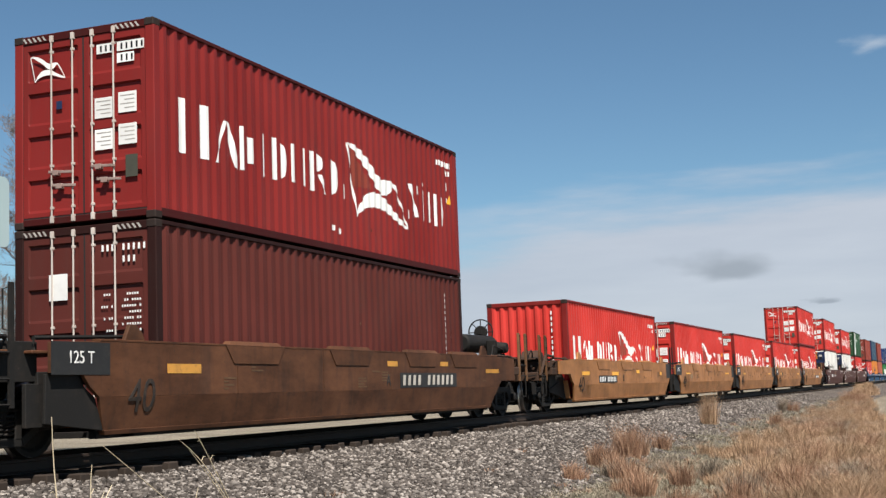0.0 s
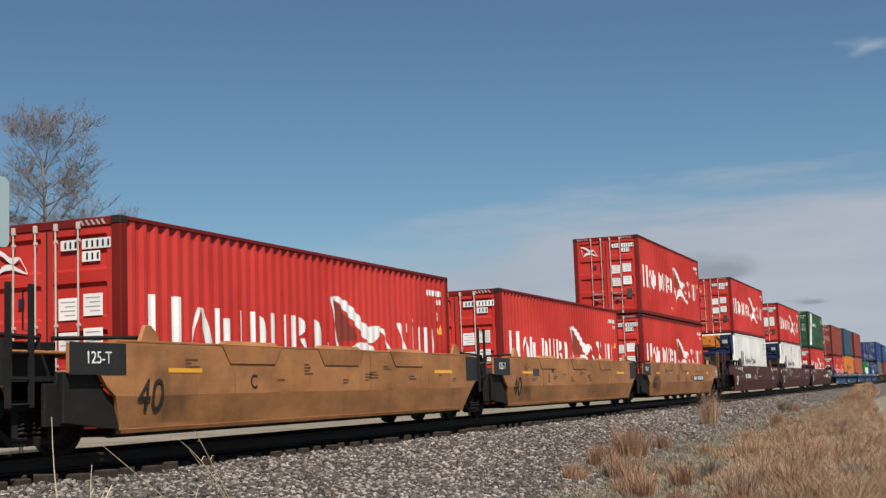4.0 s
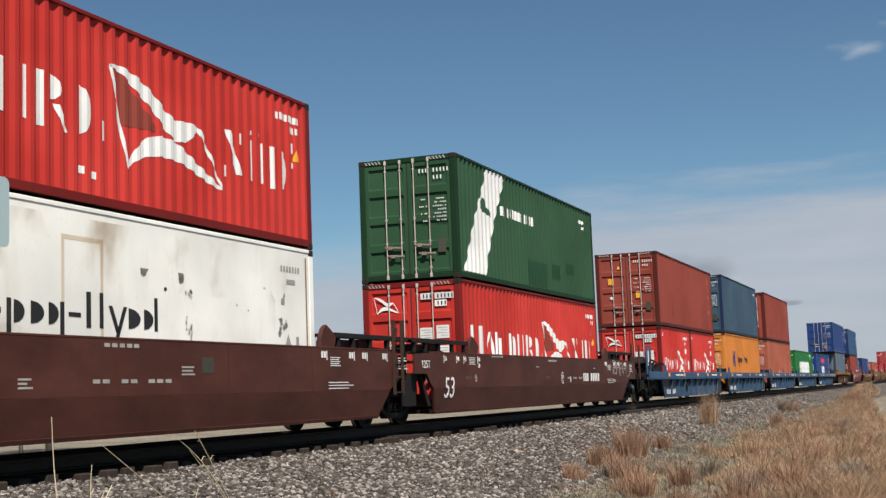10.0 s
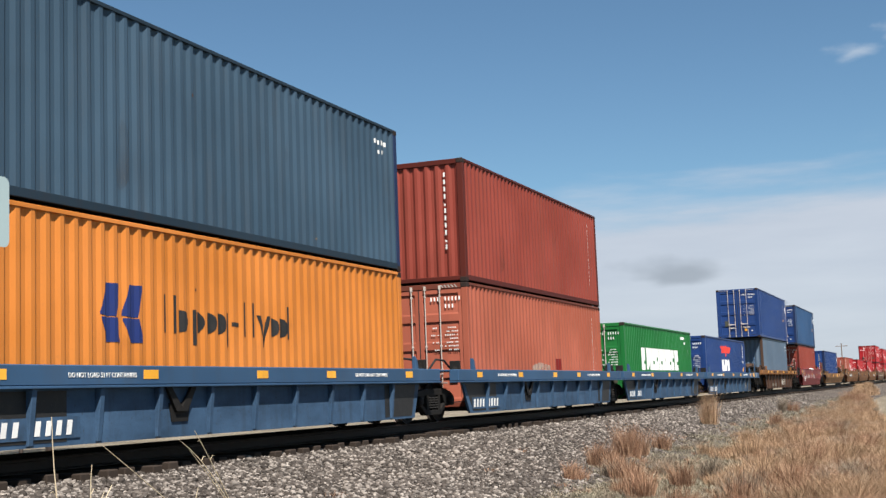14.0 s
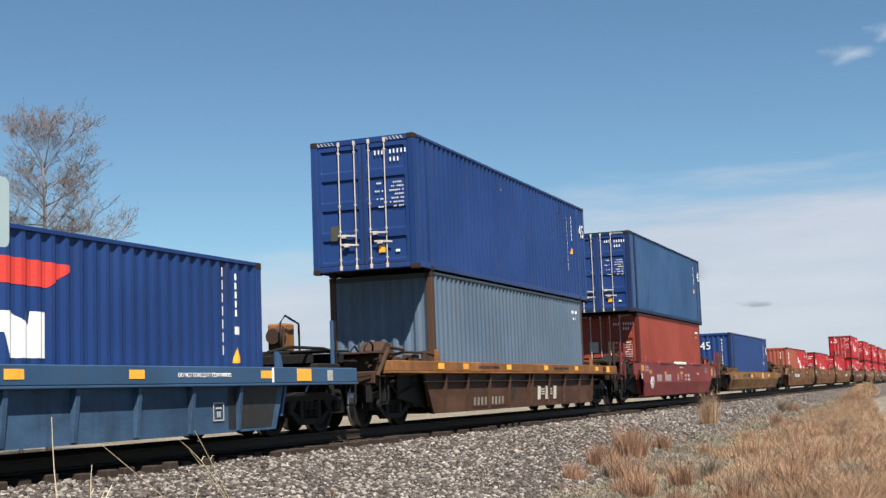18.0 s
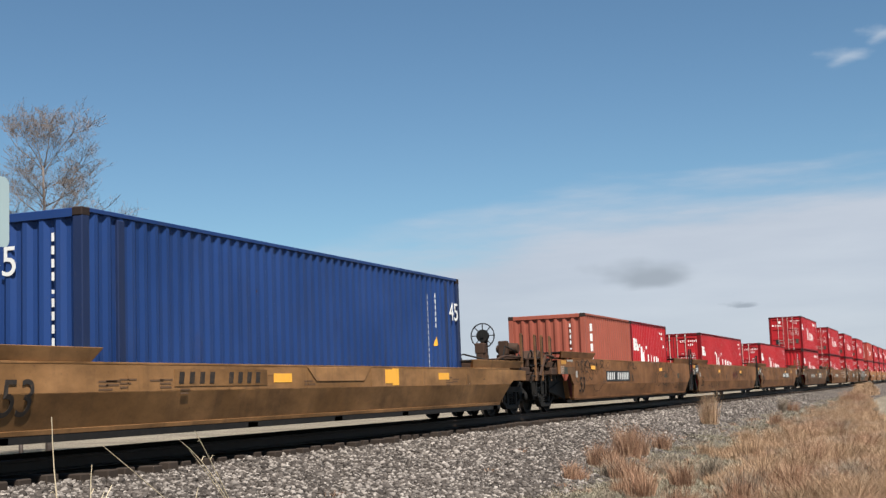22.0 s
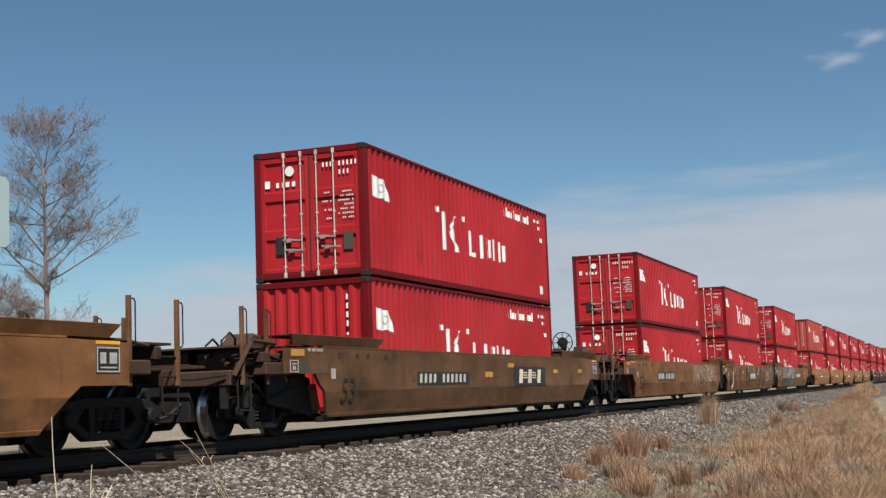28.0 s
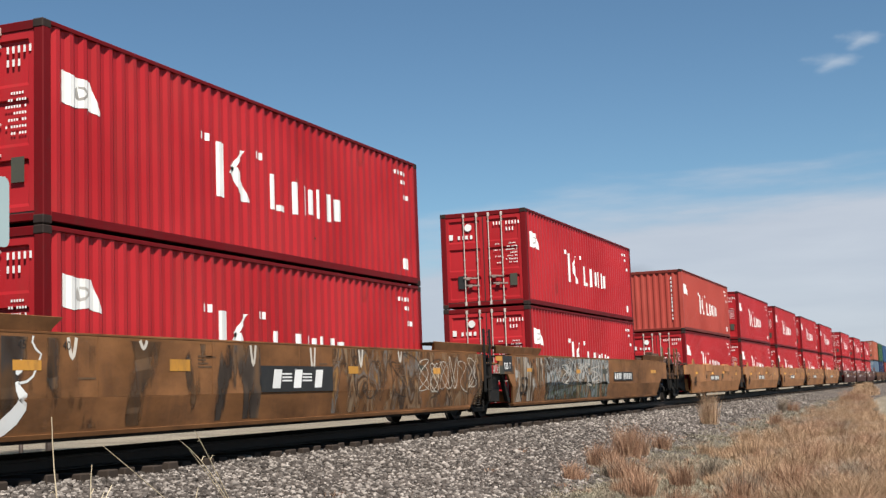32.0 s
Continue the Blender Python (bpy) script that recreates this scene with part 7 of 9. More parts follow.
def stone_edge(x):
    """How far the stones reach towards the grass."""
    return np.interp(x, (14, 19.2, 27, 35, 48, 100, 260), (4.9, 5.6, 6.6, 6.8, 7.1, 7.5, 7.7)) + 0.2 * np.sin(1.1 * x)


ICO = np.array([(0, 0, 1)] + [(0.894 * math.cos(a), 0.894 * math.sin(a), 0.447) for a in np.arange(5) * 2 * math.pi / 5] + [(0.894 * math.cos(a), 0.894 * math.sin(a), -0.447) for a in (np.arange(5) + 0.5) * 2 * math.pi / 5] + [(0, 0, -1)])
ICO_F = np.array([(0, 1 + k, 1 + (k + 1) % 5) for k in range(5)] + [(1 + k, 6 + k, 1 + (k + 1) % 5) for k in range(5)] + [(6 + k, 6 + (k + 1) % 5, 1 + (k + 1) % 5) for k in range(5)] + [(11, 6 + (k + 1) % 5, 6 + k) for k in range(5)])


def stones(count, x_lo, x_hi, y_lo, y_hi, r_lo, r_hi, seed):
    rg = np.random.default_rng(seed)
    x = np.exp(rg.uniform(math.log(x_lo), math.log(x_hi), count))
    y = rg.uniform(y_lo, y_hi, count)
    keep = y > stone_edge(x) - 0.35 + rg.normal(0, 0.28, count)
    x, y = x[keep], y[keep]
    count = len(x)
    r = rg.uniform(r_lo, r_hi, count) * (1 + 0.5 * (rg.random(count) > 0.93))
    sc = np.stack([r * rg.uniform(0.75, 1.35, count), r * rg.uniform(0.75, 1.3, count), r * rg.uniform(0.5, 0.9, count)], 1)
    base = ICO[None] * sc[:, None, :] * rg.uniform(0.6, 1.25, (count, 12, 1))
    a, t = rg.uniform(0, 6.28, count), rg.uniform(-0.6, 0.6, count)
    ca, sa, ct, st = np.cos(a), np.sin(a), np.cos(t), np.sin(t)
    zr = base[..., 2] * ct[:, None] + base[..., 0] * st[:, None]
    xr = base[..., 0] * ct[:, None] - base[..., 2] * st[:, None]
    v = np.stack([xr * ca[:, None] - base[..., 1] * sa[:, None] + x[:, None], xr * sa[:, None] + base[..., 1] * ca[:, None] + y[:, None], zr + (ballast_height(y) + r * 0.25)[:, None]], 2)
    f = ICO_F[None] + (np.arange(count) * 12)[:, None, None]
    return v.reshape(-1, 3), f.reshape(-1, 3)


def loose_ballast():
    va, fa = stones(50000, 9.5, 48.0, 5.1, 10.45, 0.015, 0.041, 4)
    vb, fb = stones(7000, 11.0, 34.0, 4.2, 5.3, 0.012, 0.026, 5)
    vc, fc = stones(11000, 45.0, 95.0, 6.0, 10.4, 0.022, 0.045, 6)
    me = raw_mesh("ballast_stones", *join_sets([(va, fa), (vb, fb), (vc, fc)]))
    o = new("ballast_stones", me)
    me.materials.append(STONE)
    tagged(o, "loose sharp grey and tan ballast stones", "stones", kind="stuff")


def railway():
    t = root("railway_track", (0, TRACK_Y, 0), "straight railway track with rusty rails on old timber sleepers", "railway track", kind="structure")
    prof = [(-0.07, -0.178), (0.07, -0.178), (0.07, -0.165), (0.012, -0.145), (0.012, -0.045), (0.036, -0.035), (0.036, -0.006), (0.028, 0.0), (-0.028, 0.0), (-0.036, -0.006), (-0.036, -0.035), (-0.012, -0.045), (-0.012, -0.145), (-0.07, -0.165)]

    def rail():
        return Build().loft([(-120.0, y, z) for y, z in prof], [(1500.0, y, z) for y, z in prof]).mesh("rail")
    me = kept("rail", rail)
    for y in (-0.753, 0.753):
        part("rail", me, RAIL_STEEL, t, (0, y, 0))
    sl = kept("sleeper", lambda: Build().box(-0.115, 0.115, -1.3, 1.3, -0.36, -0.182).mesh("sleeper", 0.015))
    rnd = random.Random(8)
    for k in range(300):
        part("sleeper", sl, WOOD, t, (4.0 + k * 0.5 + rnd.uniform(-0.05, 0.05), rnd.uniform(-0.13, 0.10), rnd.uniform(-0.03, 0.0))).rotation_euler = (0, 0, rnd.uniform(-0.04, 0.04))
    far = Build()
    for k in range(500):
        far.box(154.0 + k * 0.5, 154.23 + k * 0.5, -1.3, 1.3, -0.36, -0.182)
    for k in range(160):
        far.box(-76.0 + k * 0.5, -75.77 + k * 0.5, -1.3, 1.3, -0.36, -0.182)
    tagged(part("sleeper", far.mesh("far_sleepers"), WOOD, t), kind="stuff")


# ---- dry grass ----
def blades(cx, cy, cz, height, spread, count, rg, lean=0.35, width=0.006, fan=0.0, wind=0.0):
    """Tufts of tapered blades; arrays hold one entry a tuft. fan: how far they lean out of the tuft's middle."""
    n = len(cx)
    k = n * count
    bx, by, bz = (np.repeat(a, count) for a in (cx, cy, cz))
    h = np.repeat(height, count) * rg.uniform(0.4, 1.1, k)
    sp = np.repeat(spread, count)
    ang, rad = rg.uniform(0, 6.283, k), np.sqrt(rg.random(k)) * sp
    x0, y0 = bx + np.cos(ang) * rad, by + np.sin(ang) * rad
    la = rg.uniform(0, 6.283, k)
    ln = h * np.abs(rg.normal(0, lean, k))
    out = fan * h * rad / np.maximum(sp, 1e-3)
    dx, dy = np.cos(la) * ln + np.cos(ang) * out + wind * h, np.sin(la) * ln + np.sin(ang) * out - 0.5 * wind * h
    w = width * rg.uniform(0.6, 1.4, k)
    px, py = -np.sin(la), np.cos(la)
    pts = []
    for f, hw, b in ((0.0, 1.0, 0.0), (0.55, 0.75, 0.35), (1.0, 0.0, 1.0)):
        mx, my, mz = x0 + dx * b, y0 + dy * b, bz + h * f * (1 - 0.12 * b)
        if hw:
            pts += [np.stack([mx - px * w * hw, my - py * w * hw, mz], 1), np.stack([mx + px * w * hw, my + py * w * hw, mz], 1)]
        else:
            pts += [np.stack([mx, my, mz], 1)]
    v = np.stack(pts, 1).reshape(-1, 3)
    tri = np.array([(0, 1, 3), (0, 3, 2), (2, 3, 4)])
    f = (tri[None] + (np.arange(k) * 5)[:, None, None]).reshape(-1, 3)
    return v, f


def join_sets(sets):
    vs, fs, off = [], [], 0
    for v, f in sets:
        vs.append(v)
        fs.append(f + off)
        off += len(v)
    return np.concatenate(vs), np.concatenate(fs)


def verge(y):
    return np.where(y > 5.2, ballast_height(y), -0.92)


def grass():
    rg = np.random.default_rng(11)

    def sward_edge(x):
        return np.interp(x, (14, 17, 20, 26, 29.5, 40, 50, 96, 150, 260), (2.2, 2.9, 3.5, 4.3, 4.75, 5.3, 5.8, 6.9, 7.3, 7.6)) + 0.16 * np.sin(1.9 * x) + 0.12 * np.sin(0.7 * x + 1.0)

    def spread(n, x_lo, x_hi, edge):
        x = np.exp(rg.uniform(math.log(x_lo), math.log(x_hi), n))
        lo, hi = 0.064 * x - 0.8, edge(x)
        return x, lo + rg.random(n) * np.maximum(hi - lo, 0.1), hi
    # low matted litter, thinning into the stones
    x, y, hi = spread(7200, 13.5, 105, lambda q: stone_edge(q) + 0.4)
    keep = (rg.random(len(x)) < np.clip((hi - 0.1 - y) / 0.9, 0.05, 1)) & ((y > sward_edge(x) - 0.9) | (rg.random(len(x)) < 0.4))
    x, y = x[keep], y[keep]
    litter = [blades(x, y, verge(y) - 0.01, rg.uniform(0.03, 0.11, len(x)), rg.uniform(0.12, 0.34, len(x)), 28, rg, 1.6, 0.0052)]
    # the closed sward: fountains of fine blades, tall and low by turns
    x, y, hi = spread(2100, 13.5, 120, sward_edge)
    swell = np.sin(x * 0.8 + 1.1 * y) * np.cos(0.5 * x - 1.4 * y) + 0.5 * np.sin(1.9 * x + 0.9 * y) + rg.normal(0, 0.35, len(x))
    keep = (swell > -0.35) & (rg.random(len(x)) < np.clip((hi - y) / 0.5 + 0.3, 0, 1))
    x, y, swell = x[keep], y[keep], swell[keep]
    h = (0.17 + 0.2 * np.clip(swell + 0.2, 0, 2) + rg.uniform(0, 0.08, len(x))) * np.clip(0.55 + 0.45 * (hi[keep] - y) / 0.8, 0.55, 1.0)
    kind = np.sin(0.55 * x + 1.7 * y) + 0.6 * np.sin(1.5 * x - 2.3 * y) + rg.normal(0, 0.45, len(x))
    sets = {}
    for name, pick in (("gold", kind <= 0.25), ("rust", (kind > 0.25) & (kind <= 1.05)), ("grey", kind > 1.05)):
        n = int(pick.sum())
        sets[name] = [blades(x[pick], y[pick], verge(y[pick]) - 0.02, h[pick], rg.uniform(0.06, 0.15, n), 165, rg, 0.28, 0.0024, 0.85, 0.16)]
    # far on, the sward runs to the horizon in coarser tufts
    x, y, hi = spread(900, 110, 420, sward_edge)
    sets["gold"].append(blades(x, y, verge(y) - 0.02, rg.uniform(0.3, 0.6, len(x)), rg.uniform(0.5, 1.3, len(x)), 26, rg, 0.5, 0.018, 0.5))
    # scattered low tufts between the sward and the stones
    x, y, hi = spread(420, 15, 70, stone_edge)
    keep = y > sward_edge(x) - 0.2
    x, y = x[keep], y[keep]
    low = rg.random(len(x)) < 0.5
    for name, pick in (("grey", low), ("rust", ~low)):
        sets[name].append(blades(x[pick], y[pick], verge(y[pick]) - 0.02, rg.uniform(0.08, 0.2, int(pick.sum())), rg.uniform(0.05, 0.12, int(pick.sum())), 70, rg, 0.4, 0.0026, 1.1))
    # bunches: place along and across the track, height, width, colour
    by_stones = ((26.4, 6.38, 0.72, 0.34, "rust"), (26.9, 6.2, 0.66, 0.3, "rust"), (26.1, 6.1, 0.6, 0.25, "rust"), (29.5, 6.13, 0.42, 0.3, "rust"), (23.4, 6.1, 0.42, 0.26, "rust"), (24.2, 6.2, 0.5, 0.25, "rust"),
            (22.5, 5.62, 0.4, 0.26, "rust"), (21.2, 5.1, 0.42, 0.28, "rust"), (20.7, 5.8, 0.3, 0.24, "rust"), (21.6, 5.45, 0.36, 0.2, "grey"))
    in_sward = ((19.6, 3.85, 0.45, 0.3, "rust"), (17.9, 4.1, 0.42, 0.3, "rust"), (18.6, 4.5, 0.3, 0.24, "rust"), (21.0, 3.7, 0.46, 0.2, "grey"), (17.4, 2.6, 0.46, 0.36, "grey"), (16.6, 2.5, 0.4, 0.3, "rust"),
            (26.1, 3.65, 0.52, 0.36, "gold"), (31.5, 3.6, 0.5, 0.4, "gold"), (23.3, 2.2, 0.5, 0.36, "rust"), (37.4, 3.1, 0.5, 0.45, "rust"), (59.8, 7.0, 0.72, 0.22, "grey"), (60.5, 6.8, 0.5, 0.3, "rust"),
            (81.0, 5.6, 0.9, 0.6, "rust"), (83.5, 5.4, 0.8, 0.6, "rust"), (88.0, 5.5, 0.8, 0.7, "rust"), (19.2, 2.2, 0.42, 0.3, "rust"), (28.2, 4.9, 0.3, 0.26, "gold"), (34.0, 5.0, 0.4, 0.3, "gold"),
            (45.0, 5.6, 0.5, 0.35, "rust"), (22.2, 4.7, 0.3, 0.24, "grey"), (15.8, 3.2, 0.34, 0.28, "rust"), (24.6, 5.2, 0.24, 0.22, "grey"))
    for tx, ty, th, tw, name in by_stones + in_sward:
        k = 6
        x, y = tx + rg.normal(0, 0.4 * tw, k), ty + rg.normal(0, 0.35 * tw, k)
        sets[name].append(blades(x, y, verge(y) - 0.03, 1.3 * th * rg.uniform(0.6, 1.08, k), np.full(k, 0.30 * tw), 120, rg, 0.16, 0.0026, 0.46, 0.06))
    # one tall pale bunch among the stones
    x, y = np.array((41.9, 42.4, 42.1, 42.0, 42.3)), np.array((7.3, 7.2, 7.4, 7.2, 7.3))
    pale = [blades(x, y, verge(y) - 0.03, np.array((1.2, 1.55, 1.0, 1.4, 1.1)), np.full(5, 0.17), 120, rg, 0.10, 0.0034, 0.26)]
    # small dry sprigs on the stones
    x, y = np.array((15.2, 15.35, 24.6, 13.2, 20.5)), np.array((7.55, 7.5, 8.0, 7.9, 7.2))
    sets["rust"].append(blades(x, y, verge(y), np.array((0.10, 0.09, 0.10, 0.08, 0.08)), np.full(5, 0.12), 40, rg, 1.0, 0.003, 0.8))
    for name, group, mat, lab in (("matted_litter", litter, LITTER, "low grey-tan mat of dead grass"), ("dry_grass", sets["gold"], DRY_GRASS, "fountains of dry golden tan prairie grass"), ("bunch_grass", sets["rust"], RUSTY_GRASS, "rust-coloured bunches of dry grass"), ("grey_grass", sets["grey"], GREY_GRASS, "grey weathered tufts of old grass"), ("pale_bunch_grass", pale, DRY_GRASS, "tall pale straw bunch among the stones")):
        me = raw_mesh(name, *join_sets(group))
        me.materials.append(mat)
        tagged(new(name, me), lab, "grass", kind="stuff")


def weed(x, y, z, stems, label):
    """A bleached dead weed: a few bent stalks from one root; stems as (dx, dz, bend, side twigs)."""
    b = Build()
    for dx, dz, bend, twigs in stems:
        path = [(dx * t, 0.03 * math.sin(3 * t), dz * t + bend * math.sin(math.pi * t)) for t in (0, 0.2, 0.4, 0.6, 0.8, 1.0)]
        b.tube(path, 0.0075, 5, 0.0035)
        for q in range(twigs):
            p = path[2 + q % 3]
            s = 1 if q % 2 else -1
            b.tube([p, (p[0] + s * 0.05, p[1], p[2] + 0.05), (p[0] + s * 0.09, p[1], p[2] + 0.04)], 0.004, 4, 0.002)
    o = new("dead_weed", b.mesh("dead_weed"))
    o.data.materials.append(STRAW)
    o.location = (x, y, z)
    tagged(o, label, "weed", "dead weeds by the track")


# ---- trees, pole and edge panel ----
# limbs: share of the trunk's height, lean to the side, lean away, rise, length as a share of the height
FORKS = ((0.57, -0.62, 0.15, 0.85, 0.25), (0.60, 0.6, -0.15, 0.9, 0.24), (0.68, -0.6, -0.2, 0.9, 0.23), (0.72, 0.55, 0.2, 0.9, 0.22), (0.50, -0.9, 0.1, 0.35, 0.17), (0.66, 0.8, 0.2, 0.55, 0.2))
BRANCHES = ((0.535, 0.4, -0.6, 0.7, 0.076), (0.556, -0.5, 0.3, 0.9, 0.085), (0.594, 1.0, 0.1, 0.36, 0.275), (0.642, -0.8, 0.2, 0.5, 0.114), (0.706, 0.7, 0.5, 0.4, 0.104), (0.749, 0.9, -0.4, 0.3, 0.114),
    (0.792, -1.0, 0.1, 0.05, 0.104), (0.808, 0.5, 0.2, 0.95, 0.237), (0.813, -0.75, 0.2, 0.8, 0.171), (0.856, 0.85, -0.5, 0.4, 0.133), (0.888, -0.6, -0.5, 0.6, 0.142), (0.920, 0.8, 0.4, 0.5, 0.133),
    (0.974, 0.75, 0.1, 0.9, 0.190), (0.984, -0.7, -0.1, 0.8, 0.171), (0.990, 0.3, 0.5, 1.0, 0.162), (0.990, -0.4, -0.4, 1.0, 0.162), (0.990, 0.25, -0.2, 1.0, 0.152), (0.990, -0.2, 0.2, 1.0, 0.152))
THICKET = ((0.06, 0.5, 0.2, 0.9, 0.6), (0.08, -0.6, -0.2, 0.9, 0.55), (0.14, -0.3, 0.5, 1.0, 0.55), (0.2, 0.4, -0.5, 1.0, 0.5), (0.35, 0.6, 0.2, 0.8, 0.4), (0.45, -0.6, 0.2, 0.8, 0.4), (0.6, 0.4, -0.3, 0.9, 0.3), (0.7, -0.4, 0.1, 0.9, 0.3))


def bare_tree(x, y, height, seed, label, plan):
    """Tapered trunk and main limbs, each a part; fine twigs joined in one."""
    rnd = random.Random(seed)
    t = root("bare_tree", (x, y, -0.95), label, "tree", "bare trees beyond the track")
    side, away = Vector((0.62, -0.784, 0)), Vector((0.784, 0.62, 0))
    twigs = Build()

    def bend(p, d, length, n, wob, lift):
        path, q, dd = [p.copy()], p.copy(), d.normalized()
        for k in range(n):
            dd = (dd + Vector((rnd.gauss(0, wob), rnd.gauss(0, wob), lift + rnd.gauss(0, wob * 0.6)))).normalized()
            q = q + dd * length / n
            path.append(q.copy())
        return path

    def along(path, f):
        n = len(path) - 1
        i = min(n - 1, int(f * n))
        return path[i].lerp(path[i + 1], f * n - i), (path[i + 1] - path[i]).normalized()

    def sprays(path, length, r, depth):
        kids = (11, 8, 5)[depth]
        for k in range(kids):
            f = 0.22 + 0.78 * (k + rnd.random()) / kids
            at, d = along(path, f)
            a = rnd.uniform(0, 6.283)
            out = (d * rnd.uniform(0.5, 1.0) + Vector((math.cos(a), math.sin(a), rnd.uniform(-0.25, 0.6))) * 0.9)
            ln = length * rnd.uniform(0.32, 0.6) * (1.15 - 0.45 * f)
            p = bend(at, out, ln, 3, 0.16, 0.05)
            rr = max(0.0048, r * 0.4)
            twigs.tube(p, rr, 3, rr * 0.5)
            if depth < 2:
                sprays(p, ln * 1.15, rr, depth + 1)

    trunk = bend(Vector((0, 0, 0)), Vector((0.0, 0.0, 1)), height * 0.83, 9, 0.02, 0.03)
    r0 = height * 0.0115
    part("trunk", Build().tube(trunk, r0, 9, r0 * 0.22).mesh("trunk", 0, True), BARK, t)
    sprays(trunk[6:], height * 0.26, r0 * 0.3, 0)
    sprays(trunk[4:8], height * 0.15, r0 * 0.25, 0)
    for f, s, w, up, ln in plan:
        at, d = along(trunk, f)
        p = bend(at, side * s + away * w + Vector((0, 0, up)), height * ln, 6, 0.10, 0.03)
        rr = r0 * (1 - 0.75 * f) * 0.5
        part("limb", Build().tube(p, rr, 6, rr * 0.3).mesh("limb", 0, True), BARK, t)
        sprays(p, height * ln, rr * 0.6, 0)
    tagged(part("fine_twig", twigs.mesh("twig_mass"), BARK, t), kind="stuff")


def utility_pole(x, y):
    p = root("utility_pole", (x, y, -0.9), "distant wooden utility pole with a crossarm", "utility pole")
    part("pole", kept("pole", lambda: Build().tube([(0, 0, 0), (0, 0, 10.2)], 0.17, 8, 0.11).mesh("pole")), POLE_WOOD, p)
    part("crossarm", kept("arm", lambda: Build().box(-0.06, 0.06, -1.4, 1.4, 9.4, 9.55).mesh("arm", 0.01)), POLE_WOOD, p)
    for yy in (-1.25, -0.5, 0.5, 1.25):
        part("insulator", kept("insul", lambda: Build().tube([(0, 0, 9.55), (0, 0, 9.75)], 0.05, 7, 0.03).mesh("insulator")), ZINC, p, (0, yy, 0))


def edge_panel():
    """A pale panel fitted to the left edge of the camera's view; its post is added unseen."""
    s = root("edge_panel", (4.51, 4.0, -0.9), "pale rounded panel fitted to the view's left edge, on an added post", "sign")
    b = Build()
    c, x0, x1, z0, z1 = 0.035, -0.30, 0.30, 2.245, 2.572
    out = []
    for cx, cz, a0 in ((x1 - c, z1 - c, 0), (x0 + c, z1 - c, 90), (x0 + c, z0 + c, 180), (x1 - c, z0 + c, 270)):
        out += [(cx + c * math.cos(radians(a0 + q * 22.5)), cz + c * math.sin(radians(a0 + q * 22.5))) for q in range(5)]
    b.prism(out, -0.002, 0.002)
    part("panel", b.mesh("panel"), EDGE_PANEL, s)
    part("post", kept("spost", lambda: Build().box(-0.03, 0.03, 0.004, 0.05, 0, 2.6).mesh("post", 0.005)), ZINC, s, (-0.15, 0, 0))


# ---- the train, from its front to its rear ----
def stack(u, z, boxes):
    """Boxes one on another, each 12.19 m long unless it says otherwise."""
    for kw in boxes:
        length = kw.get("length", 12.192)
        container(u - (0.762 if length > 13 else 0.0), z, **kw)
        z += kw["height"] + 0.012


HC, STD = 2.896, 2.591
RED = dict(height=HC, colour="red", style="wing", label="bright red steel container with a white winged emblem and strokes")
CRIM = dict(height=STD, colour="crimson", style="flag", label="crimson steel container with white flag and heavy white signs")


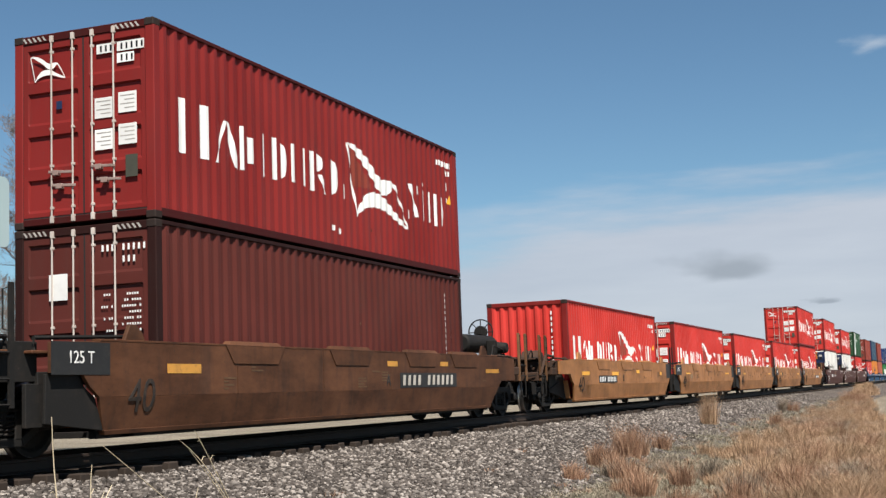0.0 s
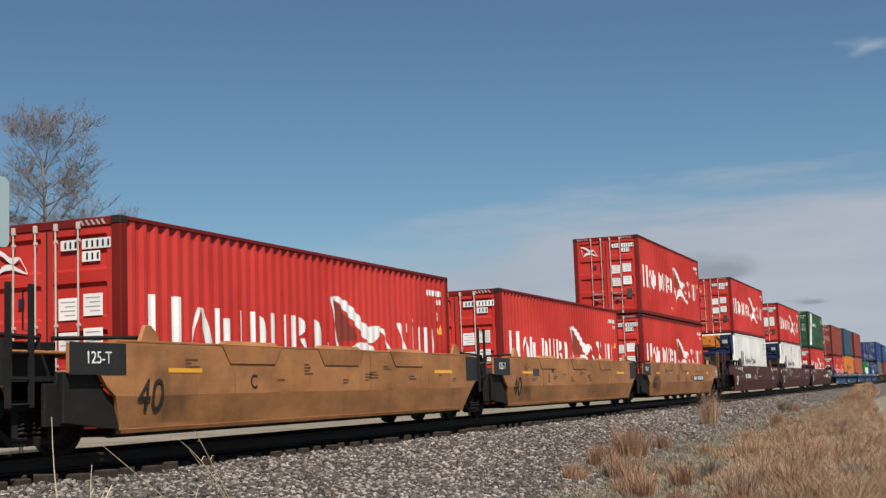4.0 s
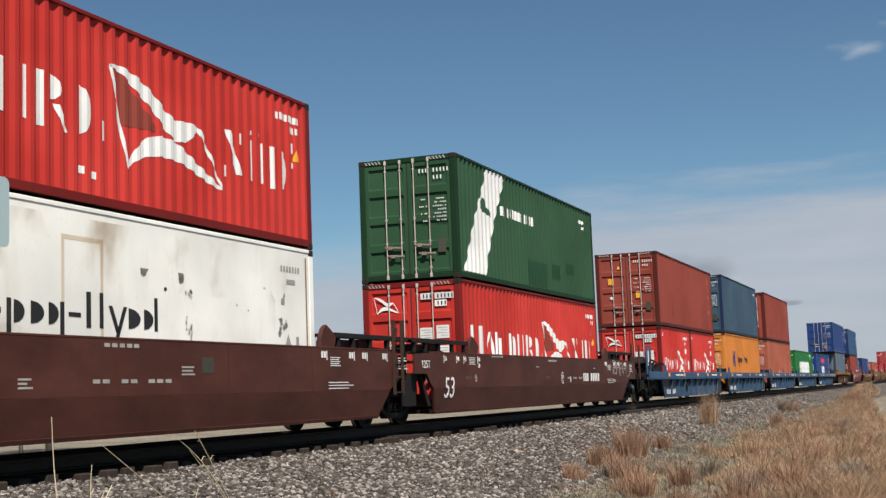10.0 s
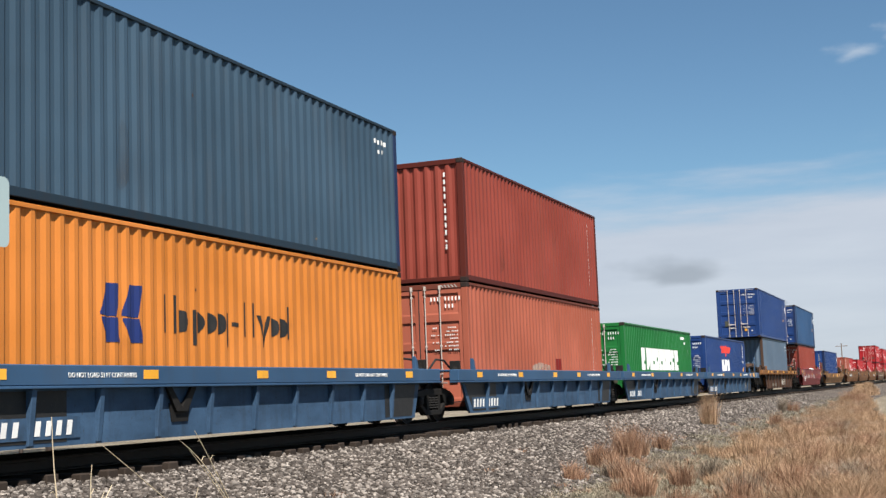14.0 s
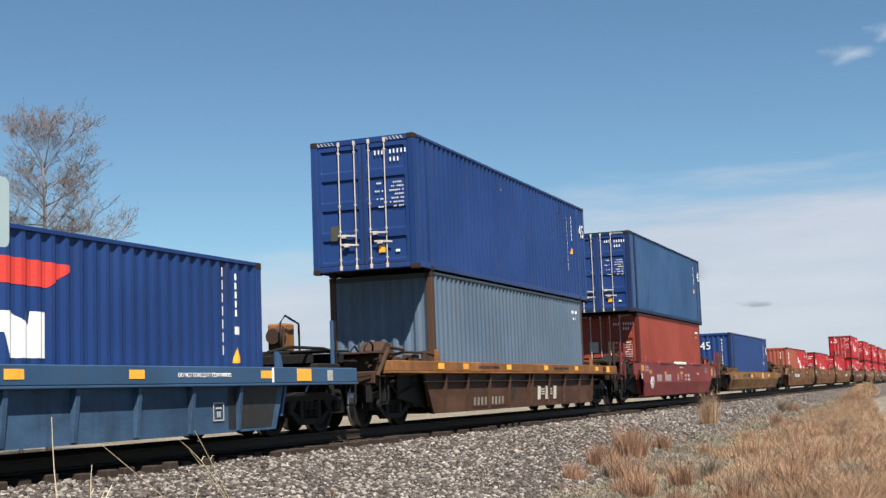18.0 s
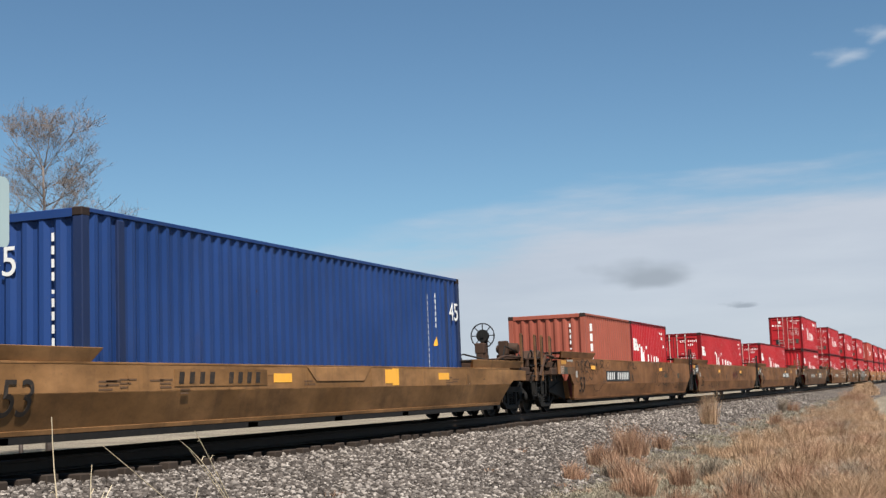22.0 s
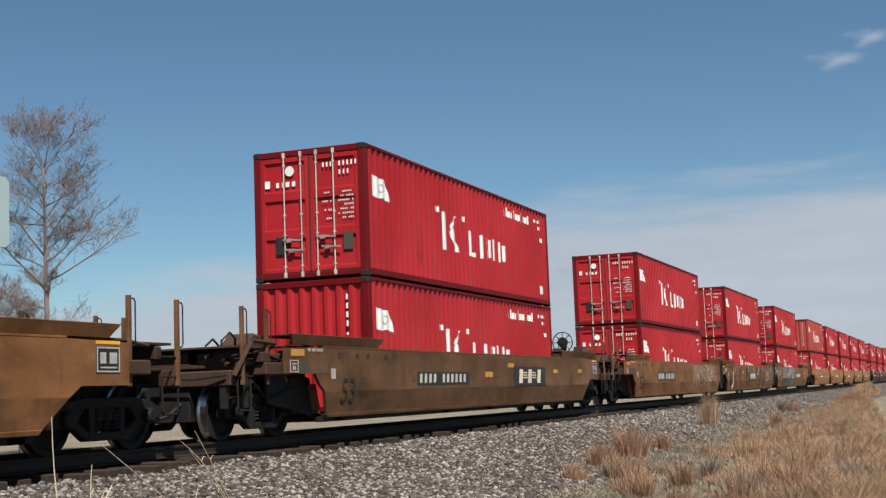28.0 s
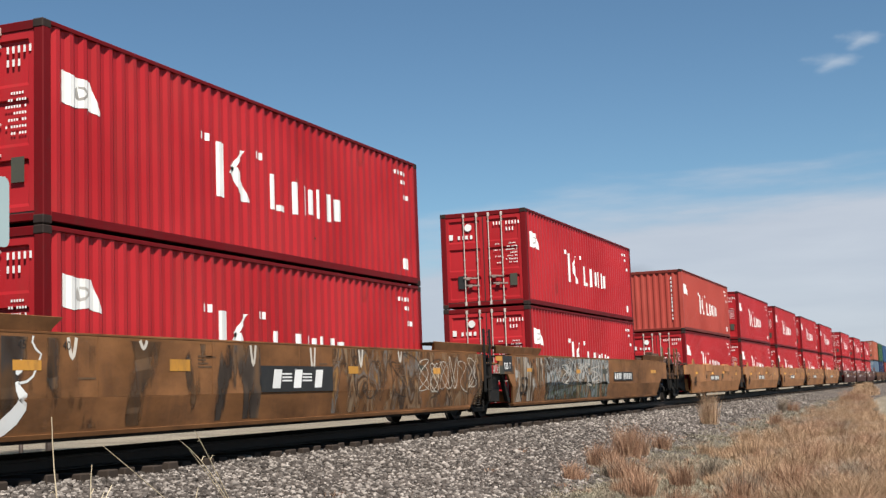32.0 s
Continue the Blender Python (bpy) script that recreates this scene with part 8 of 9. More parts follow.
def train():
    ochre = "clean ochre well wagon unit with smooth steel sides"
    # unit that leads out of view, then the grimy unit with the first stack
    well_wagon(-1.8, 10.4, "dark_ochre", "grimy brown empty well wagon unit", seed=2)
    well_wagon(14.1, 28.45, "dark_ochre", "soot-stained brown well wagon unit under two stacked boxes", r_end=True, brake=2, plate=(9.02, 12.1, 0.75, 1.04), big="40", guides=(0.24, 0.48, 0.712, 0.885), seed=3, ladder_tag="125 T", dark_stub=True, letter="A", letter_x=8.36, tape_at=((8.44, 1.16, 0.47, 0.1), (11.18, 1.18, 0.44, 0.09), (14.03, 1.04, 0.9, 0.09), (1.0, 1.02, 0.85, 0.13), (6.2, 1.2, 0.4, 0.1)))
    stack(15.28, 0.30, [dict(height=HC, colour="maroon", style="column_white", label="dark brown-red steel container with a rusty tint"), dict(RED, colour="deep_red", label="dull red container with a white winged emblem, darkened for a dimmed sun")])
    # five clean ochre units
    starts = (36.14, 51.85, 67.50, 83.25, 99.17)
    for k, u in enumerate(starts):
        well_wagon(u, u + 12.19, "ochre", ochre, f_end=k == 0, r_end=k == 4, own_truck=k < 4, brake=1, plate=(2.3, 4.6, 0.76, 0.98) if k == 0 else (7.95, 10.25, 0.76, 0.98) if k == 4 else None,
                   big="40", guides=(0.245, 0.5, 0.75), letter="BDCEA"[k], data_panel=k == 4, letter_x=7.4 if k == 4 else 5.4 if k == 0 else 2.9, tape_at=((6.47, 1.02, 0.47, 0.1), (11.06, 1.02, 0.44, 0.1), (0.6, 1.03, 0.6, 0.07)) if k == 4 else ((0.68, 1.03, 0.85, 0.06), (10.5, 1.03, 1.0, 0.07)) if k else (), seed=2 * k + 4, dark_stub=k > 0, rear_dark=k < 4, ladder_tag="125-T" if k else "", front_truck=False)
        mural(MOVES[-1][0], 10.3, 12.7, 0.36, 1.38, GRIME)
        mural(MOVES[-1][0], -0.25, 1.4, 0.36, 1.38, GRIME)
        if k == 0:
            stack(u, 0.30, [dict(RED, front="wall", posts=None)])
        elif k < 4:
            stack(u, 0.26, [RED])
        else:
            stack(u, 0.31, [RED, RED])
    # three long oxide-brown units
    for k, u in enumerate((120.74, 140.49, 159.96)):
        well_wagon(u - 2.0, u + 14.19, "oxide", "dark oxide-brown long well wagon unit with white stencils", top=1.45, mid=0.72, low=0.2, f_end=k == 0, r_end=k == 2, own_truck=k < 2, big="53", plate=None, letter=("B", "", "A")[k], letter_x=(6.5, 0, 9.8)[k], wheel=k == 0, seed=11 + 2 * k, guides=(), tri=False, ears=True, gap=3.45, brake=0, tapes=False, ladder_tag="125T" if k else "")
        if k == 1:
            arches(MOVES[-1][0], 3.5, 5.4, 0.9, 1.4, CHALK_MARK, 63, 3)
            graffiti(MOVES[-1][0], 3.4, 5.6, 0.85, 1.42, CHALK_MARK, 64, 4)
        if k == 2:
            arches(MOVES[-1][0], 14.9, 16.6, 0.95, 1.42, CHALK_MARK, 61, 4)
            graffiti(MOVES[-1][0], 14.7, 17.2, 0.95, 1.4, CHALK_MARK, 62, 4)
        if k < 2:
            stack(u, 0.27, [dict(height=HC, colour="white", style="arrow_stained" if k else "arrow_blue", front="wall", label="rust-stained white refrigerated container with a dark blue emblem" if k else "clean white refrigerated container with a dark blue emblem"),
                            dict(RED, height=HC if k == 0 else STD)])
            generator(u - 0.02, 0.27 + HC - 0.02, k == 1, "orange clip-on generator in a dark blue cradle on the white box")
        else:
            stack(u, 0.30, [RED, dict(height=HC, colour="green", style="band", label="dark green steel container with a slanted white band")])
    # five blue ribbed units
    blue = ((181.80, 0.29), (197.17, 0.18), (213.20, 0.25), (228.54, 0.21), (244.25, 0.21))
    for k, (u, z) in enumerate(blue):
        ribbed_wagon(u, u + 12.19, "steel_blue", "blue ribbed well wagon unit with yellow reflector tape", f_end=k == 0, r_end=k == 4, own_truck=k < 4, ribs=9, plate=(-0.42, 1.5, 0.24, 0.5), sheet_paint="dirty_blue")
        if k == 4:
            rusty_winch(MOVES[-1][0])
        if k == 0:
            half = dict(length=6.058, height=STD, colour="red", style="wing_short", label="short bright red container with a white winged emblem")
            container(u, z, **half)
            container(u + 6.134, z, **dict(half, front="wall"))
            container(u, z + STD + 0.012, height=HC, colour="brown", style="column", label="red-brown steel container with a small white column of signs")
        elif k == 1:
            stack(u, z, [dict(height=HC, colour="orange", style="arrow_dark", label="orange steel container with a dark blue emblem"), dict(height=HC, colour="slate", style="plain", posts="navy", label="slate-blue steel container with dark posts")])
        elif k == 2:
            stack(u, z, [dict(height=HC, colour="terracotta", style="column_worn", label="faded terracotta steel container with a scoured foot"), dict(height=HC, colour="brown", front="wall", style="column", label="red-brown steel container with a corrugated end")])
        elif k == 3:
            stack(u, z, [dict(height=STD, colour="leaf_green", style="heavy", label="bright green steel container with heavy white signs")])
        else:
            stack(u, z, [dict(height=STD, colour="blue", style="bird", label="deep blue steel container with a red bird shape")])
    # single rusty ribbed wagon, long blue box above
    ribbed_wagon(263.84, 276.03, "rust_orange", "rusty orange-brown ribbed well wagon", z1=1.28, z0=1.07, zb=0.2, f_end=True, r_end=True, ribs=10, rib_at=(0.03, 1.4, 2.88, 4.34, 5.88, 6.17, 7.68, 9.18, 10.72, 12.1), grey=False, sheet_paint="rust_brown")
    slab_plate(MOVES[-1][0], 6.35, 8.85, 0.3, 0.78, -1.394, PALE_MARK, None)
    plate_with_bars(MOVES[-1][0], 1.75, 4.15, 0.28, 0.54, -1.396, 9, DIM_MARK, WAGON["rust_brown"])
    part("number", lettering("40", 0.42), BLACK_MARK, MOVES[-1][0], (4.5, -1.396, 0.43))
    part("reflector", kept("endtape", lambda: Build().box(0, 0.43, -0.006, 0, 0, 0.17).mesh("reflector")), YELLOW_MARK, MOVES[-1][0], (13.67, -1.5, 1.09), "large yellow reflector panel")
    part("side_latch", kept("slatch", lambda: Build().box(0, 0.24, -0.06, 0, 0, 0.14).mesh("side_latch", 0.012)), WAGON["gear_brown"], MOVES[-1][0], (13.28, -1.5, 1.11))
    stack(263.84, 0.33, [dict(height=HC, colour="grey_blue", style="plain", front="wall", labels=False, posts="rust_post", label="weathered grey-blue container with rusty posts"),
                         dict(length=13.716, height=HC, colour="blue", style="", posts="blue", label="long deep blue container overhanging the box below")])
    # single cherry wagon
    well_wagon(283.4, 295.9, "cherry", "faded cherry-red well wagon with white guards", top=1.42, f_end=True, r_end=True, big="40", seed=21, guides=(), ladder_tag="", letter="", tape_at=((-0.9, 1.14, 0.4, 0.2), (0.4, 1.04, 0.34, 0.12), (3.0, 1.03, 0.36, 0.09), (6.07, 1.02, 0.48, 0.11), (9.64, 1.0, 0.4, 0.09), (13.15, 0.96, 0.36, 0.32)))
    for x, mat in ((3.17, WAGON["cherry"]), (6.36, WHITE_MARK), (9.7, WAGON["cherry"])):
        part("guard_hood", kept("hood", lambda: Build().prism([(-0.98, 0.0), (0.98, 0.0), (0.94, 0.07), (0.86, 0.11), (-0.86, 0.11), (-0.94, 0.07)], -0.03, 0.12).mesh("hood", 0.02)), mat, MOVES[-1][0], (x, -1.5, 1.4), "white rounded hood" if mat is WHITE_MARK else "")
    stack(283.68, 0.32, [dict(height=HC, colour="brown", style="plain", label="red-brown steel container with small white bars"),
                         dict(length=13.716, height=HC, colour="faded_blue", style="", posts="navy", label="long chalky blue container overhanging the box below")])
    # low ochre wagon with one long blue box
    well_wagon(302.7, 320.4, "sand_ochre", "stained sandy-ochre well wagon with low sides", top=1.13, mid=0.78, low=0.3, lean=0.15, f_end=True, r_end=True, brake=3, wheel=True, big="53", seed=23, tri=False, ladder_tag="", flaps=True, letter="", tape_at=((6.42, 0.88, 0.6, 0.14), (10.76, 0.84, 0.34, 0.26), (11.1, 0.8, 0.3, 0.32), (13.5, 0.9, 0.6, 0.14)))
    part("guide", kept("wide_guide", lambda: Build().prism([(-0.95, -0.24), (0.95, -0.24), (1.28, 0.0), (-1.28, 0.0)], -0.014, 0.0).mesh("guide", 0.006)), WAGON["sand_ochre"], MOVES[-1][0], (8.83, -1.5, 1.13))
    plate_with_bars(MOVES[-1][0], 3.6, 6.2, 0.84, 1.08, -1.502, 9, FAINT_BLACK, WAGON["sand_ochre"])
    container(304.66, 0.27, length=13.716, height=HC, colour="blue", front="wall", style="", posts="navy", label="long deep blue container with a corrugated end")
    # three long ochre units
    for k, u in enumerate((329.15, 348.85, 368.55)):
        w = well_wagon(u - 2.0, u + 14.19, "old_ochre", "grimy ochre long well wagon unit with loose sprayed loops", top=1.44, low=0.3, f_end=k == 0, r_end=k == 2, own_truck=k < 2, brake=0, big="53", seed=24 + 2 * k, tri=False,
                       plate=(3.23, 6.4, 0.80, 1.13) if k == 0 else (9.72, 12.9, 0.83, 1.12) if k == 2 else None, ladder_tag="" if k == 0 else "125 T", gap=3.5, flaps=True, dark_stub=k > 0, letter="BCA"[k], letter_x=8.9 if k == 2 else 0, data_panel=k == 2, wheel=k == 0, tape_at=(((1.45, 1.16, 0.48, 0.11), (11.2, 1.14, 0.48, 0.11)), ((4.62, 1.11, 0.46, 0.12), (11.1, 1.08, 0.5, 0.13)), ((10.98, 1.15, 0.48, 0.11), (14.25, 1.15, 0.46, 0.11)))[k])
        if k == 0:
            rings(w, -0.35, 2.2, 0.82, 1.42, SOOT_MARK, 131, 9)
            graffiti(w, 0.2, 3.7, 1.16, 1.42, SOOT_MARK, 132, 9)
            graffiti(w, 6.1, 7.5, 1.2, 1.42, SOOT_MARK, 133, 4)
            rings(w, 10.3, 12.8, 0.6, 1.43, SOOT_MARK, 31, 10)
            graffiti(w, 12.7, 13.5, 1.08, 1.42, SOOT_MARK, 35, 3)
        elif k == 1:
            rings(w, 2.6, 4.9, 0.5, 1.42, SOOT_MARK, 32, 8)
            graffiti(w, 9.5, 13.1, 0.8, 1.42, SOOT_MARK, 36, 9)
        else:
            graffiti(w, 10.3, 12.6, 1.18, 1.42, SOOT_MARK, 37, 7)
            rings(w, 13.9, 14.8, 0.75, 1.1, SOOT_MARK, 33, 3)
        for x in ((1.5, 7.6, 13.5) if k == 0 else (1.5, 13.5)):
            ribbon(w, [(x, 0.72), (x + 0.45, 0.52), (x + 0.85, 0.52), (x + 1.3, 0.72)], 0.008, FAINT_BLACK, "lifting_mark")
        if k == 1:
            slab_plate(w, 8.5, 10.5, 0.74, 1.22, -1.502, PAINT["maroon"], None)
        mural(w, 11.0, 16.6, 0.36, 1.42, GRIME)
        if k == 0:
            container(u, 0.30, length=6.058, height=STD, colour="worn_terracotta", front="wall", style="column_front", label="short faded terracotta container")
            container(u + 6.134, 0.30, length=6.058, height=STD, colour="crimson", style="flag_short", label="short crimson container with white signs")
        else:
            stack(u, 0.30, [CRIM])
    # single long brown wagon
    well_wagon(390.69, 406.9, "brown_ochre", "brown long well wagon with worn paint", letter="", data_panel=True, tape_at=((7.7, 0.95, 0.5, 0.12), (9.36, 1.18, 0.44, 0.1), (13.2, 1.05, 0.4, 0.09), (15.65, 1.06, 0.42, 0.1)), top=1.46, low=0.28, f_end=True, r_end=True, big="53", seed=30, tri=False, plate=(3.6, 6.6, 0.8, 1.06), ladder_tag="", flaps=True)
    slab_plate(MOVES[-1][0], 9.8, 12.4, 0.73, 1.2, -1.502, BEIGE)
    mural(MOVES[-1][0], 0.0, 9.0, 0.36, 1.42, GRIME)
    stack(392.69, 0.30, [dict(CRIM, front="wall", style="flag_mail"), dict(CRIM, style="flag_mail")])
    # three long brown units with sprayed patches
    for k, u in enumerate((416.18, 435.75, 455.47)):
        w = well_wagon(u - 2.0, u + 14.19, "old_ochre", "brown long well wagon unit covered in sprayed patches and loops", top=1.48, low=0.25, f_end=k == 0, r_end=k == 2, own_truck=k < 2, big="53", seed=32 + 2 * k, tri=False,
                       plate=(3.1, 6.3, 0.80, 1.10) if k == 0 else None, ladder_tag="125 T" if k else "", gap=3.5, flaps=True, dark_stub=k > 0, letter="BCA"[k], wheel=k == 0, tape_at=((11.0, 0.9, 0.5, 0.15), (14.3, 1.0, 0.46, 0.14)) if k == 0 else ((4.3, 1.05, 0.5, 0.16), (1.1, 1.05, 0.5, 0.12), (9.95, 1.02, 0.4, 0.13), (14.0, 1.02, 0.4, 0.12)) if k == 1 else ())
        if k == 0:
            arches(w, 10.2, 14.2, 0.42, 1.42, CHALK_MARK, 41, 6)
            arches(w, 14.2, 16.0, 0.6, 1.4, CHALK_MARK, 44, 4)
            graffiti(w, 10.2, 15.8, 0.5, 1.4, CHALK_MARK, 42, 5)
        elif k == 1:
            slab_plate(w, 6.8, 9.3, 0.73, 1.14, -1.506)
            mural(w, 0.9, 6.8, 0.34, 1.44, SMEARS)
            mural(w, 9.3, 17.0, 0.34, 1.46, SWIRLS)
            ribbon(w, [(0.9, 0.36), (1.0, 0.42), (1.16, 0.52), (1.27, 0.64), (1.28, 0.75), (1.2, 0.84), (1.17, 0.92)], lambda t: 0.03 + 0.075 * math.sin(math.pi * min(1, 0.25 + t * 0.8)), WHITE_MARK, "sprayed_figure")
            ribbon(w, [(1.17, 1.0), (1.2, 1.06), (1.24, 1.12), (1.26, 1.17)], lambda t: 0.02 + 0.05 * math.sin(math.pi * t), WHITE_MARK, "sprayed_figure")
            ribbon(w, [(1.2, 0.9), (1.34, 0.92), (1.45, 0.98), (1.53, 1.1), (1.6, 1.24), (1.5, 1.3), (1.44, 1.38), (1.46, 1.45)], 0.016, WHITE_MARK, "sprayed_figure")
            graffiti(w, 9.4, 17.0, 0.5, 1.44, SOOT_MARK, 49, 12)
            for x, d in ((2.1, 0.25), (3.6, 0.1), (6.5, 0.3), (8.5, 0.45), (10.4, 0.3), (12.2, 0.2)):
                ribbon(w, [(x + 0.16 * q / 6, 1.45 - d * math.sin(math.pi * q / 6)) for q in range(7)], 0.03, CHALK_MARK)
            graffiti(w, 13.2, 16.6, 0.6, 1.44, CHALK_MARK, 47, 6)
        else:
            mural(w, -0.3, 2.4, 0.34, 1.44, TAN_SWIRLS)
            mural(w, 2.2, 9.1, 0.74, 1.46, PALE_SWIRLS)
            mural(w, 2.2, 8.9, 0.34, 0.80, GREEN_SWIRLS)
            graffiti(w, 2.2, 7.8, 0.7, 1.46, CHALK_MARK, 52, 7)
            plate_with_bars(w, 9.7, 12.3, 0.82, 1.1, -1.51, 10)
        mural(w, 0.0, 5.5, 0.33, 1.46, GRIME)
        stack(u, 0.26, [CRIM, CRIM])
    # five ochre units
    for k, u in enumerate((477.09, 492.8, 508.45, 524.1, 539.8)):
        well_wagon(u, u + 12.19, "ochre", "ochre well wagon unit under two crimson boxes", f_end=k == 0, r_end=k == 4, own_truck=k < 4, big="40", seed=60 + 2 * k, plate=(4.0, 6.3, 0.76, 0.98), guides=(0.3, 0.7), ladder_tag="", dark_stub=False)
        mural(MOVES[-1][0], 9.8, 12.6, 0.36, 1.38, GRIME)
        stack(u, 0.27, [CRIM, dict(CRIM, colour="faded_red", front="wall") if k == 0 else CRIM])
    # far end of what comes into view
    for k, u in enumerate((563.0, 582.7, 602.4)):
        well_wagon(u - 2.0, u + 14.19, "oxide", "dark long well wagon unit far down the train", top=1.45, f_end=k == 0, r_end=k == 2, own_truck=k < 2, seed=71 + k, tri=False, gap=3.5, ladder_tag="")
        stack(u, 0.27, [CRIM, CRIM])
    tail = (("grey_blue", "terracotta"), ("navy", "green"), ("brown", "faded_blue"), ("terracotta", "grey_blue"), ("crimson", "brown"))
    for k, u in enumerate((625.0, 640.7, 656.4, 672.1, 687.8)):
        well_wagon(u, u + 12.19, "dark_ochre", "dark well wagon unit far down the train", f_end=k == 0, r_end=k == 4, own_truck=k < 4, seed=81 + k, tri=False, ladder_tag="")
        stack(u, 0.27, [dict(height=HC, colour=c, style="plain", label="weathered %s steel container far down the train" % c.replace("_", " ")) for c in tail[k]])


# ---- clouds that drift ----
def cloud(name, label, size, flat, seed, grey):
    """A far cloud: one flat disc turned to the eye, glowing through a soft ragged mask."""
    m, n, l, _ = node_mat(name + "_disc_glow", 1.0)
    co, ln = n.new("ShaderNodeTexCoord"), n.new("ShaderNodeVectorMath")
    ln.operation = "LENGTH"
    mp = n.new("ShaderNodeMapping")
    mp.inputs["Scale"].default_value = (1, 2 / size, 2 / flat)
    l.new(co.outputs["Object"], mp.inputs[0])
    ns = n.new("ShaderNodeTexNoise")
    ns.inputs["Scale"].default_value, ns.inputs["Detail"].default_value, ns.inputs["Roughness"].default_value = 0.9 if grey else 1.1, 3.0, 0.45
    l.new(mp.outputs[0], ns.inputs["Vector"])
    sep, low, top, mix = n.new("ShaderNodeSeparateXYZ"), n.new("ShaderNodeMath"), n.new("ShaderNodeMath"), n.new("ShaderNodeCombineXYZ")
    low.operation, top.operation = "MULTIPLY", "MAXIMUM"
    low.inputs[1].default_value = -2.6 if grey else -1.0
    l.new(mp.outputs[0], sep.inputs[0])
    l.new(sep.outputs["Z"], low.inputs[0])
    l.new(sep.outputs["Z"], top.inputs[0])
    l.new(low.outputs[0], top.inputs[1])
    l.new(sep.outputs["Y"], mix.inputs["Y"])
    l.new(top.outputs[0], mix.inputs["Z"])
    l.new(mix.outputs[0], ln.inputs[0])
    sub = n.new("ShaderNodeMath")
    sub.operation = "MULTIPLY_ADD"
    sub.inputs[1].default_value = -0.62
    l.new(ln.outputs["Value"], sub.inputs[0])
    l.new(ns.outputs["Fac"], sub.inputs[2])
    rr = n.new("ShaderNodeMapRange")
    rr.interpolation_type = "SMOOTHSTEP"
    rr.inputs["From Min"].default_value, rr.inputs["From Max"].default_value = 0.0, 0.7 if not grey else 0.42
    rr.inputs["To Max"].default_value = 0.4 if not grey else 0.8
    l.new(sub.outputs[0], rr.inputs["Value"])
    # emission puts the cloud's brightness onto the flat disc
    tr, em, mx = n.new("ShaderNodeBsdfTransparent"), n.new("ShaderNodeEmission"), n.new("ShaderNodeMixShader")
    em.inputs["Color"].default_value = rgba((0.80, 0.83, 0.86) if not grey else (0.33, 0.38, 0.44))
    em.inputs["Strength"].default_value = 0.55
    l.new(rr.outputs[0], mx.inputs[0])
    l.new(tr.outputs[0], mx.inputs[1])
    l.new(em.outputs[0], mx.inputs[2])
    l.new(mx.outputs[0], n["Material Output"].inputs["Surface"])
    v = [(0.0, size * 0.75 * math.cos(a), flat * 0.75 * math.sin(a)) for a in (2 * math.pi * q / 32 for q in range(32))]
    me = bpy.data.meshes.new(name)
    me.from_pydata(v, [], [tuple(range(32))])
    me.materials.append(m)
    o = new(name, me)
    o.visible_shadow = False
    return tagged(o, label, "cloud", kind="structure")


CLOUD_R = 3600.0
FACING = Matrix(((0, 1, 0, 0), (0, 0, 1, 0), (1, 0, 0, 0), (0, 0, 0, 1)))


def sky_point(azimuth, elevation):
    a, e = radians(azimuth), radians(elevation)
    return Vector((CLOUD_R * math.sin(a) * math.cos(e), CLOUD_R * math.cos(a) * math.cos(e), CLOUD_R * math.sin(e)))


CLOUDS = []
for nm, lab, sz, fl, sd, gr, way in (
        ("backdrop_cloud_white", "small bright wisp of cloud high in the sky", 200, 75, 3, False, ((87.9, 14.0), (86.3, 13.4))),
        ("backdrop_cloud_second", "small white wisp of cloud", 160, 75, 9, False, ((90.2, 14.7), (87.5, 14.2))),
        ("backdrop_cloud_grey", "small flat grey cloud in front of the bank", 380, 185, 5, True, ((81.0, 4.85), (76.0, 4.6))),
        ("backdrop_cloud_low", "low grey streak of cloud", 130, 40, 7, True, ((85.2, 3.3), (80.2, 3.3)))):
    CLOUDS.append((cloud(nm, lab, sz, fl, sd, gr), way))

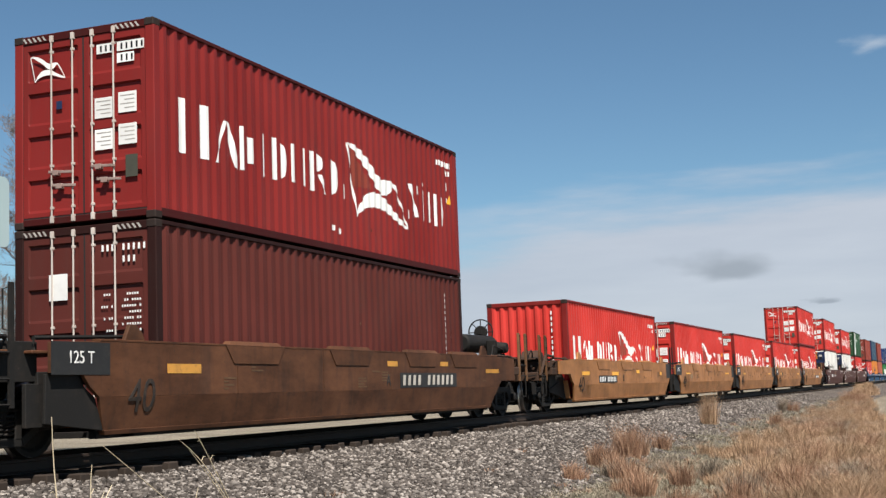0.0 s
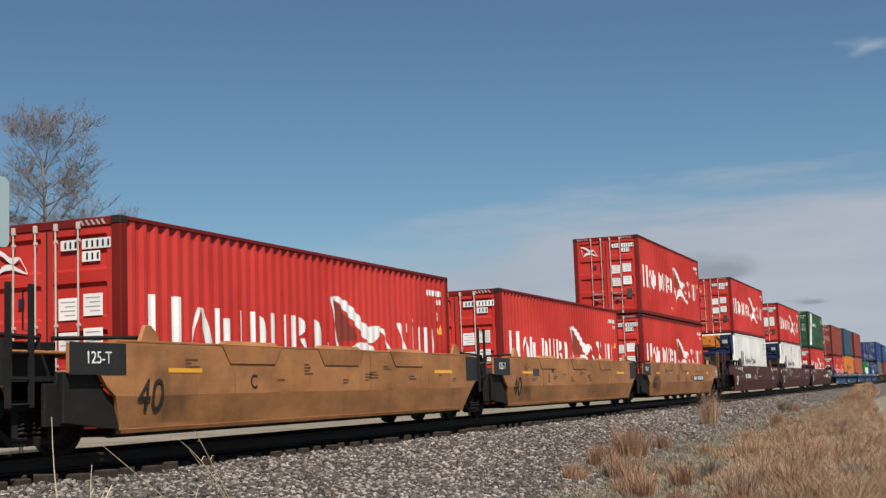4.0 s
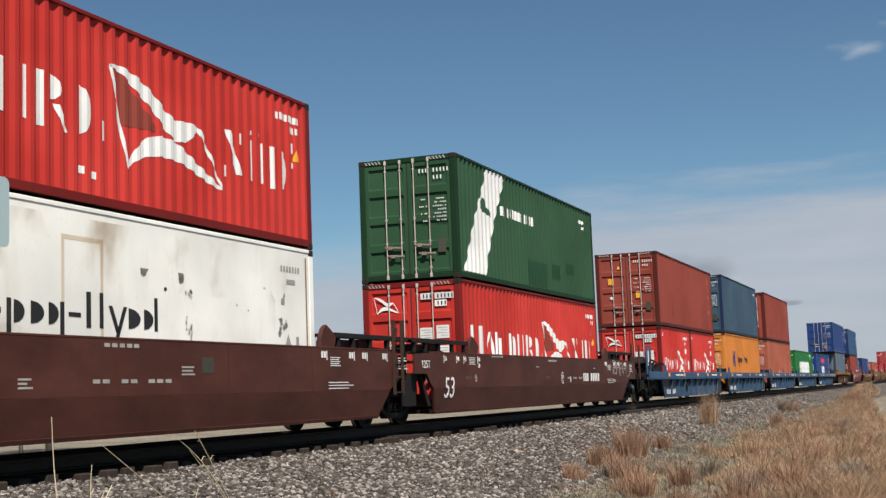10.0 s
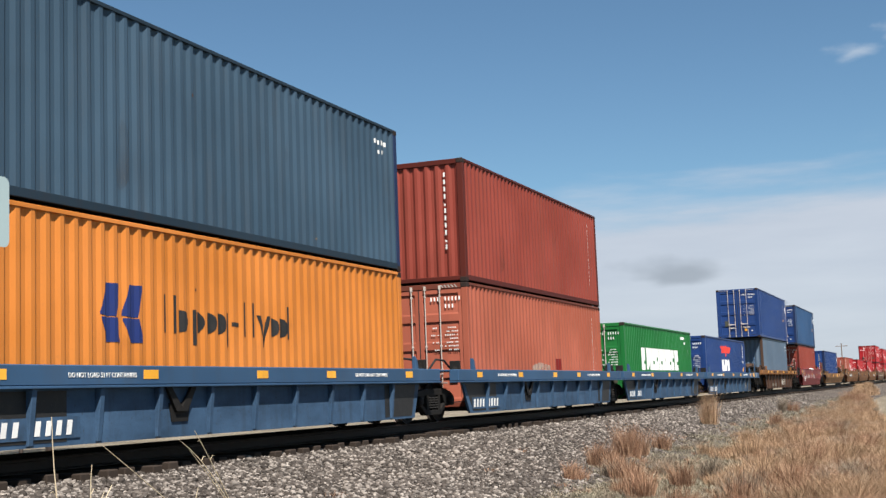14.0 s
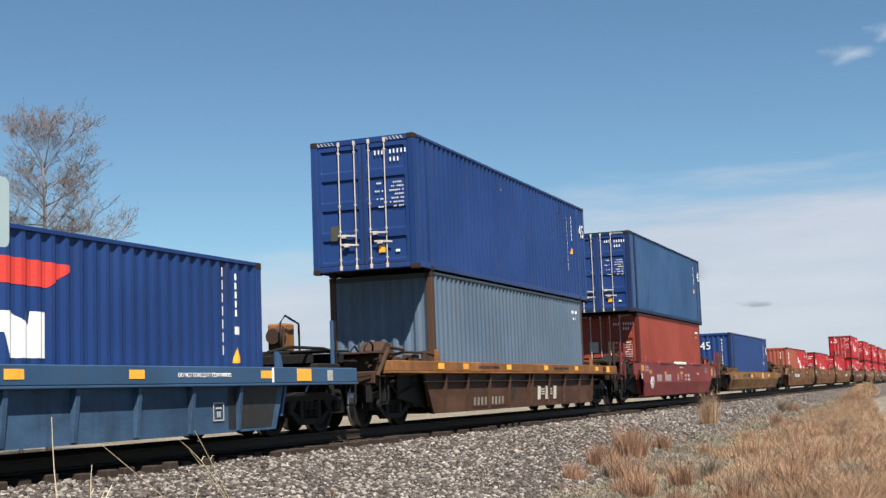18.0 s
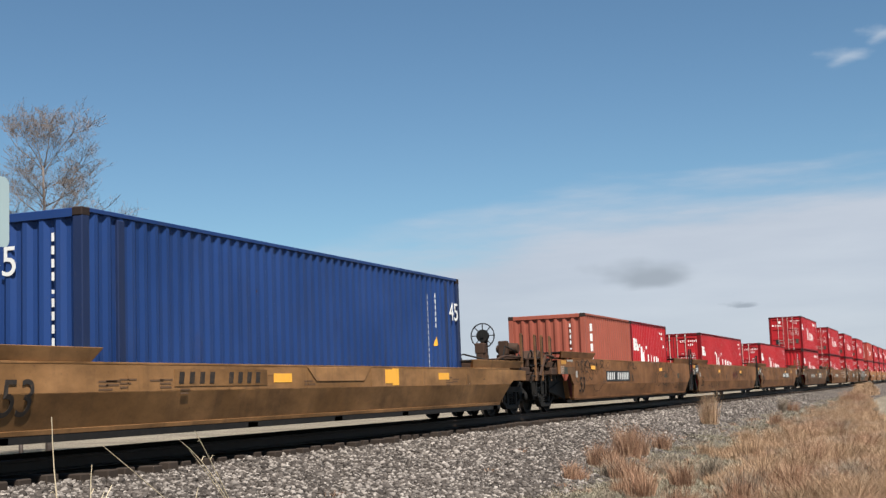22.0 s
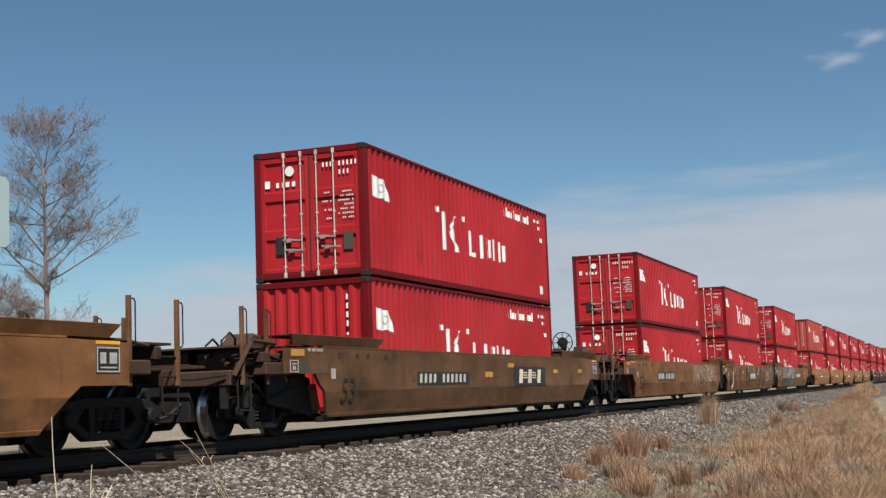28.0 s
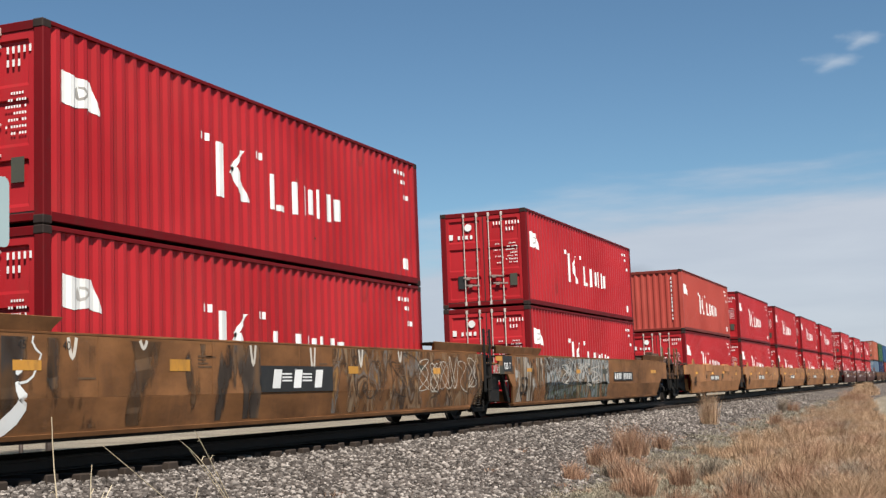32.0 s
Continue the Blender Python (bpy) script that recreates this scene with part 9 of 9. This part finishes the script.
ground_sheet()
ballast()
bare_tree(35.38, 27.77, 11.7, 21, "tall bare cottonwood with fine grey twigs", FORKS + BRANCHES)
bare_tree(34.5, 28.2, 6.6, 9, "small bare thicket tree beyond the track", THICKET)
bare_tree(35.1, 28.7, 6.0, 17, "small bare thicket tree beyond the track", THICKET)
bare_tree(33.6, 28.9, 6.3, 14, "small bare thicket tree beyond the track", THICKET)
utility_pole(330.0, 24.0)
edge_panel()
for wx, wy, stems, lab in (
        (9.75, 7.5, ((-0.16, 1.22, 0.02, 1),), "single tall bleached weed stalk"),
        (10.2, 7.5, ((-0.03, 0.76, 0.03, 2), (0.16, 0.5, 0.03, 0), (0.28, 0.55, 0.03, 0), (-0.12, 0.45, 0.02, 0)), "short bleached weed with a bent tip"),
        (11.95, 7.5, ((-1.6, 0.92, 0.03, 0), (0.05, 0.4, 0.02, 0)), "long bleached stalk leaning low"),
        (12.8, 7.5, ((-0.85, 1.0, 0.08, 3), (-1.15, 0.92, 0.13, 2), (-0.95, 0.8, 0.05, 1)), "branched bleached dead weed")):
    weed(wx, wy, float(ballast_height(wy)) - 0.02, stems, lab)
train()
grass()
railway()
loose_ballast()

# distance rolled at moments of the clip
ROLLED = ((0, 0.0), (4.5, 59.69), (8.5, 112.74), (12.0, 158.97), (15.5, 205.15), (19.5, 258.0), (23.5, 310.87), (27.5, 363.71), (32.0, 422.89))


def motions():
    for ob, (u, y, z) in MOVES:
        walk(ob, [(t, pose(u - d, y, z)) for t, d in ROLLED])
    step, shared = 0.04, {}
    for ob, a in WHEELS:
        if a not in shared:
            walk(ob, [(k * step, pose(a, 0, WHEEL_R, 0, -math.degrees(13.215 * k * step / WHEEL_R), 0)) for k in range(int(32 / step) + 1)])
            shared[a] = ob.animation_data
        else:
            ob.rotation_mode = "QUATERNION"
            ad = ob.animation_data_create()
            ad.action = shared[a].action
            ad.action_slot = shared[a].action_slot
    for ob, ((a0, e0), (a1, e1)) in CLOUDS:
        walk(ob, [(t, look(sky_point(a0 + (a1 - a0) * t / 32, e0 + (e1 - e0) * t / 32), EYE) @ FACING) for t in (0, 16, 32)])


motions()
